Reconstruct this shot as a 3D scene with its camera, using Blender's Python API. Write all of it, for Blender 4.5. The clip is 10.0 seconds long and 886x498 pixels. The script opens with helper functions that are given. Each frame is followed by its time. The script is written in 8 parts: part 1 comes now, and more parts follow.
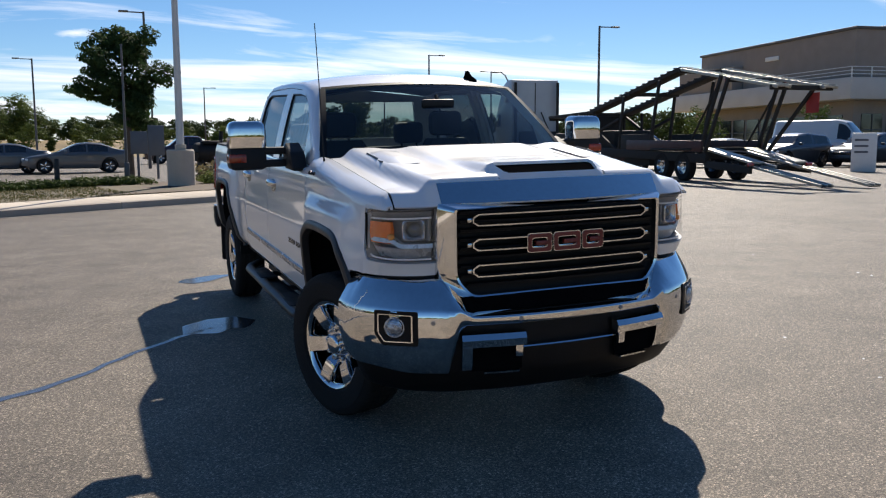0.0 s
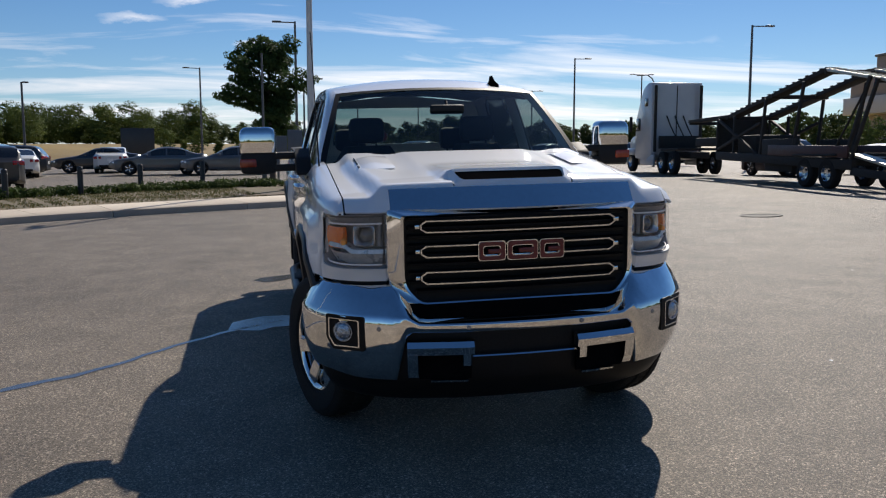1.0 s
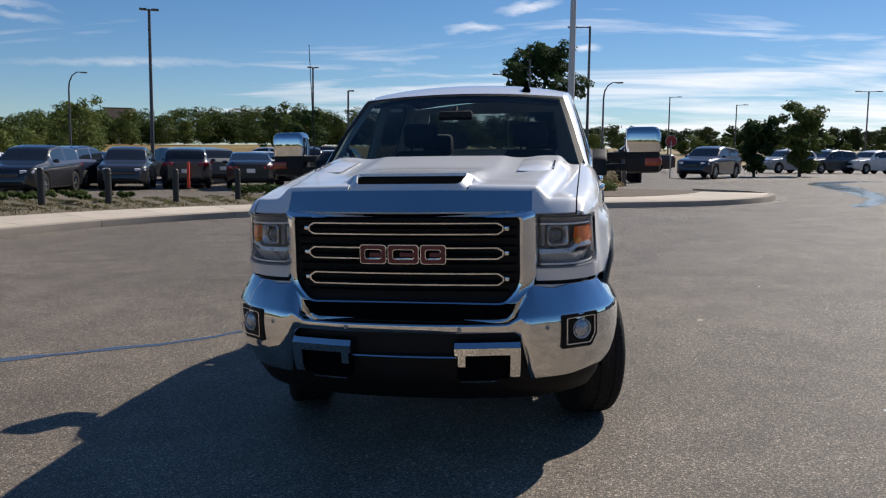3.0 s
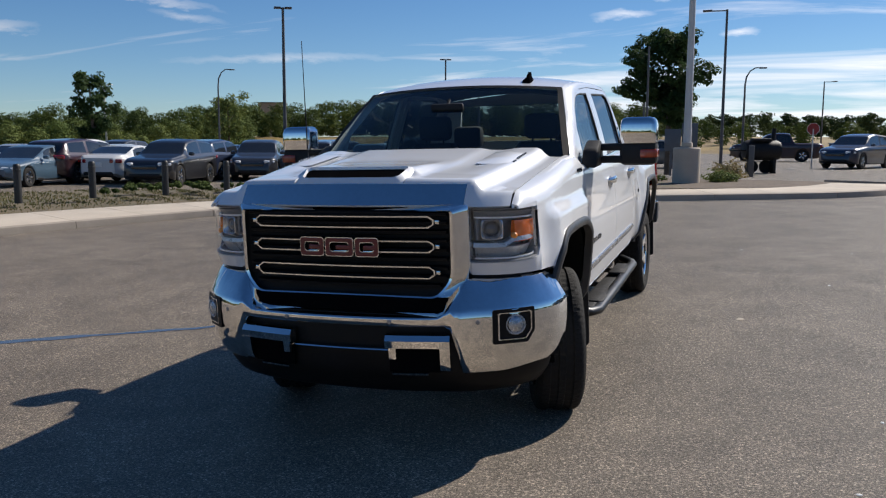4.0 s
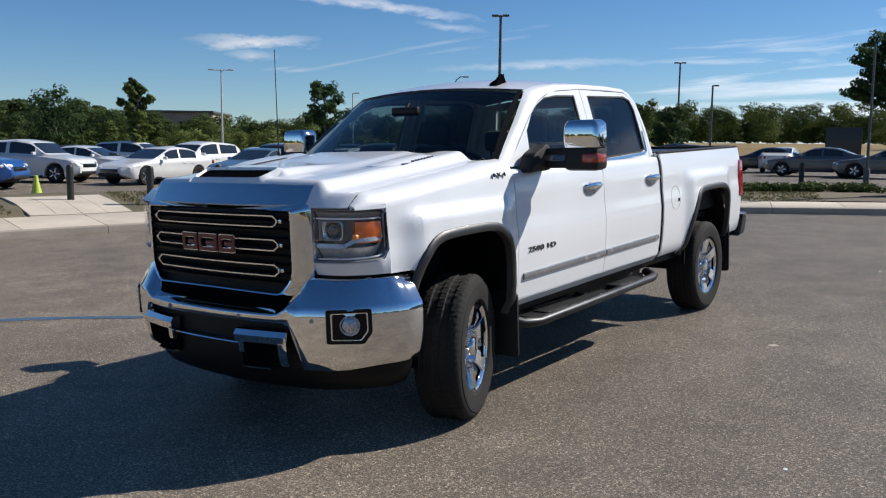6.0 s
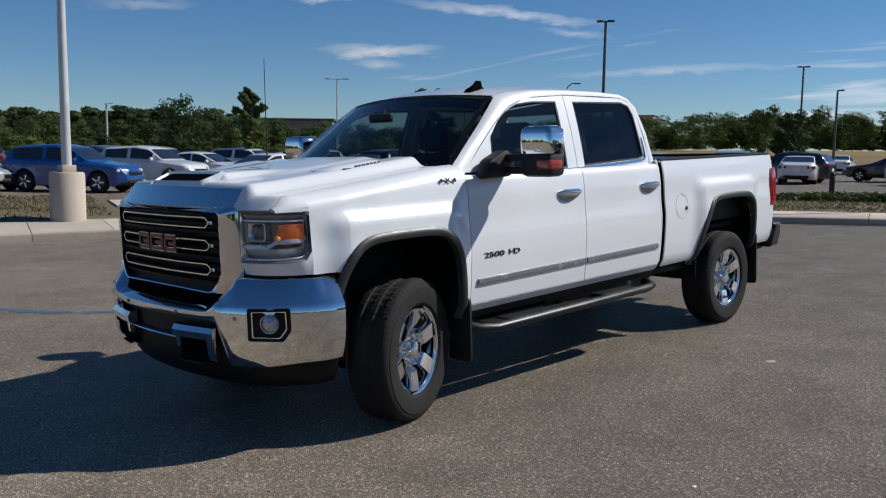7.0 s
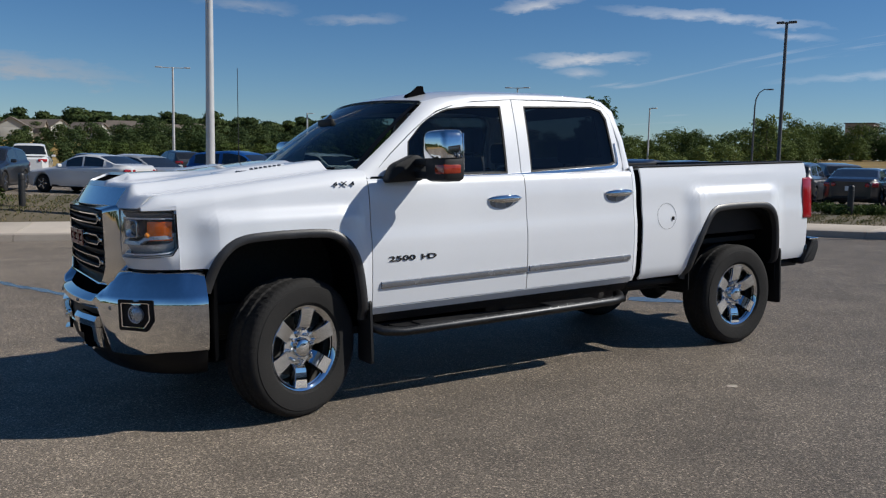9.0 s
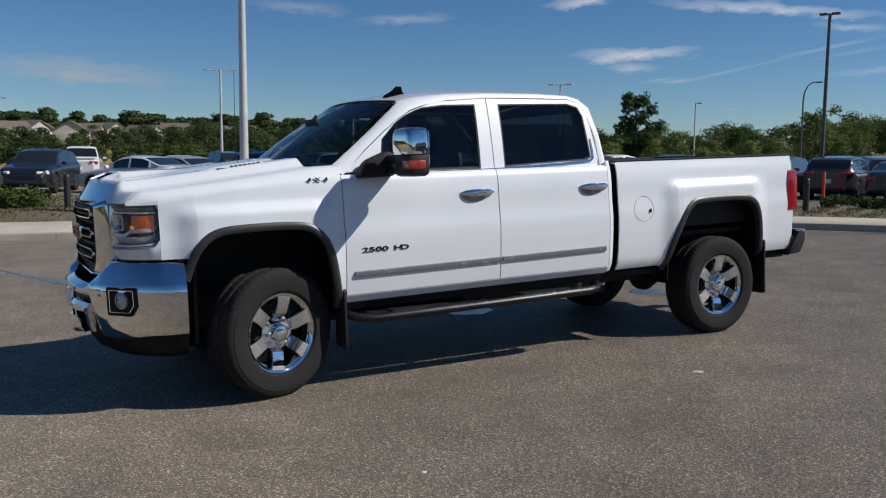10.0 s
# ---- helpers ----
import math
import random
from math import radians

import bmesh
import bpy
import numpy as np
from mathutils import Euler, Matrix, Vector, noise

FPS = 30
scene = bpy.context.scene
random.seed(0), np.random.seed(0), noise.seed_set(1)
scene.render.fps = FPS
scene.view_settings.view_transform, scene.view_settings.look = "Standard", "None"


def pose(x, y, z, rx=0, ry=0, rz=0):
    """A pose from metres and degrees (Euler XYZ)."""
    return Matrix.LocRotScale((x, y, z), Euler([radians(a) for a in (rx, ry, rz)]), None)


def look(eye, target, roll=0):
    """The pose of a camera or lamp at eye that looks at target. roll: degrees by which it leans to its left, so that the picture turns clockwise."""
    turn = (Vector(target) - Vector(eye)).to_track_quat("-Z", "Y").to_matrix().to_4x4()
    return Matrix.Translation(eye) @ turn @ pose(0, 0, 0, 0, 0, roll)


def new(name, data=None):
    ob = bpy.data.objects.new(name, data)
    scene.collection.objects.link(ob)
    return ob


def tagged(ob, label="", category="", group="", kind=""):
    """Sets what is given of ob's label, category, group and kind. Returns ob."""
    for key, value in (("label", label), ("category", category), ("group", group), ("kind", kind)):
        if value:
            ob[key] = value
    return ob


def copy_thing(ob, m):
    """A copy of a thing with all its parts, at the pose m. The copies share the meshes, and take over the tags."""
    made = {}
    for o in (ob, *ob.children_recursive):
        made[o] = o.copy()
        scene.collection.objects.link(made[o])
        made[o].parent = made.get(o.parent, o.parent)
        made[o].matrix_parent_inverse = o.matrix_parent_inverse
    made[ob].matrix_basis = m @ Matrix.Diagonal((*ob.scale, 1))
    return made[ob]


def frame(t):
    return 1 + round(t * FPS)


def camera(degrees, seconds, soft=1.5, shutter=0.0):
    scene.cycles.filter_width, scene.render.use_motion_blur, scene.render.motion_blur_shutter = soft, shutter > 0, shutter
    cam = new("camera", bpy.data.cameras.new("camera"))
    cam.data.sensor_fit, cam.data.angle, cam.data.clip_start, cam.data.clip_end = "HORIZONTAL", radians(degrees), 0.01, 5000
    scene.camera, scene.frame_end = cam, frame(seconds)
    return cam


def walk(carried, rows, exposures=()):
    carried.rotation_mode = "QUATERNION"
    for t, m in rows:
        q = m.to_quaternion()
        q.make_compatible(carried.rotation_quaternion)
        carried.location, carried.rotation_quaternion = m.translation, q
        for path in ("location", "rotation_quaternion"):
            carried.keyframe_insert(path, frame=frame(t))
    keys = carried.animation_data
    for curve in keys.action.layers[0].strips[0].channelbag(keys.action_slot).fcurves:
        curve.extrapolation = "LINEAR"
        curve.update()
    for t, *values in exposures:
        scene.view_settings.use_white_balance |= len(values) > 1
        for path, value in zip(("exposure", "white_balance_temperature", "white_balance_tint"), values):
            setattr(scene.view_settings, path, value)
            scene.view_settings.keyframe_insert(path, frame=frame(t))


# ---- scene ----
# The lot slopes a little: LOT turns the plane on which the pickup stands into the world.
LOT = pose(0, 0, 0, 0.77, -1.35, 0)
cam = camera(55.2, 10.0, 1.2)
PATH = [
    (0, (-2.119, -4.669, 1.627), (-1.379, -2.833, 1.345), -1.2),
    (0.5, (-1.68, -4.831, 1.606), (-1.097, -2.938, 1.323), -1.2),
    (1, (-1.182, -4.928, 1.616), (-0.785, -2.986, 1.351), -1.2),
    (1.5, (-0.659, -5.089, 1.631), (-0.447, -3.117, 1.374), -1.2),
    (2, (-0.145, -5.057, 1.618), (-0.102, -3.074, 1.361), -1.0),
    (2.5, (0.378, -5.08, 1.596), (0.227, -3.101, 1.349), -0.7),
    (4, (1.898, -4.797, 1.586), (1.226, -2.931, 1.328), -1.3),
    (4.5, (2.33, -4.608, 1.562), (1.538, -2.791, 1.292), -1.1),
    (5, (2.774, -4.402, 1.563), (1.852, -2.646, 1.303), -0.8),
    (6.5, (4.058, -3.58, 1.516), (2.757, -2.077, 1.294), -0.9),
    (7, (4.445, -3.27, 1.509), (3.045, -1.857, 1.296), -0.7),
    (7.5, (4.72, -2.898, 1.507), (3.243, -1.565, 1.298), -0.8),
    (8, (5.084, -2.601, 1.485), (3.53, -1.36, 1.273), -0.9),
    (8.5, (5.369, -2.264, 1.461), (3.733, -1.132, 1.259), -0.4),
    (9, (5.583, -1.889, 1.468), (3.894, -0.834, 1.279), -0.2),
    (9.5, (5.881, -1.656, 1.461), (4.155, -0.664, 1.277), -0.1),
    (10, (6.11, -1.602, 1.446), (4.362, -0.648, 1.254), -0.8),
]
walk(cam, [(t, LOT @ look(eye, target, roll)) for t, eye, target, roll in PATH],
     exposures=[(0.0, 0.54, 6750, 10), (0.5, 0.52, 6700, 10), (1.0, 0.22, 6620, 10), (1.5, 0.22, 6540, 10), (2.0, -0.04, 6500, 10), (2.5, 0.12, 6500, 10), (4.0, 0.26, 6450, 10), (5.0, 0.38, 6420, 9), (6.5, 0.25, 6250, 8), (7.0, 0.02, 6200, 8), (7.5, -0.04, 6200, 8), (8.5, -0.04, 6200, 8), (10.0, -0.06, 6200, 8)])

# ---- light: morning sun behind the pickup, thin streaky cloud ----
SUN_DIR = (LOT.to_3x3() @ Vector((0.645, 0.99, 1.0))).normalized()
sun_lamp = bpy.data.lights.new("sun", "SUN")
sun_lamp.energy, sun_lamp.angle, sun_lamp.color = 5.0, radians(0.55), (1.0, 0.93, 0.84)
sun = new("sun", sun_lamp)
sun.matrix_world = Matrix.Translation((12, 18, 20)) @ SUN_DIR.to_track_quat("Z", "Y").to_matrix().to_4x4()

world = bpy.data.worlds.new("world")
scene.world = world
world.use_nodes = True
wn, wl = world.node_tree.nodes, world.node_tree.links
wn.clear()
sky = wn.new("ShaderNodeTexSky")
sky.sky_type, sky.sun_disc = "NISHITA", False
sky.sun_elevation = math.asin(SUN_DIR.z)
sky.sun_rotation = math.atan2(SUN_DIR.x, SUN_DIR.y)
sky.air_density, sky.dust_density, sky.ozone_density, sky.altitude = 1.0, 0.4, 3.0, 1500
coord = wn.new("ShaderNodeTexCoord")
split = wn.new("ShaderNodeSeparateXYZ")
wl.new(coord.outputs["Generated"], split.inputs[0])


def wmath(op, a, b=None, clamp=False):
    n = wn.new("ShaderNodeMath")
    n.operation, n.use_clamp = op, clamp
    for i, v in enumerate((a, b)):
        if v is None:
            continue
        if isinstance(v, (int, float)):
            n.inputs[i].default_value = v
        else:
            wl.new(v, n.inputs[i])
    return n.outputs[0]


# cloud sheet: the direction laid onto a flat layer overhead
high = wmath("ADD", wmath("MAXIMUM", split.outputs[2], 0.0), 0.09)
flat_x, flat_y = wmath("DIVIDE", split.outputs[0], high), wmath("DIVIDE", split.outputs[1], high)
layer = wn.new("ShaderNodeCombineXYZ")
wl.new(flat_x, layer.inputs[0]), wl.new(flat_y, layer.inputs[1])
stretch = wn.new("ShaderNodeMapping")
stretch.inputs["Rotation"].default_value = (0, 0, radians(35))
stretch.inputs["Scale"].default_value = (0.55, 1.5, 1)
wl.new(layer.outputs[0], stretch.inputs[0])
streaks = wn.new("ShaderNodeTexNoise")
streaks.inputs["Scale"].default_value, streaks.inputs["Detail"].default_value = 0.9, 9
streaks.inputs["Roughness"].default_value, streaks.inputs["Distortion"].default_value = 0.58, 0.6
wl.new(stretch.outputs[0], streaks.inputs["Vector"])
# more cloud on the sunny side, with a bank low over the horizon
sunny = wmath("ADD", wmath("MULTIPLY", split.outputs[0], 0.20), wmath("MULTIPLY", split.outputs[1], 0.98))
cover = wmath("MULTIPLY", wmath("ADD", sunny, -0.75), 0.20)
low = wn.new("ShaderNodeMapRange")
low.inputs["From Min"].default_value, low.inputs["From Max"].default_value = 0.17, 0.06
low.interpolation_type = "SMOOTHSTEP"
wl.new(split.outputs[2], low.inputs["Value"])
side = wn.new("ShaderNodeMapRange")
side.inputs["From Min"].default_value, side.inputs["From Max"].default_value = 0.72, 0.98
wl.new(sunny, side.inputs["Value"])
bank = wmath("MULTIPLY", wmath("MULTIPLY", low.outputs[0], side.outputs[0]), 0.16)
dens = wn.new("ShaderNodeMapRange")
dens.inputs["From Min"].default_value, dens.inputs["From Max"].default_value = 0.60, 0.84
wl.new(wmath("ADD", wmath("ADD", streaks.outputs["Fac"], cover), bank), dens.inputs["Value"])
amount = wmath("MULTIPLY", dens.outputs[0], 0.85, True)
# thin wisps: (bearing, height, half length, half width in degrees, tilt, weight)
WISPS = ((-49.0, 6.6, 4.6, 0.55, 3, 0.95), (-49.0, 5.7, 1.9, 0.35, -4, 0.6), (-41.0, 9.1, 7.5, 0.40, -6, 0.75), (-84.5, 4.9, 8.0, 0.9, -3, 0.7), (-52.0, 10.0, 3.2, 0.45, 6, 0.8),
         (-64.0, 8.8, 3.6, 0.40, 4, 0.5), (-71.0, 9.4, 3.6, 0.5, -2, 0.45), (-8.0, 8.2, 2.2, 0.4, 3, 0.8), (-4.5, 9.5, 2.4, 0.5, 10, 0.8), (-36.0, 7.8, 2.6, 0.3, -8, 0.4), (-30.0, 5.4, 8.0, 0.35, 2, 0.45), (-0.8, 6.9, 1.3, 0.35, 2, 0.9))
ragged = wn.new("ShaderNodeTexNoise")
ragged.inputs["Scale"].default_value, ragged.inputs["Detail"].default_value, ragged.inputs["Roughness"].default_value = 26.0, 6, 0.62
squeeze = wn.new("ShaderNodeMapping")
squeeze.inputs["Scale"].default_value = (1, 1, 3.2)
wl.new(coord.outputs["Generated"], squeeze.inputs[0]), wl.new(squeeze.outputs[0], ragged.inputs["Vector"])
for az, el, long, wide, tilt, weight in WISPS:
    a, e, k = radians(az), radians(el), radians(tilt)
    mid = Vector((math.sin(a) * math.cos(e), math.cos(a) * math.cos(e), math.sin(e)))
    side_v = Vector((math.cos(a), -math.sin(a), 0))
    up_v = side_v.cross(mid)
    offs = []
    for axis, half in ((side_v * math.cos(k) + up_v * math.sin(k), long), (up_v * math.cos(k) - side_v * math.sin(k), wide)):
        dot = wn.new("ShaderNodeVectorMath")
        dot.operation = "DOT_PRODUCT"
        dot.inputs[1].default_value = tuple(axis / radians(half))
        wl.new(coord.outputs["Generated"], dot.inputs[0])
        offs.append(dot.outputs["Value"])
    front = wn.new("ShaderNodeVectorMath")
    front.operation = "DOT_PRODUCT"
    front.inputs[1].default_value = tuple(mid)
    wl.new(coord.outputs["Generated"], front.inputs[0])
    bent = wmath("ADD", offs[1], wmath("MULTIPLY", wmath("ADD", ragged.outputs["Fac"], -0.5), 3.0))
    away = wmath("SQRT", wmath("ADD", wmath("POWER", wmath("ABSOLUTE", offs[0]), 2.0), wmath("POWER", wmath("ABSOLUTE", bent), 2.0)))
    body = wmath("SUBTRACT", 1.0, away, True)
    body = wmath("MULTIPLY", wmath("MULTIPLY", body, wmath("GREATER_THAN", front.outputs["Value"], 0.5)), weight)
    body = wmath("MULTIPLY", body, wmath("MULTIPLY", ragged.outputs["Fac"], 1.7), True)
    amount = wmath("MAXIMUM", amount, body)
# light of the cloud grows towards the sun
near_sun = wn.new("ShaderNodeVectorMath")
near_sun.operation = "DOT_PRODUCT"
near_sun.inputs[1].default_value = tuple(SUN_DIR)
wl.new(coord.outputs["Generated"], near_sun.inputs[0])
gain = wn.new("ShaderNodeMapRange")
gain.inputs["From Min"].default_value, gain.inputs["From Max"].default_value = -0.2, 1.0
gain.inputs["To Min"].default_value, gain.inputs["To Max"].default_value = 7.0, 19.0
wl.new(near_sun.outputs["Value"], gain.inputs["Value"])
cloud_rgb = wn.new("ShaderNodeCombineColor")
wl.new(gain.outputs[0], cloud_rgb.inputs[0]), wl.new(gain.outputs[0], cloud_rgb.inputs[1])
wl.new(wmath("MULTIPLY", gain.outputs[0], 1.05), cloud_rgb.inputs[2])
deep = wn.new("ShaderNodeHueSaturation")
deep.inputs["Saturation"].default_value, deep.inputs["Value"].default_value = 1.18, 1.18
deep.inputs["Hue"].default_value = 0.5
cool = wn.new("ShaderNodeMix")
cool.data_type, cool.blend_type = "RGBA", "MULTIPLY"
cool.inputs[0].default_value, cool.inputs[7].default_value = 1.0, (0.875, 0.98, 1.09, 1)
wl.new(sky.outputs[0], deep.inputs["Color"]), wl.new(deep.outputs[0], cool.inputs[6])
tint = wn.new("ShaderNodeMix")
tint.data_type = "RGBA"
wl.new(amount, tint.inputs[0]), wl.new(cool.outputs[2], tint.inputs[6]), wl.new(cloud_rgb.outputs[0], tint.inputs[7])
back = wn.new("ShaderNodeBackground")
back.inputs["Strength"].default_value = 0.057
wl.new(tint.outputs[2], back.inputs["Color"])
wout = wn.new("ShaderNodeOutputWorld")
wl.new(back.outputs[0], wout.inputs["Surface"])

# ---- materials ----
def node_mat(name):
    m = bpy.data.materials.new(name)
    m.use_nodes = True
    nt = m.node_tree
    return m, nt.nodes, nt.links, nt.nodes["Principled BSDF"]


def surf(name, a, b, scale=6.0, rough=0.6, metal=0.0, bump=0.0, fine=60.0, coat=0.0, grain=0.5, spec=0.5, rough_var=0.12, vary=0.0):
    """Two colours mixed by a broad and a fine noise, uneven gloss, fine relief. vary: change from piece to piece."""
    m, n, l, p = node_mat(name)
    c = n.new("ShaderNodeTexCoord")
    big, small = n.new("ShaderNodeTexNoise"), n.new("ShaderNodeTexNoise")
    for t, s, d in ((big, scale, 5), (small, fine, 3)):
        t.inputs["Scale"].default_value, t.inputs["Detail"].default_value = s, d
        l.new(c.outputs["Object"], t.inputs["Vector"])
    mixv = n.new("ShaderNodeMix")
    mixv.inputs[0].default_value = grain
    l.new(big.outputs["Fac"], mixv.inputs[2]), l.new(small.outputs["Fac"], mixv.inputs[3])
    fac = mixv.outputs[0]
    if vary:
        info, add = n.new("ShaderNodeObjectInfo"), n.new("ShaderNodeMath")
        add.operation = "MULTIPLY_ADD"
        add.inputs[1].default_value = vary
        l.new(info.outputs["Random"], add.inputs[0]), l.new(fac, add.inputs[2])
        sub = n.new("ShaderNodeMath")
        sub.operation = "SUBTRACT"
        sub.inputs[1].default_value = vary / 2
        l.new(add.outputs[0], sub.inputs[0])
        fac = sub.outputs[0]
    ramp = n.new("ShaderNodeValToRGB")
    ramp.color_ramp.elements[0].position, ramp.color_ramp.elements[1].position = 0.32, 0.68
    ramp.color_ramp.elements[0].color, ramp.color_ramp.elements[1].color = (*a, 1), (*b, 1)
    l.new(fac, ramp.inputs[0]), l.new(ramp.outputs[0], p.inputs["Base Color"])
    rr = n.new("ShaderNodeMapRange")
    rr.inputs["To Min"].default_value, rr.inputs["To Max"].default_value = max(0.0, rough - rough_var), min(1.0, rough + rough_var)
    l.new(big.outputs["Fac"], rr.inputs["Value"]), l.new(rr.outputs[0], p.inputs["Roughness"])
    p.inputs["Metallic"].default_value, p.inputs["Specular IOR Level"].default_value = metal, spec
    p.inputs["Coat Weight"].default_value, p.inputs["Coat Roughness"].default_value = coat, 0.06
    if bump:
        bp = n.new("ShaderNodeBump")
        bp.inputs["Strength"].default_value, bp.inputs["Distance"].default_value = bump, 0.01
        l.new(small.outputs["Fac"], bp.inputs["Height"]), l.new(bp.outputs[0], p.inputs["Normal"])
    return m


def glass(name, tint, gloss=0.02):
    """A thin tinted pane: see-through by its tint, with a mirror-like surface that grows towards grazing views."""
    m, n, l, p = node_mat(name)
    n.remove(p)
    see, shine, mixs, fr = n.new("ShaderNodeBsdfTransparent"), n.new("ShaderNodeBsdfGlossy"), n.new("ShaderNodeMixShader"), n.new("ShaderNodeLayerWeight")
    see.inputs[0].default_value = (*tint, 1)
    shine.inputs["Roughness"].default_value, fr.inputs["Blend"].default_value = gloss, 0.5
    shine.inputs["Color"].default_value = (0.95, 0.97, 1, 1)
    power, scale = n.new("ShaderNodeMath"), n.new("ShaderNodeMath")
    power.operation, scale.operation = "POWER", "MULTIPLY_ADD"
    power.inputs[1].default_value = 5.0
    scale.inputs[1].default_value, scale.inputs[2].default_value = 0.80, 0.04
    l.new(fr.outputs["Facing"], power.inputs[0]), l.new(power.outputs[0], scale.inputs[0])
    l.new(scale.outputs[0], mixs.inputs[0]), l.new(see.outputs[0], mixs.inputs[1]), l.new(shine.outputs[0], mixs.inputs[2])
    l.new(mixs.outputs[0], n["Material Output"].inputs["Surface"])
    return m


WHITE = surf("white_paint", (0.73, 0.745, 0.77), (0.78, 0.795, 0.815), 1.2, 0.40, 0, 0, 90, coat=1.0, grain=0.2, rough_var=0.05)
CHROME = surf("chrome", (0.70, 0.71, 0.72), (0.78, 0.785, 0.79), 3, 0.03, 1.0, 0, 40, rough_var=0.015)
BRIGHT = surf("bright_aluminium", (0.62, 0.63, 0.64), (0.72, 0.72, 0.73), 5, 0.2, 1.0, 0, 60)
BLACK = surf("black_plastic", (0.009, 0.009, 0.010), (0.018, 0.018, 0.019), 8, 0.6, 0, 0.15, 220, spec=0.3)
GRILLEBLACK = surf("grille_black", (0.004, 0.004, 0.0045), (0.008, 0.008, 0.0085), 8, 0.5, 0, 0, 90, spec=0.2)
STEPMETAL = surf("step_metal", (0.035, 0.036, 0.038), (0.065, 0.066, 0.068), 5, 0.42, 1.0, 0, 60)
MATTBLACK = surf("matt_black", (0.003, 0.003, 0.0035), (0.006, 0.006, 0.0065), 8, 1.0, 0, 0, 90, spec=0.0, rough_var=0.0)
GLOSSBLACK = surf("gloss_black", (0.008, 0.008, 0.009), (0.014, 0.014, 0.015), 8, 0.18, 0, 0, 90, coat=0.6)
TRIM = surf("grey_trim", (0.020, 0.020, 0.021), (0.036, 0.036, 0.038), 8, 0.42, 0, 0.1, 160)
MOULD = surf("silver_moulding", (0.24, 0.245, 0.26), (0.33, 0.335, 0.35), 6, 0.25, 0.6, 0, 80)
RUBBER = surf("tyre_rubber", (0.010, 0.0095, 0.009), (0.021, 0.0198, 0.0188), 9, 0.85, 0, 0.35, 170, spec=0.3)
SEATCLOTH = surf("dark_seat", (0.02, 0.02, 0.022), (0.05, 0.05, 0.052), 8, 0.8, 0, 0.2, 140)
DASH = surf("dash_plastic", (0.03, 0.03, 0.032), (0.055, 0.055, 0.057), 8, 0.6, 0, 0.1, 160)
RAMPSTEEL = surf("galvanised_ramp", (0.30, 0.29, 0.26), (0.55, 0.54, 0.49), 9, 0.45, 0.75, 0.3, 60)
MAROONSTEEL = surf("maroon_frame_paint", (0.035, 0.010, 0.011), (0.065, 0.018, 0.018), 4, 0.5, 0, 0.2, 50)
CHASSIS = surf("chassis_black", (0.01, 0.01, 0.01), (0.03, 0.027, 0.024), 7, 0.75, 0.1, 0.3, 60)
RED = surf("badge_red", (0.11, 0.008, 0.010), (0.17, 0.012, 0.014), 8, 0.35, 0, 0, 60, coat=0.2)
REDLENS = surf("red_lens", (0.26, 0.005, 0.008), (0.36, 0.010, 0.012), 12, 0.15, 0, 0, 60, coat=0.8)
AMBER = surf("amber_lens", (0.82, 0.125, 0.007), (0.96, 0.20, 0.012), 22, 0.25, 0, 0.2, 90, coat=0.8)
DIMAMBER = surf("dim_amber", (0.24, 0.022, 0.008), (0.36, 0.045, 0.012), 20, 0.2, 0, 0, 60, coat=0.5)
FOGWHITE = surf("fog_reflector", (0.24, 0.26, 0.29), (0.62, 0.65, 0.70), 45, 0.12, 0.7, 0.5, 90)
LAMPGREY = surf("lamp_reflector", (0.72, 0.73, 0.74), (0.88, 0.885, 0.89), 18, 0.25, 0.1, 0, 70)
LAMPDARK = surf("lamp_housing", (0.17, 0.175, 0.185), (0.27, 0.275, 0.285), 14, 0.35, 0.2, 0, 70)
LAMPMID = surf("lamp_lower", (0.42, 0.425, 0.435), (0.62, 0.625, 0.635), 16, 0.3, 0.4, 0, 70)
LAMPCHROME = surf("lamp_chrome", (0.55, 0.56, 0.58), (0.78, 0.79, 0.80), 14, 0.12, 0.75, 0, 70)
LENSDARK = surf("projector_glass", (0.05, 0.055, 0.06), (0.10, 0.105, 0.115), 12, 0.06, 0.2, 0, 60, coat=1.0)
AMBERLIGHT = surf("amber_bright", (1.0, 0.28, 0.015), (1.0, 0.36, 0.03), 30, 0.3, 0, 0.2, 90, coat=0.8)
GUNMETAL = surf("dark_badge_metal", (0.10, 0.105, 0.115), (0.17, 0.175, 0.185), 20, 0.25, 0.7, 0, 60)
CLEAR = glass("clear_lens", (0.98, 0.98, 0.98))
SCREENGLASS = glass("windscreen_glass", (0.46, 0.54, 0.51))
SIDEGLASS = glass("side_glass", (0.40, 0.46, 0.47))
DARKGLASS = glass("privacy_glass", (0.07, 0.08, 0.09))
LABELWHITE = surf("label_white", (0.72, 0.72, 0.70), (0.8, 0.8, 0.78), 9, 0.6)
CARRIM = surf("car_rim_dark", (0.03, 0.03, 0.032), (0.07, 0.07, 0.072), 8, 0.4, 0.6, 0, 60)
CONCRETE = surf("concrete", (0.40, 0.345, 0.28), (0.54, 0.47, 0.385), 1.4, 0.9, 0, 0.4, 70, vary=0.25)
KERBSTONE = surf("kerb_concrete", (0.25, 0.215, 0.175), (0.38, 0.33, 0.275), 1.6, 0.9, 0, 0.4, 60, vary=0.2)
MULCH = surf("mulch", (0.05, 0.035, 0.025), (0.16, 0.12, 0.085), 2.5, 0.95, 0, 0.8, 26)
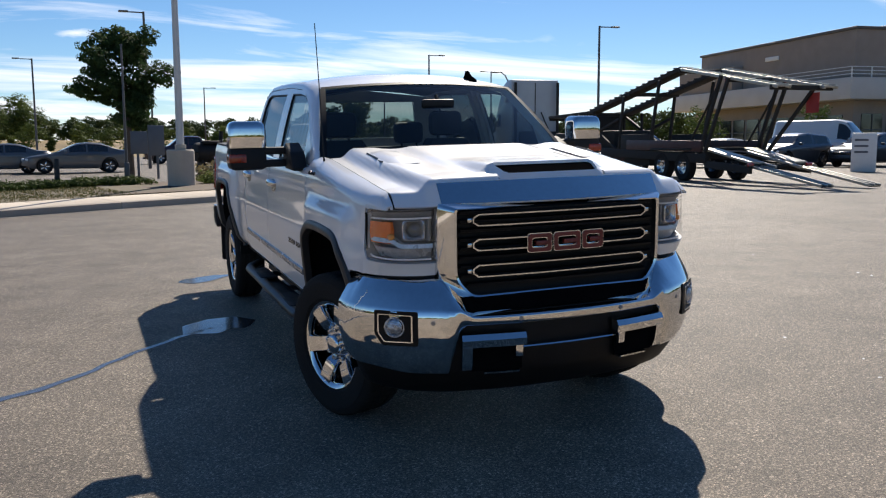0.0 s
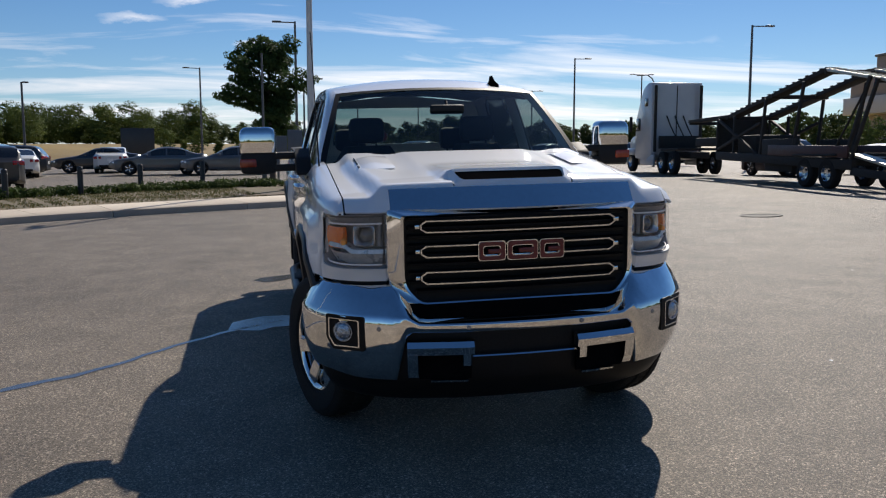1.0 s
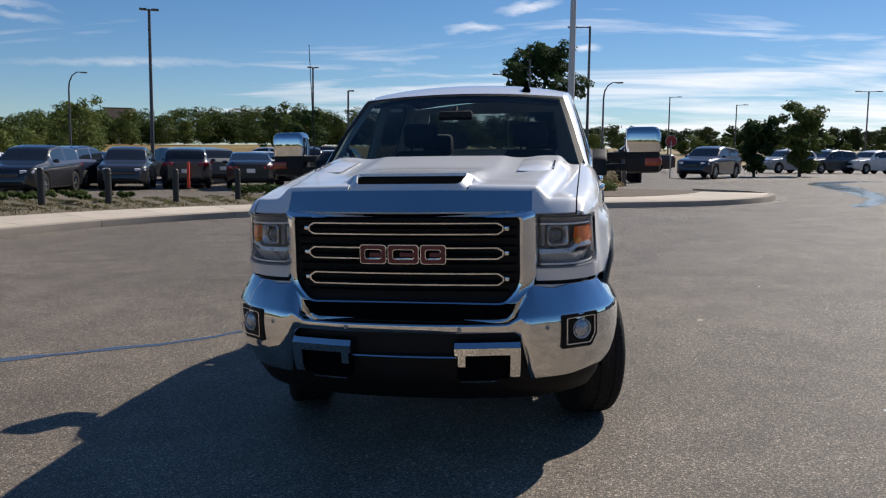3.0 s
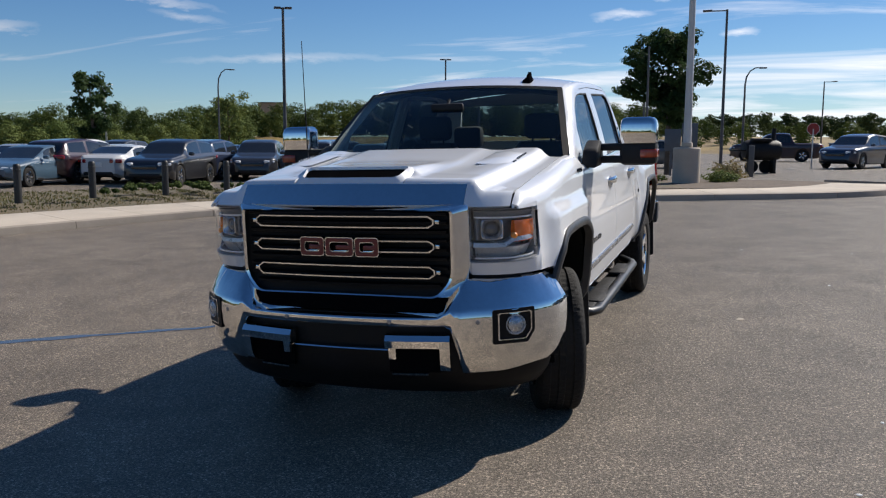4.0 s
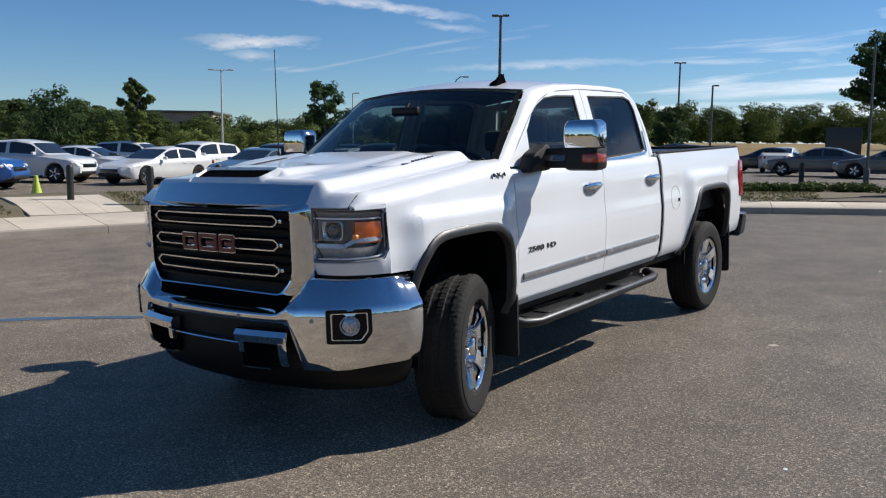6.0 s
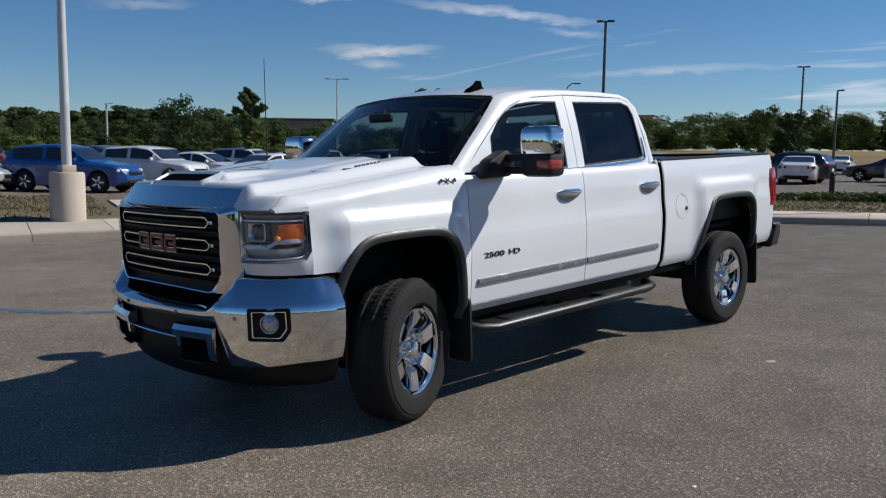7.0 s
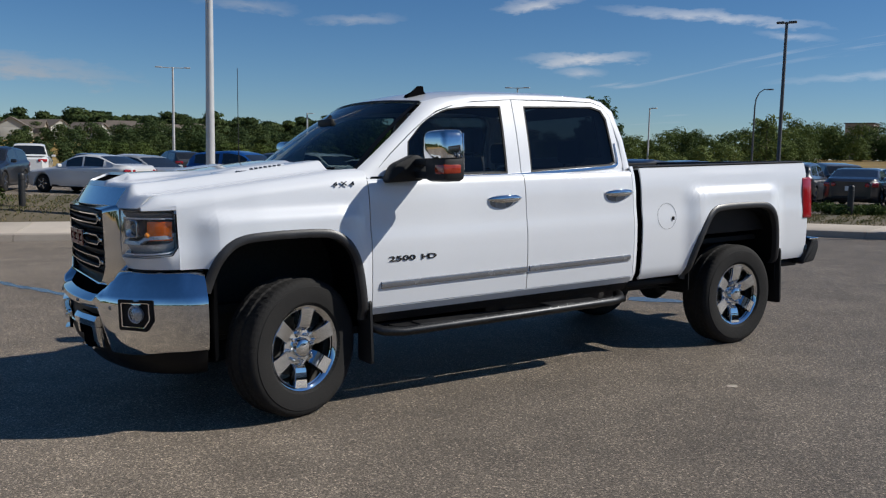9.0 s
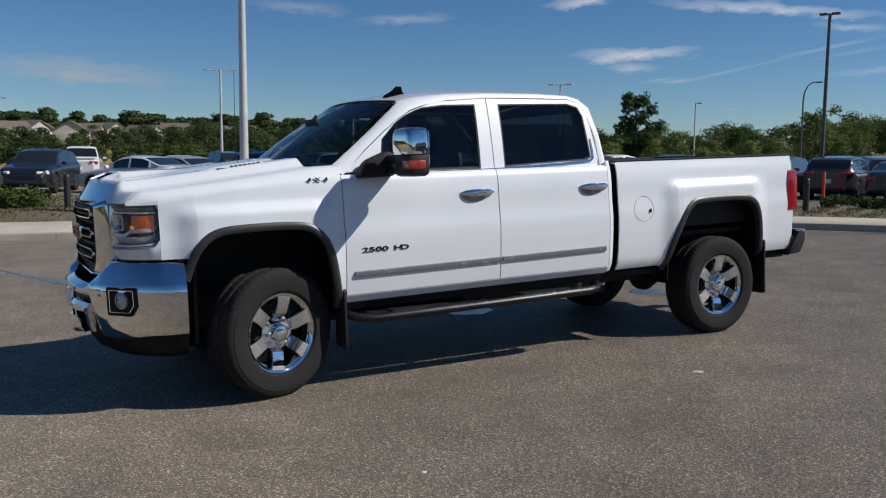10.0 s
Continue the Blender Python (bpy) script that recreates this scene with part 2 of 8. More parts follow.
GALV = surf("galvanised_steel", (0.46, 0.46, 0.46), (0.60, 0.60, 0.59), 3, 0.5, 0.2, 0.05, 50)
BOLLARDBLACK = surf("bollard_paint", (0.012, 0.012, 0.012), (0.024, 0.023, 0.022), 3, 0.5, 0, 0.1, 60)
BRONZE = surf("dark_bronze_pole", (0.075, 0.074, 0.076), (0.115, 0.112, 0.112), 3, 0.5, 0.2, 0.05, 50)
BARK = surf("bark", (0.06, 0.045, 0.033), (0.14, 0.11, 0.085), 4, 0.95, 0, 0.8, 34)


def asphalt():
    """Worn asphalt with pale stones, worn patches and fine cracks; dry grass far out."""
    m, n, l, p = node_mat("asphalt")
    c = n.new("ShaderNodeTexCoord")

    def tex(kind, scale, **kw):
        t = n.new(kind)
        t.inputs["Scale"].default_value = scale
        for k, v in kw.items():
            t.inputs[k].default_value = v
        l.new(c.outputs["Object"], t.inputs["Vector"])
        return t

    def ramp(src, *stops):
        r = n.new("ShaderNodeValToRGB")
        while len(r.color_ramp.elements) < len(stops):
            r.color_ramp.elements.new(0.5)
        for e, (pos, col) in zip(r.color_ramp.elements, stops):
            e.position, e.color = pos, (*col, 1)
        l.new(src, r.inputs[0])
        return r.outputs[0]

    def mix(kind, fac, a, b):
        x = n.new("ShaderNodeMix")
        x.data_type, x.blend_type = "RGBA", kind
        for i, v in ((0, fac), (6, a), (7, b)):
            if isinstance(v, (int, float)):
                x.inputs[i].default_value = v
            else:
                l.new(v, x.inputs[i])
        return x.outputs[2]

    stones = tex("ShaderNodeTexVoronoi", 120.0, Randomness=1.0)
    fine = tex("ShaderNodeTexNoise", 190.0, Detail=3)
    broad = tex("ShaderNodeTexNoise", 0.30, Detail=8, Roughness=0.65)
    mid = tex("ShaderNodeTexNoise", 2.1, Detail=5)
    base = ramp(broad.outputs["Fac"], (0.30, (0.140, 0.118, 0.094)), (0.72, (0.206, 0.174, 0.139)))
    base = mix("MULTIPLY", 0.6, base, ramp(mid.outputs["Fac"], (0.3, (0.66, 0.66, 0.66)), (0.7, (1.20, 1.19, 1.17))))
    base = mix("MULTIPLY", 0.72, base, ramp(fine.outputs["Fac"], (0.34, (0.36, 0.36, 0.36)), (0.66, (1.62, 1.6, 1.56))))
    bw = n.new("ShaderNodeSeparateColor")
    l.new(stones.outputs["Color"], bw.inputs[0])
    grit = tex("ShaderNodeTexNoise", 75.0, Detail=4, Roughness=0.75)
    base = mix("MULTIPLY", 0.9, base, ramp(grit.outputs["Fac"], (0.38, (0.42, 0.42, 0.42)), (0.62, (1.52, 1.51, 1.50))))
    pale = ramp(bw.outputs[0], (0.66, (0, 0, 0)), (0.92, (1, 1, 1)))
    base = mix("MIX", pale, base, mix("MULTIPLY", 1.0, base, ramp(bw.outputs[1], (0.0, (1.4, 1.4, 1.36)), (1.0, (3.3, 3.25, 3.15)))))
    # dry field far out
    field_n = tex("ShaderNodeTexNoise", 0.05, Detail=8)
    field = ramp(field_n.outputs["Fac"], (0.35, (0.24, 0.155, 0.045)), (0.65, (0.40, 0.275, 0.085)))
    geo = n.new("ShaderNodeNewGeometry")
    dist = n.new("ShaderNodeVectorMath")
    dist.operation = "LENGTH"
    shift = n.new("ShaderNodeVectorMath")
    shift.inputs[1].default_value = (-12, -8, 0)
    l.new(geo.outputs["Position"], shift.inputs[0]), l.new(shift.outputs[0], dist.inputs[0])
    far = n.new("ShaderNodeMapRange")
    far.inputs["From Min"].default_value, far.inputs["From Max"].default_value = 72, 75
    l.new(dist.outputs["Value"], far.inputs["Value"])
    base = mix("MIX", far.outputs[0], base, field)
    l.new(base, p.inputs["Base Color"])
    bp = n.new("ShaderNodeBump")
    bp.inputs["Strength"].default_value, bp.inputs["Distance"].default_value = 0.75, 0.008
    add = n.new("ShaderNodeMath")
    add.operation = "ADD"
    l.new(bw.outputs[0], add.inputs[0]), l.new(fine.outputs["Fac"], add.inputs[1])
    l.new(add.outputs[0], bp.inputs["Height"]), l.new(bp.outputs[0], p.inputs["Normal"])
    p.inputs["Roughness"].default_value, p.inputs["Specular IOR Level"].default_value = 0.6, 0.22
    p.inputs["Diffuse Roughness"].default_value = 0.45
    return m


ASPHALT = asphalt()
WATER = surf("wet_film", (0.05, 0.05, 0.052), (0.075, 0.074, 0.074), 6, 0.14, 0, 0.04, 30, spec=0.7, rough_var=0.05)
VERGE = surf("verge_mulch", (0.060, 0.058, 0.026), (0.17, 0.13, 0.085), 0.9, 0.95, 0, 0.9, 30)


def leaf_mat(name, a, b, clear=0.25, patch=0.13):
    """Leaf: colour changes from leaf to leaf, a little light shines through."""
    m, n, l, p = node_mat(name)
    geo, ramp = n.new("ShaderNodeNewGeometry"), n.new("ShaderNodeValToRGB")
    ramp.color_ramp.elements[0].color, ramp.color_ramp.elements[1].color = (*a, 1), (*b, 1)
    # whole trees differ a little in tone, besides their single leaves
    place, blend = n.new("ShaderNodeTexNoise"), n.new("ShaderNodeMix")
    place.inputs["Scale"].default_value, place.inputs["Detail"].default_value = patch, 1.5
    l.new(geo.outputs["Position"], place.inputs["Vector"])
    stretch_p = n.new("ShaderNodeMapRange")
    stretch_p.inputs["From Min"].default_value, stretch_p.inputs["From Max"].default_value = 0.34, 0.66
    l.new(place.outputs["Fac"], stretch_p.inputs["Value"])
    blend.inputs[0].default_value = 0.72
    l.new(geo.outputs["Random Per Island"], blend.inputs[2]), l.new(stretch_p.outputs[0], blend.inputs[3])
    l.new(blend.outputs[0], ramp.inputs[0])
    l.new(ramp.outputs[0], p.inputs["Base Color"])
    p.inputs["Roughness"].default_value, p.inputs["Specular IOR Level"].default_value = 0.7, 0.12
    tr, mixs = n.new("ShaderNodeBsdfTranslucent"), n.new("ShaderNodeMixShader")
    l.new(ramp.outputs[0], tr.inputs[0])
    mixs.inputs[0].default_value = clear
    l.new(p.outputs[0], mixs.inputs[1]), l.new(tr.outputs[0], mixs.inputs[2])
    l.new(mixs.outputs[0], n["Material Output"].inputs["Surface"])
    return m


LEAF = leaf_mat("leaf_green", (0.045, 0.072, 0.020), (0.115, 0.15, 0.038))
LEAFDARK = leaf_mat("leaf_dark", (0.030, 0.058, 0.020), (0.062, 0.10, 0.032), 0.35)
LEAFPALE = leaf_mat("leaf_pale", (0.08, 0.12, 0.03), (0.17, 0.20, 0.06))
LEAFWOOD = leaf_mat("leaf_wood", (0.030, 0.054, 0.020), (0.080, 0.108, 0.036))
GRASSLEAF = leaf_mat("grass_green", (0.035, 0.06, 0.014), (0.085, 0.115, 0.03), patch=0.5)
TUFTLEAF = leaf_mat("verge_grass", (0.075, 0.085, 0.03), (0.15, 0.15, 0.06), patch=0.6)
DRYLEAF = leaf_mat("grass_dry", (0.19, 0.15, 0.07), (0.32, 0.26, 0.13))
LIME = surf("lime_plastic", (0.42, 0.52, 0.06), (0.52, 0.62, 0.09), 6, 0.5)
SIGNGREY = surf("sign_back", (0.085, 0.095, 0.112), (0.12, 0.132, 0.15), 3, 0.5, 0.1)
SIGNRED = surf("sign_red", (0.22, 0.02, 0.02), (0.32, 0.03, 0.028), 4, 0.45)
SIGNORANGE = surf("orange_plastic", (0.55, 0.05, 0.02), (0.68, 0.08, 0.03), 5, 0.5)
FLAGRED = surf("flag_red", (0.32, 0.03, 0.03), (0.45, 0.06, 0.055), 4, 0.8)
TRUCKGREY = surf("truck_grey", (0.42, 0.43, 0.45), (0.54, 0.55, 0.56), 1.2, 0.35, 0.0, 0, 60, coat=0.5)
BRICKBROWN = surf("brown_masonry", (0.255, 0.215, 0.185), (0.335, 0.285, 0.245), 0.7, 0.9, 0, 0.3, 18)
PALEBAND = surf("pale_cladding", (0.46, 0.45, 0.43), (0.56, 0.55, 0.53), 0.5, 0.6)
HOUSEPALE = surf("pale_siding", (0.42, 0.40, 0.36), (0.52, 0.50, 0.45), 0.6, 0.85)
HOUSETAN = surf("tan_siding", (0.27, 0.23, 0.18), (0.34, 0.29, 0.23), 0.6, 0.85)
ROOFBROWN = surf("brown_shingles", (0.10, 0.08, 0.065), (0.17, 0.14, 0.115), 0.8, 0.9)


def car_paint():
    m, n, l, p = node_mat("car_paint")
    info, tex, mixc = n.new("ShaderNodeObjectInfo"), n.new("ShaderNodeTexNoise"), n.new("ShaderNodeMix")
    tex.inputs["Scale"].default_value = 3.0
    mixc.data_type, mixc.blend_type = "RGBA", "MULTIPLY"
    mixc.inputs[0].default_value = 0.25
    l.new(info.outputs["Color"], mixc.inputs[6]), l.new(tex.outputs["Fac"], mixc.inputs[7])
    l.new(mixc.outputs[2], p.inputs["Base Color"])
    p.inputs["Roughness"].default_value, p.inputs["Coat Weight"].default_value, p.inputs["Coat Roughness"].default_value = 0.35, 0.9, 0.05
    return m


CARPAINT = car_paint()
CARGLASS = surf("car_glass", (0.010, 0.012, 0.014), (0.022, 0.025, 0.028), 2, 0.07, 0, 0, 30, coat=0.5, rough_var=0.03)

# ---- mesh helpers ----
def lerp(a, b, t):
    return a + (b - a) * t


def smooth(a, b, v):
    t = min(1.0, max(0.0, (v - a) / (b - a)))
    return t * t * (3 - 2 * t)


def curve(v, xs, ys):
    return float(np.interp(v, xs, ys))


def mesh_of(name, bm, material, sharp=38, flat=False):
    me = bpy.data.meshes.new(name)
    bmesh.ops.remove_doubles(bm, verts=bm.verts, dist=1e-5)
    bm.to_mesh(me)
    bm.free()
    for m in (material if isinstance(material, (list, tuple)) else [material]):
        me.materials.append(m)
    if not flat:
        me.polygons.foreach_set("use_smooth", [True] * len(me.polygons))
        me.set_sharp_from_angle(angle=radians(sharp))
    return me


def part(name, bm, material, parent, label="", sharp=38, flat=False):
    """Links a bmesh as one mesh object under a thing or a part."""
    ob = new(name, mesh_of(name, bm, material, sharp, flat))
    ob.parent = parent
    return tagged(ob, label)


def thing(name, m, label, category, group="", kind=""):
    ob = new(name)
    ob.empty_display_size = 0.2
    ob.matrix_world = m
    return tagged(ob, label, category, group, kind)


def face_towards(bm, d):
    """Turns an open sheet's faces so that they look along d."""
    bm.normal_update()
    if sum((f.normal * f.calc_area()).dot(Vector(d)) for f in bm.faces) < 0:
        bmesh.ops.reverse_faces(bm, faces=bm.faces[:])
    return bm


def solo(name, bm, material, label, category, kind="", m=None, group="", sharp=38, flat=False):
    ob = new(name, mesh_of(name, bm, material, sharp, flat))
    if m is not None:
        ob.matrix_world = m
    return tagged(ob, label, category, group, kind)


def move(bm, m):
    bmesh.ops.transform(bm, matrix=m, verts=bm.verts)
    return bm


def box(c, s, bevel=0.0, m=None, bm=None, seg=2):
    """A block with its centre c and full size s, edges rounded by bevel."""
    out = bm or bmesh.new()
    tmp = bmesh.new()
    bmesh.ops.create_cube(tmp, size=1.0)
    bmesh.ops.scale(tmp, vec=s, verts=tmp.verts)
    if bevel:
        bmesh.ops.bevel(tmp, geom=tmp.edges[:], offset=bevel, segments=seg, affect="EDGES", profile=0.5)
    bmesh.ops.transform(tmp, matrix=(m or Matrix.Identity(4)) @ Matrix.Translation(c), verts=tmp.verts)
    add_mesh(out, tmp)
    return out


def add_mesh(out, tmp):
    me = bpy.data.meshes.new("tmp")
    tmp.to_mesh(me)
    tmp.free()
    out.from_mesh(me)
    bpy.data.meshes.remove(me)


def rings(bm, loops, closed=True, caps=True):
    """Skins a row of point loops of equal length."""
    vs = [[bm.verts.new(p) for p in loop] for loop in loops]
    n = len(vs[0])
    for a, b in zip(vs, vs[1:]):
        for i in range(n if closed else n - 1):
            j = (i + 1) % n
            try:
                bm.faces.new((a[i], a[j], b[j], b[i]))
            except ValueError:
                pass
    if caps:
        for loop in (vs[0][::-1], vs[-1]):
            bm.faces.new(loop)
    bmesh.ops.recalc_face_normals(bm, faces=bm.faces[:])
    return bm


def tube(points, radius, n=10, bm=None, caps=True, squash=1.0):
    """A round bar along points; radius: a number or one a point."""
    out = bm or bmesh.new()
    tmp = bmesh.new()
    pts = [Vector(p) for p in points]
    rad = radius if isinstance(radius, (list, tuple)) else [radius] * len(pts)
    loops = []
    side = None
    for i, p in enumerate(pts):
        d = (pts[min(i + 1, len(pts) - 1)] - pts[max(i - 1, 0)]).normalized()
        if side is None:
            side = d.orthogonal().normalized()
            if abs(d.z) < 0.9:
                side = d.cross(Vector((0, 0, 1))).normalized()
        side = (side - d * side.dot(d)).normalized()
        up = d.cross(side)
        loops.append([p + rad[i] * (math.cos(a) * side + squash * math.sin(a) * up) for a in (2 * math.pi * k / n for k in range(n))])
    rings(tmp, loops, True, caps)
    add_mesh(out, tmp)
    return out


def lathe(profile, n=32, m=None, bm=None):
    """Turns (radius, height) round the local x axis."""
    out = bm or bmesh.new()
    tmp = bmesh.new()
    loops = [[Vector((h, r * math.cos(a), r * math.sin(a))) for a in (2 * math.pi * k / n for k in range(n))] for r, h in profile]
    rings(tmp, loops, True, False)
    if m is not None:
        move(tmp, m)
    add_mesh(out, tmp)
    return out


def sheet(f, us, vs, thick=0.0):
    """A surface f(u, v) over two rows of parameters, with thickness."""
    bm = bmesh.new()
    g = [[bm.verts.new(f(u, v)) for v in vs] for u in us]
    for a, b in zip(g, g[1:]):
        for j in range(len(vs) - 1):
            q = (a[j], b[j], b[j + 1], a[j + 1])
            if len({tuple(round(c, 6) for c in x.co) for x in q}) > 2:
                bm.faces.new(q)
    bmesh.ops.recalc_face_normals(bm, faces=bm.faces[:])
    if thick:
        bmesh.ops.solidify(bm, geom=bm.faces[:], thickness=thick)
    return bm


def prism(outline, to3d, d0, d1, bevel=0.0):
    """A plate: a 2D outline stood between two depths by to3d(a, b, depth)."""
    bm = bmesh.new()
    lo = [bm.verts.new(to3d(a, b, d0)) for a, b in outline]
    hi = [bm.verts.new(to3d(a, b, d1)) for a, b in outline]
    n = len(outline)
    bm.faces.new(lo[::-1]), bm.faces.new(hi)
    for i in range(n):
        bm.faces.new((lo[i], lo[(i + 1) % n], hi[(i + 1) % n], hi[i]))
    bmesh.ops.recalc_face_normals(bm, faces=bm.faces[:])
    if bevel:
        bmesh.ops.bevel(bm, geom=bm.edges[:], offset=bevel, segments=2, affect="EDGES", profile=0.5)
    return bm


def resample(pts, n):
    """n points evenly along a closed outline, keeping its corners where they fall."""
    p = [Vector(q) for q in pts] + [Vector(pts[0])]
    d = [0.0]
    for a, b in zip(p, p[1:]):
        d.append(d[-1] + (b - a).length)
    out = []
    for k in range(n):
        s = d[-1] * k / n
        i = max(j for j in range(len(d)) if d[j] <= s + 1e-9)
        i = min(i, len(p) - 2)
        out.append(p[i].lerp(p[i + 1], (s - d[i]) / max(1e-9, d[i + 1] - d[i])))
    return out


def round_corners(pts, r, seg=4):
    """A 2D outline with its corners rounded by r (a number or one a corner)."""
    out, n = [], len(pts)
    for i in range(n):
        rr = r[i] if isinstance(r, (list, tuple)) else r
        p, a, b = Vector(pts[i]), Vector(pts[i - 1]), Vector(pts[(i + 1) % n])
        da, db = a - p, b - p
        k = min(rr, da.length * 0.45, db.length * 0.45)
        if k < 1e-4:
            out.append(tuple(p))
            continue
        s, e = p + da.normalized() * k, p + db.normalized() * k
        for j in range(seg + 1):
            t = j / seg
            q = (1 - t) ** 2 * s + 2 * t * (1 - t) * p + t * t * e
            out.append(tuple(q))
    return out


def letters(text, size, m, name, material, parent, depth=0.004):
    """Raised lettering in the built-in font, turned into a mesh."""
    cu = bpy.data.curves.new(name, "FONT")
    cu.body, cu.size, cu.extrude, cu.align_x, cu.align_y = text, size, depth, "CENTER", "CENTER"
    cu.offset = size * 0.018
    tmp = bpy.data.objects.new("tmp_text", cu)
    scene.collection.objects.link(tmp)
    bpy.context.view_layer.update()
    me = bpy.data.meshes.new_from_object(tmp.evaluated_get(bpy.context.evaluated_depsgraph_get()))
    bpy.data.objects.remove(tmp)
    me.transform(m)
    me.materials.append(material)
    ob = new(name, me)
    ob.parent = parent
    return ob


def lettering(text, size, pitch, y, z, put, side, turn, name, wide=1.62):
    """One raised letter after another along a flank, each a part of its own under the badge."""
    base = part(name, box((0, 0, -0.006), (pitch * 0.2, 0.004, 0.004), 0.001, put(y, z)), GUNMETAL, truck)
    for k, ch in enumerate(text):
        if ch != " ":
            letters(ch, size, put(y + side * (k - (len(text) - 1) / 2) * pitch, z) @ Matrix.Diagonal((wide, 1, 1, 1)) @ turn, "letter", GLOSSBLACK, base)


def gz(x, y):
    """Height of the ground: the lot's slope near by, flattening beyond it, and a low rise far off."""
    p = 0.02356 * x + 0.01344 * y
    r = math.hypot(x, y)
    if p < 0:
        p *= 1 - smooth(14, 22, r)
    return 0.45 * math.tanh(p / 0.45) + 5.2 * smooth(125, 330, r) * max(0.0, -x / max(r, 1)) ** 2 + 2.6 * smooth(72, 150, r) * max(0.0, y / max(r, 1))


def at_ground(x, y, turn=0.0, up=0.0):
    return pose(x, y, gz(x, y) + up, 0, 0, turn)

# ---- ground, kerb and pavement ----
def ground_sheet():
    bm = bmesh.new()
    radii = [0, 2, 4, 6, 8, 10, 12, 14, 16, 18, 21, 25, 30, 36, 44, 55, 70, 92, 130, 200, 350, 700, 1500, 4000]
    n = 64
    rows = []
    for r in radii:
        rows.append([bm.verts.new((r * math.cos(a), r * math.sin(a), gz(r * math.cos(a), r * math.sin(a)))) for a in (2 * math.pi * k / n for k in range(n))])
    for a, b in zip(rows, rows[1:]):
        for i in range(n):
            j = (i + 1) % n
            q = (a[i], b[i], b[j], a[j]) if a is not rows[0] else (a[0], b[i], b[j])
            bm.faces.new(q)
    return bm


solo("ground", ground_sheet(), ASPHALT, "worn grey asphalt car park with pale stones showing", "asphalt", "structure")

# line of the kerb's face, from near the light column round to the island's tip
KERB = [(-15.6, -12), (-14.6, -6), (-13.5, -1), (-12.5, 2), (-11.5, 5.3), (-10.3, 8.6), (-9.1, 11.1), (-7.6, 12.9), (-5.6, 14.2), (-2.6, 15.3),
        (0, 16.1), (2, 16.75), (3.8, 17.5), (5.1, 18.7), (5.9, 20.2), (6.2, 21.6), (5.6, 23.0), (4.2, 24.0)]


def along(pts, step):
    """Points every step along a smooth line through pts."""
    out = []
    p = [Vector(q) for q in pts]
    for i in range(len(p) - 1):
        a, b, c, d = p[max(i - 1, 0)], p[i], p[i + 1], p[min(i + 2, len(p) - 1)]
        for k in range(8):
            t = k / 8
            out.append(0.5 * ((2 * b) + (c - a) * t + (2 * a - 5 * b + 4 * c - d) * t * t + (3 * b - a - 3 * c + d) * t ** 3))
    out.append(p[-1])
    d, res, want = 0.0, [out[0]], step
    for a, b in zip(out, out[1:]):
        seg = (b - a).length
        while d + seg >= want:
            res.append(a.lerp(b, (want - d) / seg))
            want += step
        d += seg
    return res


KLINE = along(KERB, 0.5)


def outward(line, i):
    d = line[min(i + 1, len(line) - 1)] - line[max(i - 1, 0)]
    return Vector((-d.y, d.x)).normalized()


# kerb stones, three metres each, a real step of 15 cm
kerb = thing("kerb", Matrix.Identity(4), "weathered concrete kerb along the car park's edge", "kerb", "", "structure")
STEP = 6
for i0 in range(0, len(KLINE) - 1, STEP):
    i1 = min(i0 + STEP, len(KLINE) - 1)
    loops = []
    for i in range(i0, i1 + 1):
        n, p = outward(KLINE, i), KLINE[i]
        shrink = 0.006 if i == i0 else (-0.006 if i == i1 else 0)
        t = (KLINE[min(i + 1, len(KLINE) - 1)] - KLINE[max(i - 1, 0)]).normalized() * shrink
        sec = [(-0.34, -0.05), (-0.34, 0.006), (-0.02, -0.008), (0.0, 0.10), (0.012, 0.135), (0.04, 0.15), (0.17, 0.152), (0.17, -0.05)]
        loops.append([((p + n * a + t).x, (p + n * a + t).y, gz(p.x, p.y) + h) for a, h in sec])
    part("kerb_stone", rings(bmesh.new(), loops), KERBSTONE, kerb)

# pavement slabs behind the kerb
pavement = thing("pavement", Matrix.Identity(4), "pale concrete pavement slabs behind the kerb", "pavement", "", "structure")
PW = 2.1


def rise(x):
    """The planted strip banks up towards the light column."""
    return 0.16 + 0.26 * (1 - smooth(-13.5, -7.0, x))


for i0 in range(0, len(KLINE) - 9, 3):
    i1 = min(i0 + 3, len(KLINE) - 1)
    loops = []
    for i in range(i0, i1 + 1):
        n, p = outward(KLINE, i), KLINE[i]
        t = (KLINE[min(i + 1, len(KLINE) - 1)] - KLINE[max(i - 1, 0)]).normalized() * (0.008 if i == i0 else (-0.008 if i == i1 else 0))
        zz = gz(p.x, p.y)
        up = 0.3 * (rise(p.x) - 0.16)
        loops.append([((p + n * a + t).x, (p + n * a + t).y, zz + h) for a, h in ((0.18, 0.0), (0.18, 0.147), (0.19, 0.153), (PW - 0.01, 0.158 + up), (PW, 0.152 + up), (PW, 0.0))])
    part("slab", rings(bmesh.new(), loops), CONCRETE, pavement)


def verge_z(i, a):
    n, p = outward(KLINE, i), KLINE[i]
    q = p + n * a
    base = lerp(gz(p.x, p.y), gz(q.x, q.y), smooth(2.0, 5.0, a))
    lift = lerp(0.3 * (rise(p.x) - 0.16) + 0.135, rise(p.x), smooth(PW, PW + 1.3, a))
    return base + lift * (1 - smooth(6.6, 7.2, a)) + 0.03 * noise.noise(Vector((q.x * 0.7, q.y * 0.7, 0)))


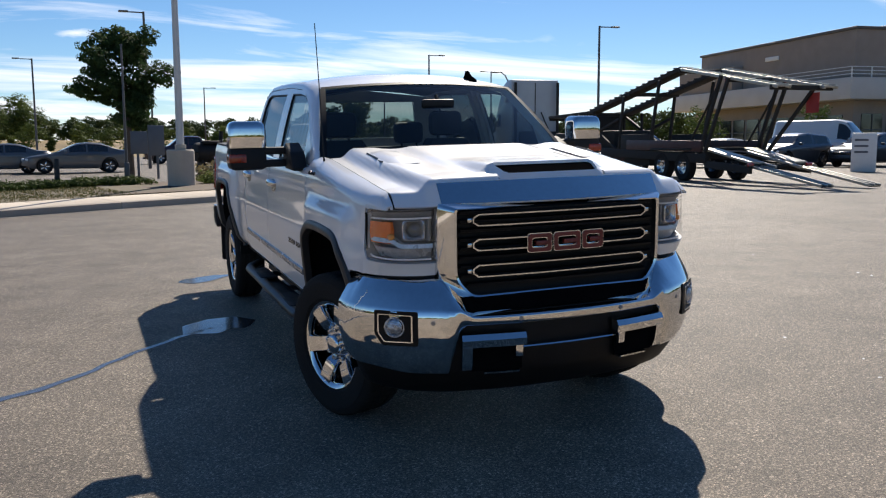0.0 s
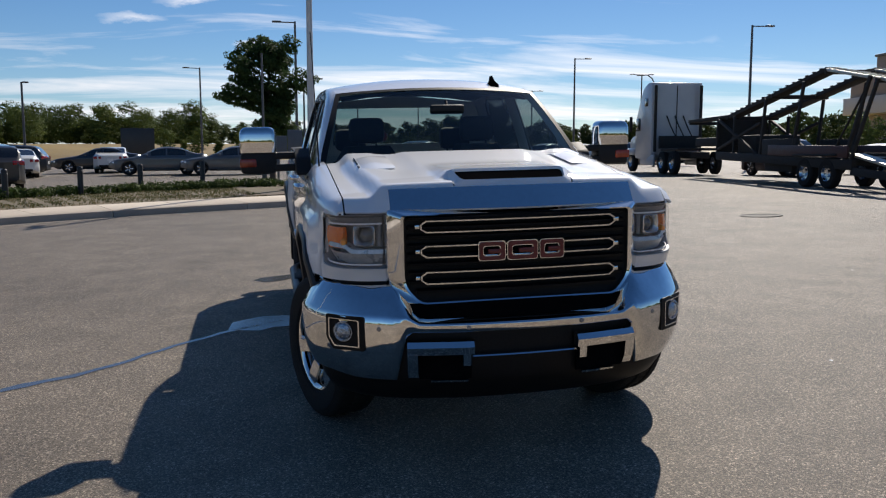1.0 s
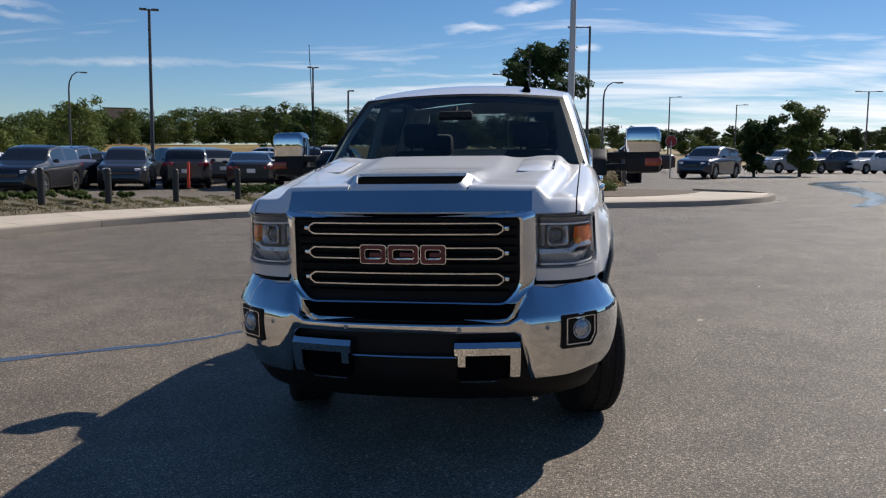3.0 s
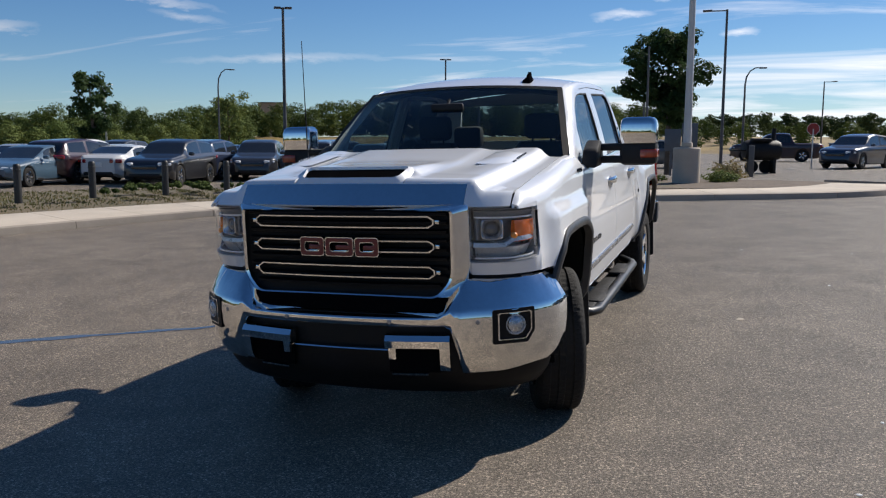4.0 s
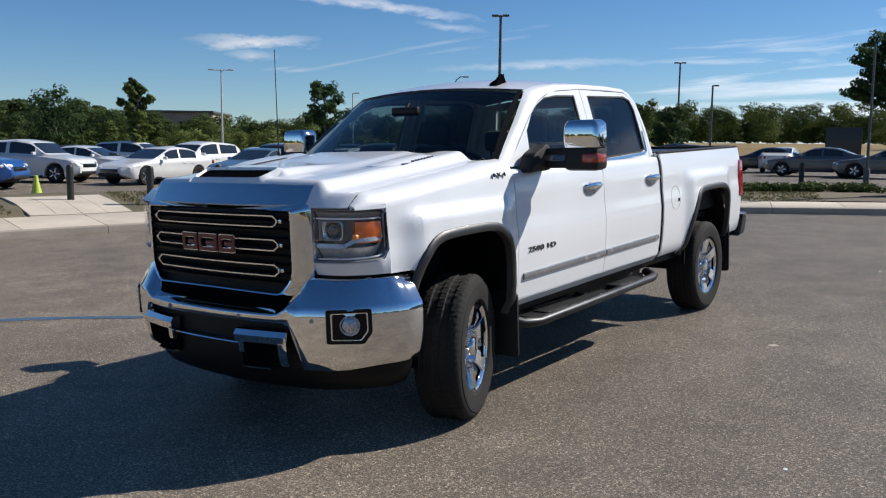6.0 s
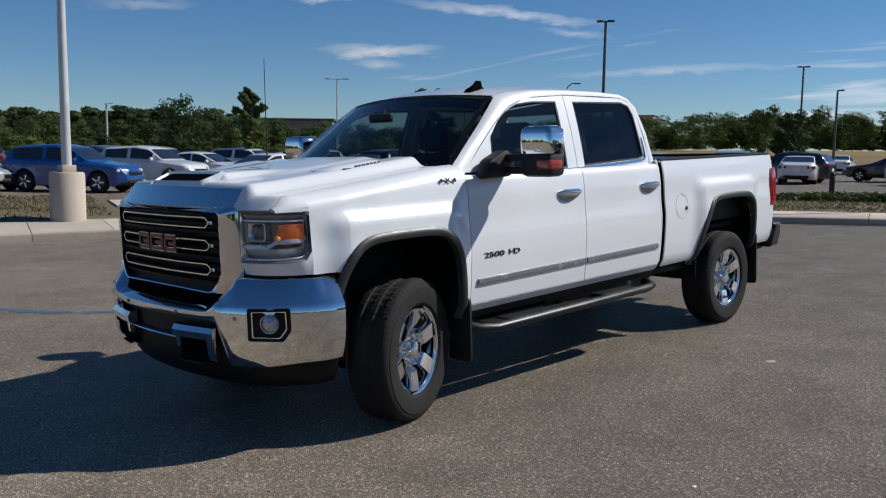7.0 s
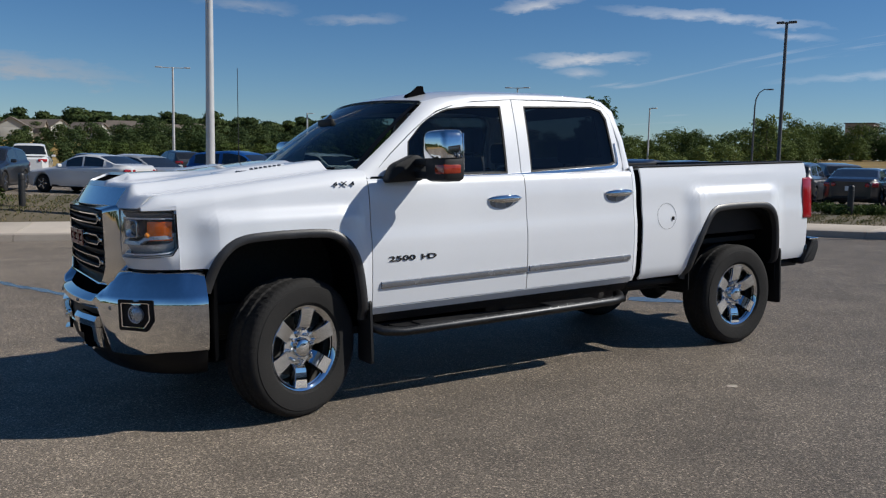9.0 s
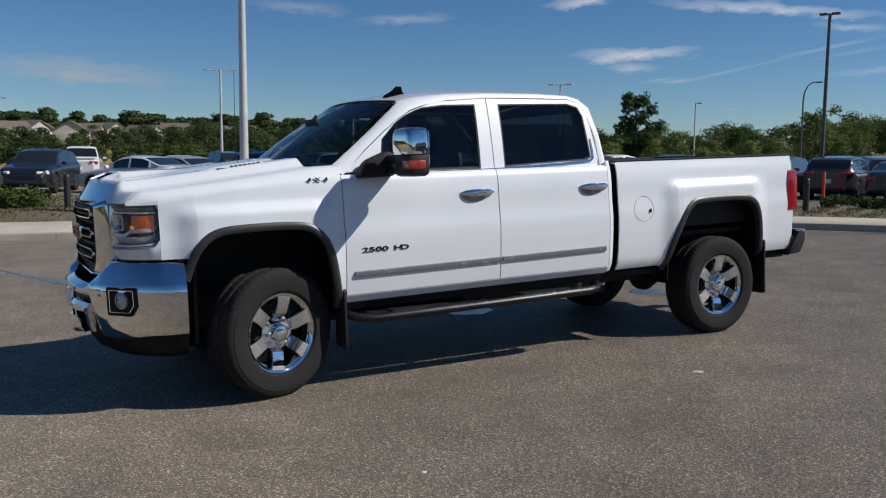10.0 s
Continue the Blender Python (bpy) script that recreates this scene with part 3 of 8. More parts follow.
VE = len(KLINE) - 22
vb = bmesh.new()
grid = [[vb.verts.new((*(KLINE[i] + outward(KLINE, i) * a), verge_z(i, a))) for a in (2.08, 2.4, 2.9, 3.4, 4.0, 4.8, 5.6, 6.4, 7.2)] for i in range(VE)]
for a, b in zip(grid, grid[1:]):
    for j in range(len(a) - 1):
        vb.faces.new((a[j], b[j], b[j + 1], a[j + 1]))
solo("verge", vb, VERGE, "strip of dry mulch and patchy grass behind the pavement", "verge", "structure")

# paved crossing through the verge beside the light column
for i in range(len(KLINE) - 1):
    if 4.3 < KLINE[i].y < 6.4:
        for a0, a1 in ((2.11, 3.69), (3.71, 5.29), (5.31, 6.9)):
            pa = [(KLINE[i] + outward(KLINE, i) * a, verge_z(i, a)) for a in (a0, a1)]
            pb = [(KLINE[i + 1] + outward(KLINE, i + 1) * a, verge_z(i + 1, a)) for a in (a0, a1)]
            quad = [(pa[0][0].lerp(pb[0][0], 0.01), pa[0][1]), (pa[0][0].lerp(pb[0][0], 0.99), pb[0][1]), (pa[1][0].lerp(pb[1][0], 0.99), pb[1][1]), (pa[1][0].lerp(pb[1][0], 0.01), pa[1][1])]
            part("slab", rings(bmesh.new(), [[(p.x, p.y, z + h) for p, z in quad] for h in (-0.08, 0.035, 0.04)]), CONCRETE, pavement)

# tip of the island beyond the column: mulch with concrete round it
tip = bmesh.new()
tv = [tip.verts.new((x, y, gz(x, y) + 0.15)) for x, y in ((-2.0, 18.2), (1.4, 19.0), (3.4, 19.8), (4.6, 20.9), (4.6, 22.2), (3.4, 23.2), (0.0, 24.2), (-3.0, 23.4))]
tip.faces.new(tv)
solo("mulch_bed", tip, MULCH, "dark mulch bed at the island's tip", "mulch", "structure")


def flat_strip(pts, widths, lift):
    """A thin uneven film on the asphalt along a line."""
    p = [Vector(q) for q in pts]
    loops = []
    for i, q in enumerate(p):
        d = (p[min(i + 1, len(p) - 1)] - p[max(i - 1, 0)]).normalized()
        n = Vector((-d.y, d.x))
        w = widths[i] / 2
        a, b = q + n * w, q - n * w
        loops.append([(a.x, a.y, gz(*a) + lift), (b.x, b.y, gz(*b) + lift)])
    return loops


def trickle(pts, w, seed):
    rnd = random.Random(seed)
    line = along(pts, 0.16)
    wid = [w * (0.65 + 0.8 * rnd.random()) * (0.35 + 0.65 * math.sin(math.pi * min(1, 0.12 + i / len(line)))) for i in range(len(line))]
    jig = [q + Vector((rnd.uniform(-1, 1), rnd.uniform(-1, 1))) * w * 0.16 for q in line]
    return rings(bmesh.new(), flat_strip(jig, wid, 0.004), False, False)


solo("water_trickle", trickle([(-8.6, -1.6), (-6.8, -1.0), (-4.66, -0.21), (-3.95, 0.34), (-3.35, 0.75), (-2.79, 1.13), (-2.4, 1.42), (-1.94, 2.0), (-1.4, 2.5), (-1.0, 2.72)], 0.12, 3), WATER, "thin trickle of water across the asphalt", "water", "structure")
solo("puddle", trickle([(-1.5, 2.42), (-1.25, 2.58), (-1.1, 2.7), (-0.95, 2.8)], 0.42, 5), WATER, "shallow puddle below the pickup", "water", "structure")
solo("puddle_wet", trickle([(-1.35, 4.9), (-1.12, 5.1), (-0.8, 5.2)], 0.3, 6), WATER, "small wet patch beside the rear wheel", "water", "structure")
solo("water_stream", trickle([(16.5, 38.6), (14.6, 38.6), (12.4, 37.4), (10.9, 34.6), (10.4, 31.0), (10.1, 28.0), (9.8, 25.0), (9.3, 22.0), (8.4, 19.6), (7.4, 17.8)], 1.15, 9), WATER, "bright wet streak on the far asphalt", "water", "structure")
cover = bmesh.new()
rings(cover, [[(8.1 + r * math.cos(a), 9.8 + r * 0.8 * math.sin(a), gz(8.1, 9.8) + h + 0.02356 * r * math.cos(a)) for a in np.linspace(0, 2 * math.pi, 25)[:-1]] for r, h in ((0.42, 0.0), (0.42, 0.012), (0.36, 0.014), (0.35, 0.006))])
solo("drain_cover", cover, CHASSIS, "dark iron drain cover in the asphalt", "drain cover")
rnd = random.Random(11)
for k in range(34):
    x, y = rnd.uniform(1.6, 7.5), rnd.uniform(-3.5, 7.5)
    if k == 0:
        x, y = 1.87, 2.72
    b = bmesh.new()
    bmesh.ops.create_icosphere(b, subdivisions=1, radius=1.0)
    sz = rnd.uniform(0.006, 0.013) if k else 0.035
    for v in b.verts:
        v.co = Vector((v.co.x * sz * 1.5, v.co.y * sz, v.co.z * sz * (0.5 if k else 0.2))) * rnd.uniform(0.85, 1.15)
    solo("pebble", b, LABELWHITE if k % 3 else CONCRETE, "small pale stone lying on the asphalt", "pebble", m=at_ground(x, y, rnd.uniform(0, 360), sz * 0.1), group="stones on the asphalt")

# ---- the pickup: front towards -y, front axle at y = 0 ----
RAKE = Matrix.Rotation(math.atan(0.02), 4, "X")
truck = thing("pickup_truck", LOT.copy(), "white four-door pickup truck with chrome grille parked on asphalt", "pickup truck")


def tp(name, bm, material, label="", parent=None, sharp=38, level=False, flat=False):
    """A part of the pickup's raked body."""
    if not level:
        move(bm, RAKE)
    return part(name, bm, material, parent or truck, label, sharp, flat)


PROF_Z = [0.48, 0.54, 0.60, 0.72, 0.88, 1.00, 1.10, 1.18, 1.26, 1.34, 1.40, 1.45]
PROF_X = [0.845, 0.900, 0.946, 0.962, 0.972, 0.974, 0.962, 0.958, 0.955, 0.945, 0.928, 0.905]
NOSE_Y = [-1.02, -0.985, -0.92, -0.82, -0.66, -0.45, -0.2, 0.0]
NOSE_X = [0.58, 0.71, 0.825, 0.893, 0.936, 0.962, 0.974, 0.974]


def blister(y, z, y0, y1, top):
    return smooth(y0 - 0.19, y0 + 0.01, y) * (1 - smooth(y1 - 0.02, y1 + 0.20, y)) * (1 - smooth(top + 0.02, top + 0.10, z)) * smooth(0.5, 0.62, z)


def side_x(y, z):
    x = curve(z, PROF_Z, PROF_X)
    if y < 0:
        x *= curve(y, NOSE_Y, NOSE_X) / 0.974
    x += 0.044 * blister(y, z, -0.42, 0.32, 1.16) + 0.042 * blister(y, z, 3.42, 4.28, 1.16)
    if y > 2.73:
        x -= 0.012
    return x


ARCH_F = ([-0.53, -0.50, -0.45, -0.37, -0.25, 0.17, 0.27, 0.345, 0.395, 0.425, 0.455], [0.80, 0.90, 1.00, 1.07, 1.098, 1.098, 1.07, 1.0, 0.9, 0.75, 0.53])
ARCH_R = ([3.29, 3.33, 3.39, 3.46, 3.53, 3.63, 4.16, 4.26, 4.33, 4.375, 4.40], [0.52, 0.68, 0.84, 0.97, 1.05, 1.085, 1.085, 1.05, 0.96, 0.80, 0.56])


def arch_line(arch):
    """The arch's outline through its corners, rounded off."""
    p = [Vector(q) for q in zip(*arch)]
    for _ in range(2):
        q = [p[0]]
        for a, b in zip(p, p[1:]):
            q += [a.lerp(b, 0.25), a.lerp(b, 0.75)]
        p = q + [p[-1]]
    return [tuple(v) for v in p]


def columns(a, b, step, extra=()):
    n = max(1, round((b - a) / step))
    return sorted(set([round(a + (b - a) * k / n, 4) for k in range(n + 1)] + [e for e in extra if a < e < b]))


def side_panel(ys, zlo, zhi, nz, s, thick=0.012, over=None):
    """A panel of the flank between two heights that change along it; over(y): more points above it."""
    bm = bmesh.new()
    grid = []
    for y in ys:
        a, b = zlo(y), zhi(y)
        col = [(s * side_x(y, a + (b - a) * k / nz), y, a + (b - a) * k / nz) for k in range(nz + 1)]
        if over:
            col += [(s * x, y, z) for x, z in over(y)]
        grid.append([bm.verts.new(p) for p in col])
    for a, b in zip(grid, grid[1:]):
        for j in range(len(a) - 1):
            bm.faces.new((a[j], b[j], b[j + 1], a[j + 1]) if s > 0 else (a[j], a[j + 1], b[j + 1], b[j]))
    bmesh.ops.remove_doubles(bm, verts=bm.verts, dist=1e-4)
    bmesh.ops.solidify(bm, geom=bm.faces[:], thickness=thick)
    return bm


def shoulder(y):
    return curve(y, [-1.02, -0.9, -0.66, -0.3, 0.3, 0.6], [1.284, 1.298, 1.315, 1.355, 1.42, 1.432])


def hood_edge(y):
    return 0.83


def nose_fade(y):
    return 1 - (1 - min(1.0, max(0.0, (y + 0.842) / 0.10))) ** 1.3


def fender_top(y):
    return lerp(1.272, shoulder(y), nose_fade(y))


def fender_over(y):
    e, zs, x0, k = hood_edge(y), fender_top(y), side_x(y, fender_top(y) - 0.03), nose_fade(y)
    return [(lerp(x0, e, 0.14), zs - 0.010 * k), (lerp(x0, e, 0.34), zs + 0.012 * k), (lerp(x0, e, 0.62), zs + 0.026 * k), (e + 0.004, zs + 0.034 * k), (e + 0.004, zs + 0.034 * k - 0.02)]


def fender_low(y):
    if y < -0.655:
        return 1.268
    if y < ARCH_F[0][0]:
        return 0.935
    if y <= ARCH_F[0][-1]:
        return max(curve(y, *ARCH_F), 0.935 if y < -0.5 else 0)
    return 0.53


for s in (1, -1):
    ys = [y for y in columns(-0.828, 0.497, 0.035, ARCH_F[0] + [-0.656, -0.654])]
    tp("front_fender", side_panel(ys, lambda y: min(fender_low(y), 1.262), lambda y: max(1.266, fender_top(y) - 0.03), 14, s, over=fender_over), WHITE)
    tp("front_door", side_panel(columns(0.503, 1.694, 0.08), lambda y: 0.604, lambda y: 1.380, 20, s, over=lambda y: [(0.918, 1.392), (0.895, 1.396), (0.875, 1.394)]), WHITE)
    tp("rear_door", side_panel(columns(1.702, 2.70, 0.08), lambda y: 0.604, lambda y: 1.380, 20, s, over=lambda y: [(0.918, 1.392), (0.895, 1.396), (0.875, 1.394)]), WHITE)
    tp("sill_panel", side_panel(columns(0.503, 2.70, 0.1), lambda y: 0.550, lambda y: 0.597, 5, s), WHITE)
    tp("rocker_panel", side_panel(columns(0.50, 2.70, 0.2), lambda y: 0.49, lambda y: 0.546, 4, s, 0.02), BLACK, "black lower sill")
    tp("cab_corner", side_panel(columns(2.706, 2.744, 0.03), lambda y: 0.56, lambda y: 1.425, 14, s), WHITE)

    def bed_low(y):
        if ARCH_R[0][0] <= y <= ARCH_R[0][-1]:
            return curve(y, *ARCH_R)
        return 0.56 + 0.02 * (y > 4.4)

    tp("bed_side", side_panel(columns(2.805, 4.80, 0.05, ARCH_R[0]), bed_low, lambda y: 1.392, 18, s,
                              over=lambda y: [(0.915, 1.408), (0.90, 1.414), (0.855, 1.414), (0.85, 1.40)]), WHITE)

    # black arch trims with mud flaps
    for arch, name in ((ARCH_F, "arch_trim"), (ARCH_R, "arch_trim")):
        yc, zc = (arch[0][0] + arch[0][-1]) / 2, 0.62
        loops = []
        pts = arch_line(arch)
        for k, (y, z) in enumerate(pts):
            a, b = pts[max(k - 1, 0)], pts[min(k + 1, len(pts) - 1)]
            t = Vector((b[0] - a[0], b[1] - a[1])).normalized()
            n = Vector((-t.y, t.x))
            sec = []
            for out, dx in ((-0.030, -0.03), (-0.026, 0.010), (-0.010, 0.018), (0.010, 0.015), (0.022, 0.006), (0.025, -0.012)):
                q = Vector((y, z)) + n * out
                sec.append((s * (side_x(y, max(z, 0.55)) + dx), q.x, q.y))
            loops.append(sec)
        tp(name, rings(bmesh.new(), loops), TRIM)
    for y, z0, z1, x in ((0.475, 0.26, 0.66, 0.885), (4.43, 0.30, 0.78, 0.88)):
        flap = prism(round_corners([(-0.10, z0), (0.09, z0), (0.085, z1), (-0.08, z1)], 0.03), lambda a, b, d: (s * (x + a), y + d + 0.05 * (b - z0) * -0.3, b), -0.008, 0.008)
        tp("mud_flap", flap, BLACK, "black rubber mud flap", level=True)
    # wheel well liners
    for yc, r in ((-0.04, 0.52), (3.85, 0.54)):
        tp("wheel_liner", sheet(lambda u, v: (s * v, yc - r * math.copysign(abs(math.cos(u)) ** 0.55, math.cos(u)), 0.50 + 0.64 * math.copysign(abs(math.sin(u)) ** 0.6, math.sin(u))), np.linspace(0, math.pi, 25), [0.40, 0.70, 0.94], 0.01), GRILLEBLACK, level=True)

    # side mouldings, handles
    for y0, y1 in ((0.56, 1.685), (1.712, 2.66)):
        loops = []
        for y in columns(y0, y1, 0.14):
            zc = 0.738 + 0.006 * (y - 0.6)
            loops.append([(s * (side_x(y, zc + h) + d), y, zc + h) for h, d in ((-0.022, -0.004), (-0.020, 0.010), (0.0, 0.016), (0.017, 0.011), (0.022, -0.004))])
        tp("door_moulding", rings(bmesh.new(), loops), MOULD, "silver strip along the door")
    for y in (1.52, 2.56):
        base = bmesh.new()
        loops = []
        for k in range(13):
            t = k / 12
            yy = y - 0.140 + 0.28 * t
            w = 0.020 * (math.sin(math.pi * min(1, max(0, t))) ** 0.5) + 0.006
            out = 0.008 + 0.036 * math.sin(math.pi * t) ** 0.7
            loops.append([(s * (side_x(yy, 1.235) + out - 0.012 + 0.012 * math.cos(a)), yy, 1.235 + w * math.sin(a)) for a in (2 * math.pi * q / 10 for q in range(10))])
        rings(base, loops)
        tp("door_handle", base, CHROME, "chrome door handle")
        cup = bmesh.new()
        rings(cup, [[(s * (side_x(y, 1.235) + d), y - 0.03 + a * 0.095 * k, 1.215 + b * 0.044 * k) for a, b in ((math.cos(w), math.sin(w)) for w in np.linspace(0, 2 * math.pi, 21)[:-1])] for d, k in ((-0.006, 1.05), (0.004, 1.0))])
        tp("handle_cup", cup, MOULD, "silver cup behind the handle")

    # running board: a flat oval tube with two step pads
    board = tube([(s * 0.88, 0.50, 0.485), (s * 0.96, 0.56, 0.460), (s * 0.995, 0.68, 0.452), (s * 0.995, 1.6, 0.472), (s * 0.995, 2.46, 0.494), (s * 0.97, 2.55, 0.498), (s * 0.88, 2.61, 0.52)], 0.038, 14, squash=0.8)
    rb = tp("running_board", board, STEPMETAL, "dull silver oval side step", level=True)
    for y0, y1 in ((0.80, 1.28), (1.86, 2.34)):
        pad = box((s * 0.945, (y0 + y1) / 2, 0.470 + 0.0235 * ((y0 + y1) / 2 - 0.7)), (0.13, y1 - y0, 0.024), 0.008)
        part("step_pad", pad, BLACK, rb, "black grooved step pad")
    part("step_plate", box((s * 0.915, 1.58, 0.464), (0.12, 1.86, 0.03), 0.008), BLACK, rb)
    for y in (0.9, 1.6, 2.3):
        tp("board_bracket", box((s * 0.86, y, 0.46), (0.22, 0.05, 0.035), 0.008), CHASSIS, level=True)


# ---- hood with its scoop ----
def hood_front(x):
    """Where the hood ends: over the grille, then round above the lamps."""
    x = abs(x)
    return -0.985 + 0.20 * x * x if x < 0.62 else curve(x, [0.62, 0.65, 0.71, 0.80, 0.83], [-0.908, -0.899, -0.886, -0.853, -0.832])


def hood_z(x, y):
    ax = abs(x)
    u = min(1.0, ax / 0.83)
    xb = lerp(0.625, 0.70, smooth(-1.0, 0.1, y))
    z = shoulder(y) + 0.034 + 0.030 * (1 - u * u)
    z += 0.054 * (1 - smooth(xb, xb + 0.075, ax)) * smooth(-1.20, -0.94, y)
    # long soft groove each side of the middle
    z -= 0.012 * smooth(0.36, 0.45, ax) * (1 - smooth(0.50, 0.60, ax)) * smooth(-0.75, -0.3, y)
    edge = lerp(1.286, 1.276, smooth(0.60, 0.66, ax))
    reach = lerp(0.092, 0.070, smooth(0.61, 0.68, ax))
    t = min(1.0, max(0.0, (y - hood_front(x)) / reach))
    z = lerp(min(edge, z), z, 1 - (1 - t) ** 1.25)
    # brow over the scoop
    z += 0.038 * (1 - smooth(0.295, 0.37, ax)) * smooth(-0.81, -0.765, y) * (1 - smooth(-0.74, -0.25, y))
    return z


hx = sorted({round(sg * v, 4) for v in list(np.linspace(0, 0.74, 17)) + [0.285 / 0.827, 0.32 / 0.827, 0.36 / 0.827, 0.40 / 0.827] + list(np.linspace(0.76, 1.0, 12)) for sg in (1, -1)})
hy = list(np.linspace(0, 0.15, 13)) + list(np.linspace(0.16, 0.30, 17)) + list(np.linspace(0.33, 1, 14))


def hood_pt(u, v):
    x = u * 0.827
    y = lerp(hood_front(x), 0.16 + 0.17 * abs(u) ** 2, v)
    return (x, y, hood_z(x, y))


hood_bm = sheet(hood_pt, hx, hy)
# opening under the scoop's lip
hole = [f for f in hood_bm.faces if all(abs(v.co.x) < 0.312 and -0.902 < v.co.y < -0.757 for v in f.verts)]
bmesh.ops.delete(hood_bm, geom=hole, context="FACES")
bmesh.ops.solidify(hood_bm, geom=hood_bm.faces[:], thickness=0.012)
hood_part = tp("hood", hood_bm, WHITE, sharp=50)


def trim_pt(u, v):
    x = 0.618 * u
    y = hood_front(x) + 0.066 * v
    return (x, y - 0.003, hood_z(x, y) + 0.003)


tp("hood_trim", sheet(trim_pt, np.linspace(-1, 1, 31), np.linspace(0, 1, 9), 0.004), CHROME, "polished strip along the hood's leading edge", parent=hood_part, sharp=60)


def scoop_mouth(half, y0, y1, lift, deep=None):
    """Outline of the opening on the hood, front edge narrower than the rear one."""
    pts = round_corners([(-half * 0.90, y0), (half * 0.90, y0), (half, y1), (-half, y1)], 0.022, 3)
    pts = [tuple(p) for p in resample(pts, 48)]
    return [(x, y, (hood_z(x, y) if deep is None else lerp(hood_z(0, y0), hood_z(0, y1), (y - y0) / (y1 - y0)) - deep) + lift) for x, y in pts]


lip = bmesh.new()
rings(lip, [scoop_mouth(0.326, -0.912, -0.748, -0.006), scoop_mouth(0.318, -0.906, -0.754, 0.002), scoop_mouth(0.292, -0.890, -0.764, 0.004, 0.0), scoop_mouth(0.284, -0.885, -0.770, -0.014, 0.0)], True, False)
scoop_part = tp("hood_scoop", lip, WHITE)
mouth = bmesh.new()
rings(mouth, [scoop_mouth(0.286, -0.886, -0.769, -0.010, 0.0), scoop_mouth(0.280, -0.882, -0.773, -0.05, 0.0), scoop_mouth(0.26, -0.875, -0.779, -0.06, 0.0)], True, True)
tp("hood_scoop_grille", mouth, MATTBLACK, "black hood scoop opening", parent=scoop_part)
for s in (1, -1):
    # raised vent and badge at the hood's rear flank
    loops = []
    for k in range(9):
        y = -0.34 + 0.42 * k / 8
        h = 0.016 * smooth(0, 0.25, k / 8) * (1 - 0.6 * smooth(0.85, 1, k / 8))
        zb = hood_z(0.60, y)
        loops.append([(s * 0.70, y, zb - 0.028), (s * 0.675, y, zb - 0.01 + h * 0.6), (s * 0.60, y, zb + h), (s * 0.50, y, zb + 0.003)])
    tp("hood_vent", rings(bmesh.new(), loops), WHITE)
    plate = tp("side_badge", box((s * 0.690, -0.205, hood_z(0.6, -0.205) - 0.010), (0.010, 0.075, 0.014), 0.004), GUNMETAL, "badge in plain dark bars")
    for k in range(7):
        yk = -0.145 + 0.029 * k
        tp("badge_bar", box((s * 0.690, yk, hood_z(0.60, yk) - 0.005), (0.008, 0.022, 0.019), 0.003), GUNMETAL, parent=plate)

# ---- nose: lamps, panels below them, grille, bumper ----
NOSE = [Vector(p) for p in ((0.643, -0.895), (0.72, -0.884), (0.80, -0.853), (0.866, -0.800), (0.911, -0.735), (0.930, -0.66))]


def nose(u, inset=0.0):
    """Plan point at u from the grille (0) round to the fender (1), moved inwards by inset."""
    f = u * (len(NOSE) - 1)
    i = min(int(f), len(NOSE) - 2)
    t = f - i
    b, c = NOSE[i], NOSE[i + 1]
    a = NOSE[i - 1] if i else b * 2 - c
    d = NOSE[i + 2] if i + 2 < len(NOSE) else c * 2 - b
    p = 0.5 * ((2 * b) + (c - a) * t + (2 * a - 5 * b + 4 * c - d) * t * t + (3 * b - a - 3 * c + d) * t ** 3)
    g = (0.5 * ((c - a) + 2 * (2 * a - 5 * b + 4 * c - d) * t + 3 * (3 * b - a - 3 * c + d) * t * t)).normalized()
    return p + Vector((-g.y, g.x)) * inset


def lean(u, z):
    """The flank's tumble towards the top, growing along the nose."""
    return 1 - (1 - curve(z, PROF_Z, PROF_X) / 0.974) * u


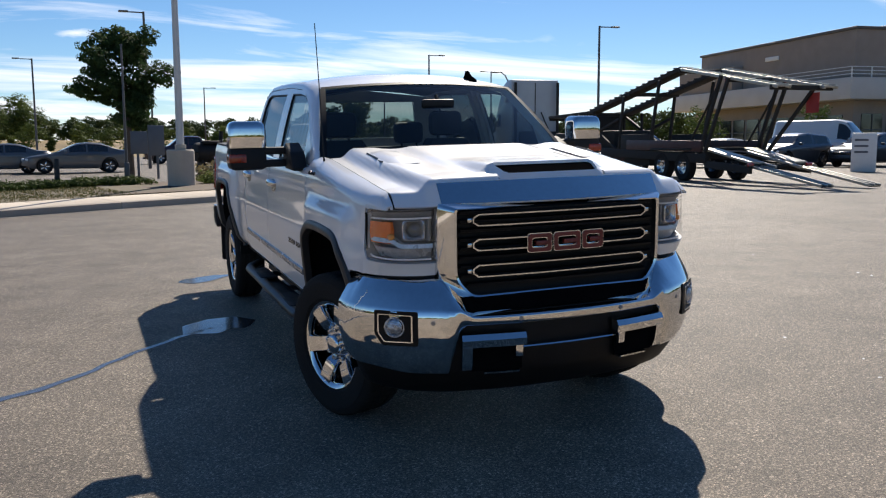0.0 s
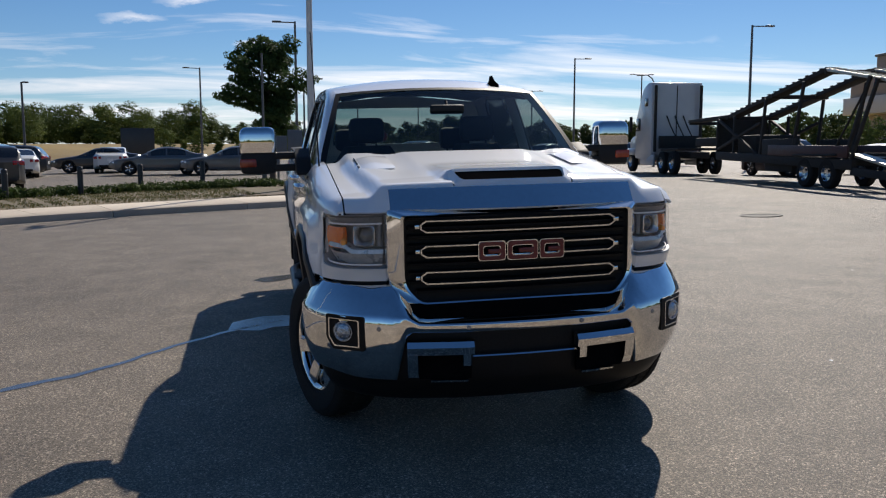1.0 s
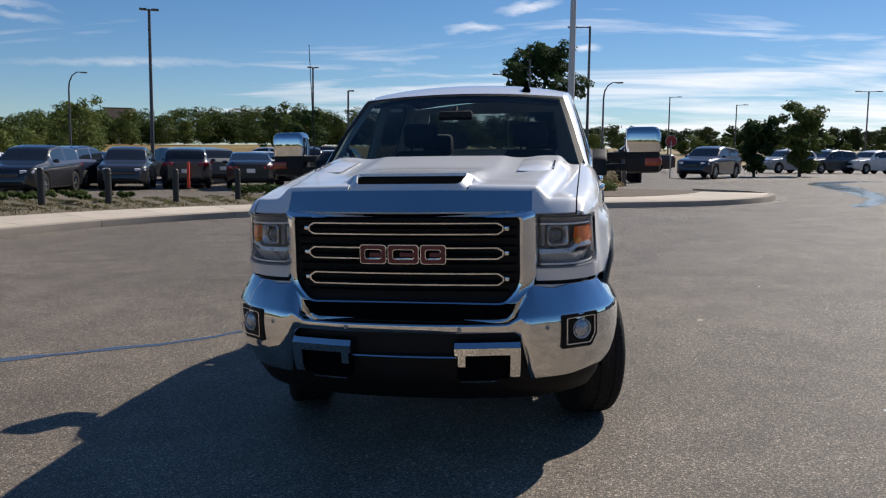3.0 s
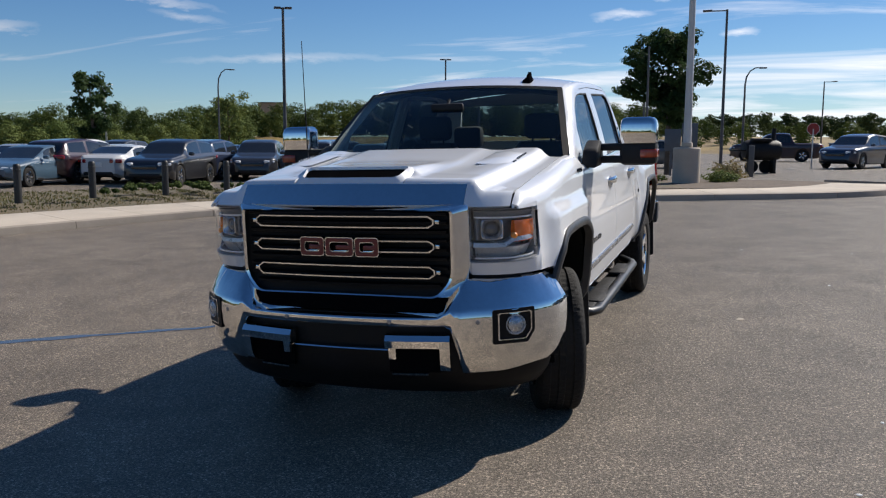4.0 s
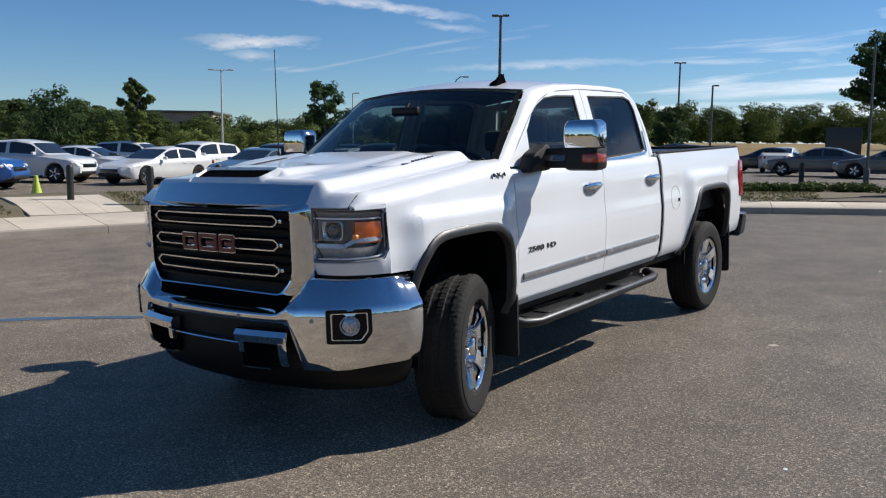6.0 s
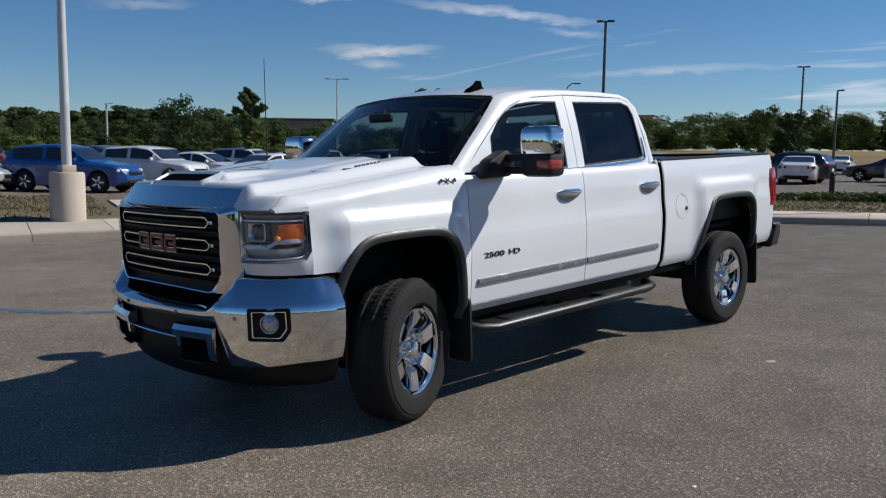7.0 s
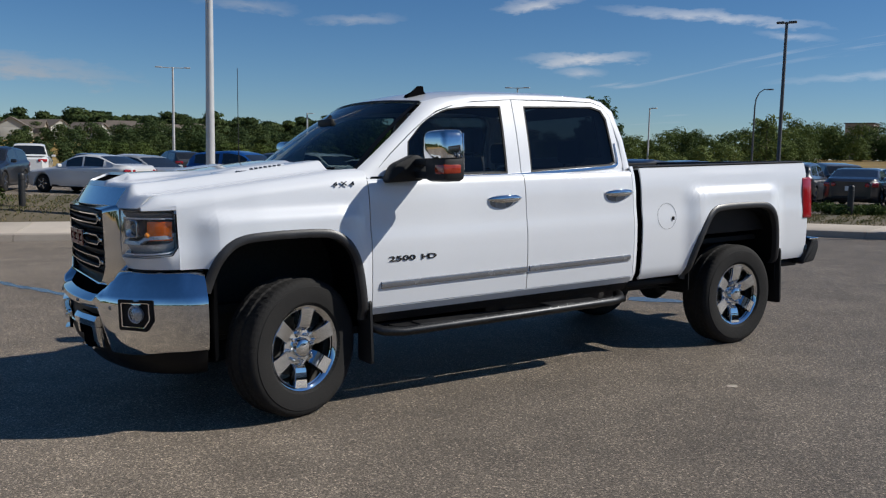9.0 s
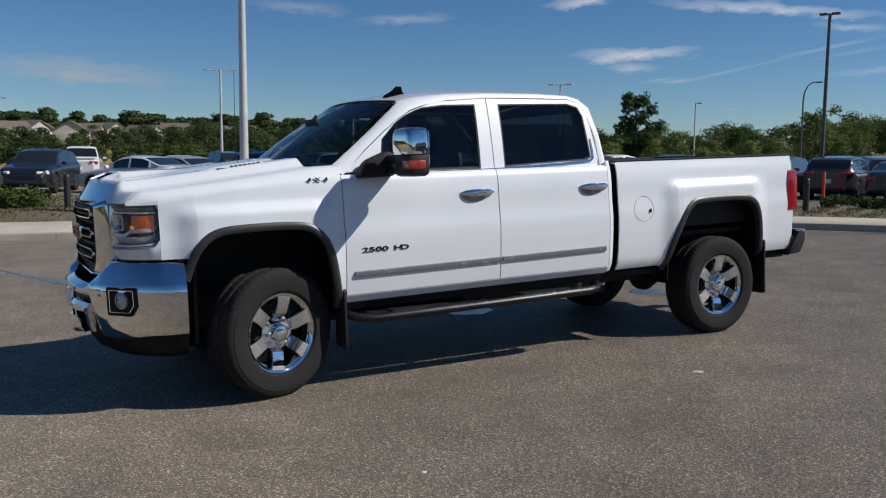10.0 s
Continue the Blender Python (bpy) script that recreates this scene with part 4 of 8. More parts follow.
US = list(np.linspace(0, 1, 26))
for s in (1, -1):
    def lamp_top(u):
        return 1.270 - 0.010 * u - 0.022 * smooth(0.90, 1.0, u) ** 2

    def lamp_low(u):
        return 1.006 + 0.010 * smooth(0.5, 1.0, u) + 0.045 * smooth(0.88, 1.0, u) ** 2

    def lamp_pt(u, v, inset):
        p = nose(u, inset)
        z = lerp(lamp_low(u), lamp_top(u), v)
        return (s * p.x * lean(u, z), p.y, z)

    def panel_pt(u, v):
        p = nose(u, 0.03 * (1 - v) * (1 - u ** 4))
        z = lerp(0.938, lamp_low(u) - 0.004, v)
        k = lerp(1.0, side_x(-0.655, z) / 0.928, u * u)
        return (s * p.x * k, p.y + 0.004 * u, z)

    tp("front_panel", sheet(panel_pt, list(np.linspace(0, 1, 26)), np.linspace(0, 1, 5), 0.012), WHITE, sharp=60)
    tp("lamp_gasket", sheet(lambda u, v: (s * nose(u, 0.016).x * lean(u, 1.26), nose(u, 0.016).y, lerp(lamp_top(u) - 0.004, 1.284, v)), US, np.linspace(0, 1, 3), 0.012), GRILLEBLACK)
    tp("lamp_side_gasket", sheet(lambda u, v: (s * 0.921, -0.664 + 0.008 * u, lerp(1.05, 1.24, v)), (0, 1), np.linspace(0, 1, 6), 0.01), GRILLEBLACK)
    lamp = tp("headlamp", sheet(lambda u, v: lamp_pt(u, v, 0.085), US, np.linspace(0.0, 1, 5), 0.006), LAMPDARK, "headlamp with amber corner and chrome trim")
    rim = bmesh.new()
    edge = [(u, 0.0) for u in US] + [(1.0, v) for v in (0.25, 0.5, 0.75)] + [(u, 1.0) for u in US[::-1]] + [(0.0, v) for v in (0.75, 0.5, 0.25)]
    outer = [lamp_pt(u, v, -0.004) for u, v in edge]
    inner = [lamp_pt(lerp(u, 0.5, 0.012), lerp(v, 0.5, 0.034), -0.002) for u, v in edge]
    deep = [lamp_pt(lerp(u, 0.5, 0.016), lerp(v, 0.5, 0.04), 0.085) for u, v in edge]
    rings(rim, [outer, inner, deep], True, False)
    tp("lamp_bezel", rim, LAMPDARK, parent=lamp)
    tp("brow", sheet(lambda u, v: lamp_pt(u, lerp(0.83, 0.94, v), 0.012 + 0.02 * (1 - v)), US[1:-1], np.linspace(0, 1, 4), 0.012), LAMPDARK, parent=lamp)
    tp("brow_edge", sheet(lambda u, v: lamp_pt(u, lerp(0.805, 0.835, v), 0.014), US[1:-1], np.linspace(0, 1, 2), 0.006), LAMPGREY, parent=lamp)
    # bright step across the lamp's lower third
    loops = []
    for u in np.linspace(0.03, 0.97, 22):
        v0 = 0.30 + 0.10 * smooth(0.42, 0.56, u)
        loops.append([lamp_pt(u, v0 - 0.035, 0.012), lamp_pt(u, v0 + 0.045, 0.016), lamp_pt(u, v0 + 0.055, 0.06), lamp_pt(u, v0 - 0.05, 0.06)])
    tp("running_light", rings(bmesh.new(), loops), LAMPMID, parent=lamp)
    tp("lower_reflector", sheet(lambda u, v: lamp_pt(u, lerp(0.06, 0.26, v), 0.055 - 0.03 * v), np.linspace(0.04, 0.96, 14), np.linspace(0, 1, 6), 0.006), LAMPMID, parent=lamp)
    tp("lower_edge", sheet(lambda u, v: lamp_pt(u, lerp(0.045, 0.075, v), 0.014), np.linspace(0.05, 0.93, 14), np.linspace(0, 1, 2), 0.006), LAMPGREY, parent=lamp)
    tp("inner_reflector", sheet(lambda u, v: lamp_pt(u, lerp(0.40, 0.80, v), 0.035 + 0.02 * math.cos(40 * u)), np.linspace(0.03, 0.13, 9), np.linspace(0, 1, 4), 0.006), LAMPDARK, parent=lamp)
    # amber cell: a front wall behind the cover, turning along the flank
    amber = bmesh.new()
    plan = [Vector(p) for p in ((0.812, -0.745), (0.818, -0.786), (0.838, -0.796), (0.858, -0.776), (0.876, -0.744), (0.889, -0.717), (0.899, -0.694), (0.904, -0.680))]
    loops = []
    for k, p in enumerate(plan):
        d = (plan[min(k + 1, len(plan) - 1)] - plan[max(k - 1, 0)]).normalized()
        n = Vector((d.y, -d.x))
        loops.append([(s * (p + n * o).x, (p + n * o).y, lerp(1.008, 1.268, v)) for v, o in ((0.34, -0.05), (0.34, -0.004), (0.55, 0.003), (0.74, -0.003), (0.74, -0.05))])
    rings(amber, loops)
    tp("turn_signal", amber, AMBER, "amber turn signal", parent=lamp)
    tp("signal_bulb", lathe([(0.0005, 0.012), (0.012, 0.010), (0.018, 0.0), (0.018, -0.01)], 12, Matrix.Translation((s * 0.836, -0.797, 1.128)) @ Vector((s * 0.3, -1, 0)).to_track_quat("X", "Z").to_matrix().to_4x4()), AMBERLIGHT, parent=lamp)

    # squarish bright frame round the projector
    def frame_ring(k, d, power):
        out = []
        for a in np.linspace(0, 2 * math.pi, 41)[:-1]:
            ca, sa = math.cos(a), math.sin(a)
            out.append(lamp_pt(0.275 + 0.140 * k * math.copysign(abs(ca) ** power, ca), 0.60 + 0.190 * k * math.copysign(abs(sa) ** power, sa), d))
        return out

    fb = bmesh.new()
    rings(fb, [frame_ring(1.0, 0.07, 0.35), frame_ring(1.0, 0.014, 0.35), frame_ring(0.92, 0.010, 0.4), frame_ring(0.74, 0.026, 0.62), frame_ring(0.66, 0.065, 0.8)], True, False)
    tp("projector_frame", fb, LAMPCHROME, parent=lamp)
    c = lamp_pt(0.275, 0.60, 0.0)
    facing = Vector((s * 0.42, -1, 0)).normalized()
    tm = Matrix.Translation(Vector(c) - facing * 0.055) @ facing.to_track_quat("X", "Z").to_matrix().to_4x4()
    tp("projector_ring", lathe([(0.036, 0.0), (0.042, 0.0), (0.044, 0.016), (0.041, 0.022), (0.038, 0.016), (0.036, 0.0)], 28, tm), CHROME, parent=lamp)
    tp("projector_lens", lathe([(0.0005, 0.030), (0.016, 0.027), (0.028, 0.019), (0.037, 0.006), (0.037, -0.01)], 24, tm), LENSDARK, parent=lamp)
    lens = tp("lamp_lens", face_towards(sheet(lambda u, v: lamp_pt(u, v, -0.001 - 0.004 * math.sin(math.pi * u)), US, np.linspace(0.0, 1, 5)), (s * 0.6, -1, 0)), CLEAR, "clear lamp cover", parent=lamp)
    lens.visible_shadow = False


def bow(x):
    return 0.11 * x * x + 0.03


def gpt(x, z, y):
    return (x, y + bow(x), z)


OUT = round_corners([(0.644, 1.292), (0.648, 0.94), (0.552, 0.808), (-0.552, 0.808), (-0.648, 0.94), (-0.644, 1.292)], [0.03, 0.10, 0.05, 0.05, 0.10, 0.03], 5)
IN = round_corners([(0.566, 1.262), (0.566, 0.930), (0.492, 0.846), (-0.492, 0.846), (-0.566, 0.930), (-0.566, 1.262)], [0.02, 0.07, 0.035, 0.035, 0.07, 0.02], 5)


def inset_of(a, b, t):
    return [(lerp(p[0], q[0], t), lerp(p[1], q[1], t)) for p, q in zip(a, b)]


ring = bmesh.new()
rings(ring, [[(x, y + 0.20 * x * x, z) for x, z in o] for o, y in ((OUT, -0.93), (OUT, -0.976), (inset_of(OUT, IN, 0.12), -0.998), (inset_of(OUT, IN, 0.82), -1.042), (IN, -1.036), (IN, -0.96))], True, False)
grille = tp("grille", ring, CHROME, "black barred grille in a thick chrome surround", sharp=45)
tp("grille_backing", prism(inset_of(OUT, IN, 0.9), lambda a, b, d: gpt(a, b, d), -1.0, -0.98), GRILLEBLACK, parent=grille, flat=True)
for k in range(9):
    z = 0.895 + 0.044 * k
    w = 0.545 - 0.055 * (1 - smooth(0.86, 0.95, z))
    loops = [[gpt(x, z + h, y) for h, y in ((-0.010, -1.002), (-0.006, -1.024), (0.006, -1.028), (0.013, -1.002))] for x in np.linspace(-w, w, 13)]
    tp("slat", rings(bmesh.new(), loops), GRILLEBLACK, parent=grille)


def hexring(z0, z1, half, y):
    zm = (z0 + z1) / 2
    pts = [(half - 0.022, z0), (half + 0.004, zm - 0.012), (half + 0.004, zm + 0.012), (half - 0.022, z1)]
    line = [(x, z0) for x in np.linspace(-half + 0.022, half - 0.022, 15)] + pts[1:3] + [(x, z1) for x in np.linspace(half - 0.022, -half + 0.022, 15)] + [(-half - 0.004, zm + 0.012), (-half - 0.004, zm - 0.012)]
    k = 1 - 0.0065 / half
    inner = [(x * k, zm + (z - zm) * (1 - 0.0065 / ((z1 - z0) / 2))) for x, z in line]
    bm = bmesh.new()
    o1, o2 = [gpt(x, z, y) for x, z in line], [gpt(x, z, y - 0.016) for x, z in line]
    i1, i2 = [gpt(x, z, y) for x, z in inner], [gpt(x, z, y - 0.016) for x, z in inner]
    rings(bm, [o1, o2, i2, i1, o1], True, False)
    return bm


for z0, z1 in ((1.180, 1.240), (1.060, 1.120), (0.932, 0.994)):
    b = hexring(z0, z1, 0.485, -1.028)
    for s in (1, -1):
        box((s * 0.502, -1.03 + bow(0.5), (z0 + z1) / 2), (0.024, 0.016, 0.022), 0.005, bm=b)
    tp("chrome_bar", b, CHROME, "thin chrome hexagonal bar", parent=grille)
# maker's badge as three plain framed shapes
for x, w in ((-0.150, 0.128), (0.002, 0.148), (0.150, 0.120)):
    def shape(grow, a, b):
        o = round_corners([(x - w / 2 - grow, 1.042 - grow), (x + w / 2 + grow, 1.042 - grow), (x + w / 2 + grow, 1.132 + grow), (x - w / 2 - grow, 1.132 + grow)], 0.016, 4)
        return [gpt(p, q, a) for p, q in o], [gpt(p, q, b) for p, q in o]
    (o1, o2), (i1, i2) = shape(0.003, -1.036, -1.060), shape(-0.023, -1.036, -1.060)
    edge_bm = bmesh.new()
    rings(edge_bm, [o1, o2, i2, i1, o1], True, False)
    tp("badge_frame", edge_bm, CHROME, parent=grille)
    (o1, o2), (i1, i2) = shape(-0.001, -1.050, -1.064), shape(-0.0195, -1.050, -1.064)
    red_bm = bmesh.new()
    rings(red_bm, [o1, o2, i2, i1, o1], True, False)
    tp("badge_block", red_bm, RED, "dark red plain shape of the badge", parent=grille)
    tp("badge_core", prism(round_corners([(x - 0.018, 1.074), (x + w / 2 - 0.018, 1.074), (x + w / 2 - 0.018, 1.096), (x - 0.018, 1.096)], 0.004), lambda a, b, d: gpt(a, b, d), -1.038, -1.062, 0.002), RED, parent=grille)

# ---- front bumper ----
BUMP = [(0.0, -1.102), (0.28, -1.088), (0.46, -1.057), (0.605, -1.024), (0.742, -0.962), (0.856, -0.882), (0.942, -0.790), (0.998, -0.705), (1.028, -0.625), (1.038, -0.54)]


def bump_pt(q):
    """Plan position and outward direction at q from -1 to 1 along the bumper."""
    f = abs(q) * (len(BUMP) - 1)
    i = min(int(f), len(BUMP) - 2)
    t = f - i
    a, b, c, d = (Vector(BUMP[max(i - 1, 0)]), Vector(BUMP[i]), Vector(BUMP[i + 1]), Vector(BUMP[min(i + 2, len(BUMP) - 1)]))
    if i == 0:
        a = Vector((-BUMP[1][0], BUMP[1][1]))
    p = 0.5 * ((2 * b) + (c - a) * t + (2 * a - 5 * b + 4 * c - d) * t * t + (3 * b - a - 3 * c + d) * t ** 3)
    tt = ((c - b) * 1.0).lerp((d - b), 0.25 * t).normalized()
    nn = Vector((tt.y, -tt.x))
    sg = 1 if q >= 0 else -1
    return Vector((p.x * sg, p.y)), Vector((nn.x * sg, nn.y))


def bump_top(x):
    return lerp(0.792, 0.924, smooth(0.50, 0.655, abs(x)))


def bump_low(x):
    return lerp(0.712, 0.462, smooth(0.56, 0.635, abs(x))) + 0.02 * smooth(0.8, 1.0, abs(x))


QS = sorted(set([round(sg * v, 4) for v in list(np.linspace(0, 1, 43)) for sg in (1, -1)]))
loops = []
for q in QS:
    p, n = bump_pt(q)
    t, l = bump_top(p.x), bump_low(p.x)
    h = t - l
    led = 0.27 * h + 0.020
    r = h - led
    c = min(1.0, r / 0.30)
    sec = [(-0.15, t - 0.012), (-0.108, t), (-0.095, t - 0.06 * led), (-0.045, t - 0.50 * led), (-0.010, t - 0.88 * led), (0.0, t - led), (0.003 * c, t - led - 0.15 * r),
           (0.001 * c, t - led - 0.40 * r), (-0.007 * c, l + 0.40 * r), (-0.024 * c, l + 0.19 * r), (-0.044 * c, l + 0.03 * r), (-0.058 * c, l), (-0.05 - 0.04 * c, l), (-0.06 - 0.04 * c, l + 0.02)]
    # the top ledge narrows under the lamps and widens again at the ends
    k = min(1.0, (min((Vector((abs(p.x), p.y)) - nose(u, 0.03 * (1 - u ** 4))).length for u in np.linspace(0, 1, 41)) + 0.008) / 0.108)
    loops.append([(p.x + n.x * d * (k if d < -0.005 and z > t - led else 1), p.y + n.y * d * (k if d < -0.005 and z > t - led else 1), z) for d, z in sec])
bumper = tp("front_bumper", rings(bmesh.new(), loops), CHROME, "chrome front bumper", sharp=60)


def strip(q0, q1, sec, n=25):
    out = []
    for q in np.linspace(q0, q1, n):
        p, nn = bump_pt(q)
        out.append([(p.x + nn.x * d, p.y + nn.y * d, z) for d, z in sec])
    return rings(bmesh.new(), out)


tp("valance", strip(-1.0, 1.0, [(-0.08, 0.53), (-0.08, 0.48), (-0.10, 0.41), (-0.14, 0.35), (-0.17, 0.335), (-0.20, 0.35), (-0.20, 0.53)], 41), GRILLEBLACK, "black lower valance", parent=bumper)
tp("centre_intake", strip(-0.40, 0.40, [(-0.06, 0.70), (-0.055, 0.66), (-0.05, 0.50), (-0.06, 0.46), (-0.12, 0.46), (-0.12, 0.70)], 21), GRILLEBLACK, "black centre intake", parent=bumper)
tp("intake_lip", strip(-0.104, 0.104, [(-0.04, 0.596), (-0.016, 0.594), (-0.012, 0.588), (-0.04, 0.584)], 9), CHROME, "thin bright lip below the centre intake", parent=bumper)
for s in (1, -1):
    tp("panel_gap_seal", sheet(lambda u, v: (s * nose(u, 0.045).x, nose(u, 0.045).y, lerp(0.86, 0.962, v)), list(np.linspace(0, 1, 20)), (0, 1), 0.012), GRILLEBLACK, parent=bumper)
tp("upper_filler", strip(-0.42, 0.42, [(-0.09, 0.84), (-0.075, 0.80), (-0.05, 0.766), (-0.10, 0.76), (-0.14, 0.84)], 21), MATTBLACK, parent=bumper)
for s in (1, -1):
    tp("tow_hook_bar", strip(s * 0.101, s * 0.306, [(-0.04, 0.674), (0.002, 0.668), (0.018, 0.642), (0.012, 0.606), (-0.04, 0.600)], 10), CHROME, "chrome bar over the tow hook opening", parent=bumper)
    tp("tow_hook_post", strip(s * 0.268, s * 0.306, [(-0.04, 0.61), (0.014, 0.61), (0.004, 0.53), (-0.014, 0.49), (-0.05, 0.485)], 4), CHROME, parent=bumper)
    tp("tow_hook_stub", strip(s * 0.108, s * 0.126, [(-0.04, 0.61), (0.006, 0.61), (0.0, 0.548), (-0.02, 0.540), (-0.05, 0.540)], 4), CHROME, parent=bumper)
    tp("tow_hook_cup", strip(s * 0.115, s * 0.225, [(-0.03, 0.484), (-0.002, 0.478), (-0.008, 0.468), (-0.04, 0.466)], 6), CHROME, parent=bumper)
    tp("tow_opening", strip(s * 0.105, s * 0.27, [(-0.034, 0.604), (-0.026, 0.60), (-0.028, 0.478), (-0.045, 0.478)], 7), MATTBLACK, parent=bumper)
    # fog lamp: black housing, bright edge, round lamp

    def fog(a, b, d):
        q = s * (0.556 + a)
        p, n = bump_pt(q)
        return (p.x + n.x * d, p.y + n.y * d, b)

    F_OUT = round_corners([(-0.094, 0.784), (0.092, 0.784), (0.094, 0.668), (0.056, 0.612), (-0.094, 0.616)], 0.010, 3)
    F_MID = [(x * 0.80, 0.706 + (z - 0.706) * 0.80) for x, z in F_OUT]
    F_IN = [(x * 0.735, 0.706 + (z - 0.706) * 0.745) for x, z in F_OUT]
    hb = bmesh.new()
    rings(hb, [[fog(x, z, -0.01) for x, z in F_OUT], [fog(x, z, 0.007) for x, z in F_OUT], [fog(x, z, 0.007) for x, z in F_MID]] + [[fog(x * k, 0.706 + (z - 0.706) * k, 0.0045) for x, z in F_OUT] for k in (0.74, 0.56, 0.38, 0.2, 0.04)], True, True)
    tp("fog_lamp_housing", hb, GRILLEBLACK, parent=bumper)
    cb = bmesh.new()
    rings(cb, [[fog(x, z, 0.0) for x, z in F_MID], [fog(x, z, 0.013) for x, z in F_MID], [fog(x, z, 0.012) for x, z in F_IN], [fog(x, z, 0.0) for x, z in F_IN]], True, False)
    tp("fog_lamp_trim", cb, CHROME, parent=bumper)
    p, n = bump_pt(s * 0.556)
    d3 = Vector((n.x * 0.6, n.y, 0)).normalized()
    tm = Matrix.Translation((p.x, p.y, 0.706)) @ d3.to_track_quat("X", "Z").to_matrix().to_4x4()
    tp("fog_lamp", lathe([(0.0005, 0.018), (0.029, 0.015), (0.041, 0.006), (0.045, 0.012), (0.050, 0.012), (0.050, -0.01)], 24, tm), FOGWHITE, "round fog lamp", parent=bumper)
    tp("fog_lamp_cover", face_towards(lathe([(0.0005, 0.027), (0.026, 0.025), (0.047, 0.017), (0.053, 0.010)], 24, tm), d3), CLEAR, parent=bumper).visible_shadow = False
    for q, z in ((0.112, 0.734), (0.407, 0.730)):
        p, n = bump_pt(s * q)
        tm = Matrix.Translation((p.x, p.y, z)) @ Vector((n.x, n.y, 0)).to_track_quat("X", "Z").to_matrix().to_4x4()
        tp("parking_sensor", lathe([(0.0005, 0.006), (0.009, 0.006), (0.011, 0.004), (0.0115, -0.01)], 14, tm), MOULD, parent=bumper)

# ---- cab: roof, pillars, glass ----
def green_x(z):
    t = (z - 1.42) / (1.905 - 1.42)
    return 0.885 - 0.145 * t + 0.036 * t * (1 - t)


def roof_z(x, y):
    """Height of the roof: its edge line plus a crown across."""
    u = min(1.1, abs(x) / 0.69)
    e = curve(y, [0.90, 1.06, 1.18, 1.40, 1.70, 2.20, 2.48, 2.62, 2.70, 2.74], [1.862, 1.895, 1.922, 1.946, 1.955, 1.953, 1.940, 1.915, 1.880, 1.845])
    return e + 0.060 * (1 - u ** 2.2)


def roof_front(x):
    return 0.93 + 0.10 * (x / 0.70) ** 2


def roof_pt(u, v):
    y = lerp(roof_front(u), 2.690 - 0.06 * (u / 0.70) ** 4, v)
    return (u, y, roof_z(u, y))


ROOF_X = [q * k for k in (-1, 1) for q in (0.70, 0.68, 0.64, 0.58, 0.48, 0.34, 0.18)] + [0.0]
tp("roof", sheet(roof_pt, sorted(ROOF_X), list(np.linspace(0, 0.8, 14)) + [0.86, 0.90, 0.93, 0.955, 0.98, 1.0], 0.018), WHITE, sharp=60)


def door_frame(outer, inner, s, name, glassmat, pane_label):
    """Window frame of a door: a flat ring in the leaning plane of the glass, with its pane."""
    def p3(y, z, d):
        return (s * (green_x(z) + d), y, z)
    bm = bmesh.new()
    rings(bm, [[p3(y, z, -0.03) for y, z in outer], [p3(y, z, 0.0) for y, z in outer], [p3(y, z, 0.0) for y, z in inner], [p3(y, z, -0.03) for y, z in inner]], True, False)
    fr = tp(name, bm, WHITE)
    k = bmesh.new()
    cen = (sum(p[0] for p in inner) / len(inner), sum(p[1] for p in inner) / len(inner))
    seal = [(lerp(y, cen[0], 0.03), lerp(z, cen[1], 0.05)) for y, z in inner]
    rings(k, [[p3(y, z, -0.002) for y, z in inner], [p3(y, z, -0.003) for y, z in seal], [p3(y, z, -0.014) for y, z in seal]], True, False)
    tp("window_seal", k, BLACK, parent=fr)
    g = bmesh.new()
    f = g.faces.new([g.verts.new(p3(y, z, -0.012)) for y, z in inner])
    bmesh.ops.triangulate(g, faces=[f])
    face_towards(g, (s, 0, 0))
    pane = tp("side_window", g, glassmat, pane_label, parent=fr, flat=True)
    pane.visible_shadow = False
    return fr


def many(corners, counts):
    """Points along straight runs between corners, a set number on each run."""
    out = []
    for i, n in enumerate(counts):
        a, b = corners[i], corners[(i + 1) % len(corners)]
        out += [(lerp(a[0], b[0], k / n), lerp(a[1], b[1], k / n)) for k in range(n)]
    return out


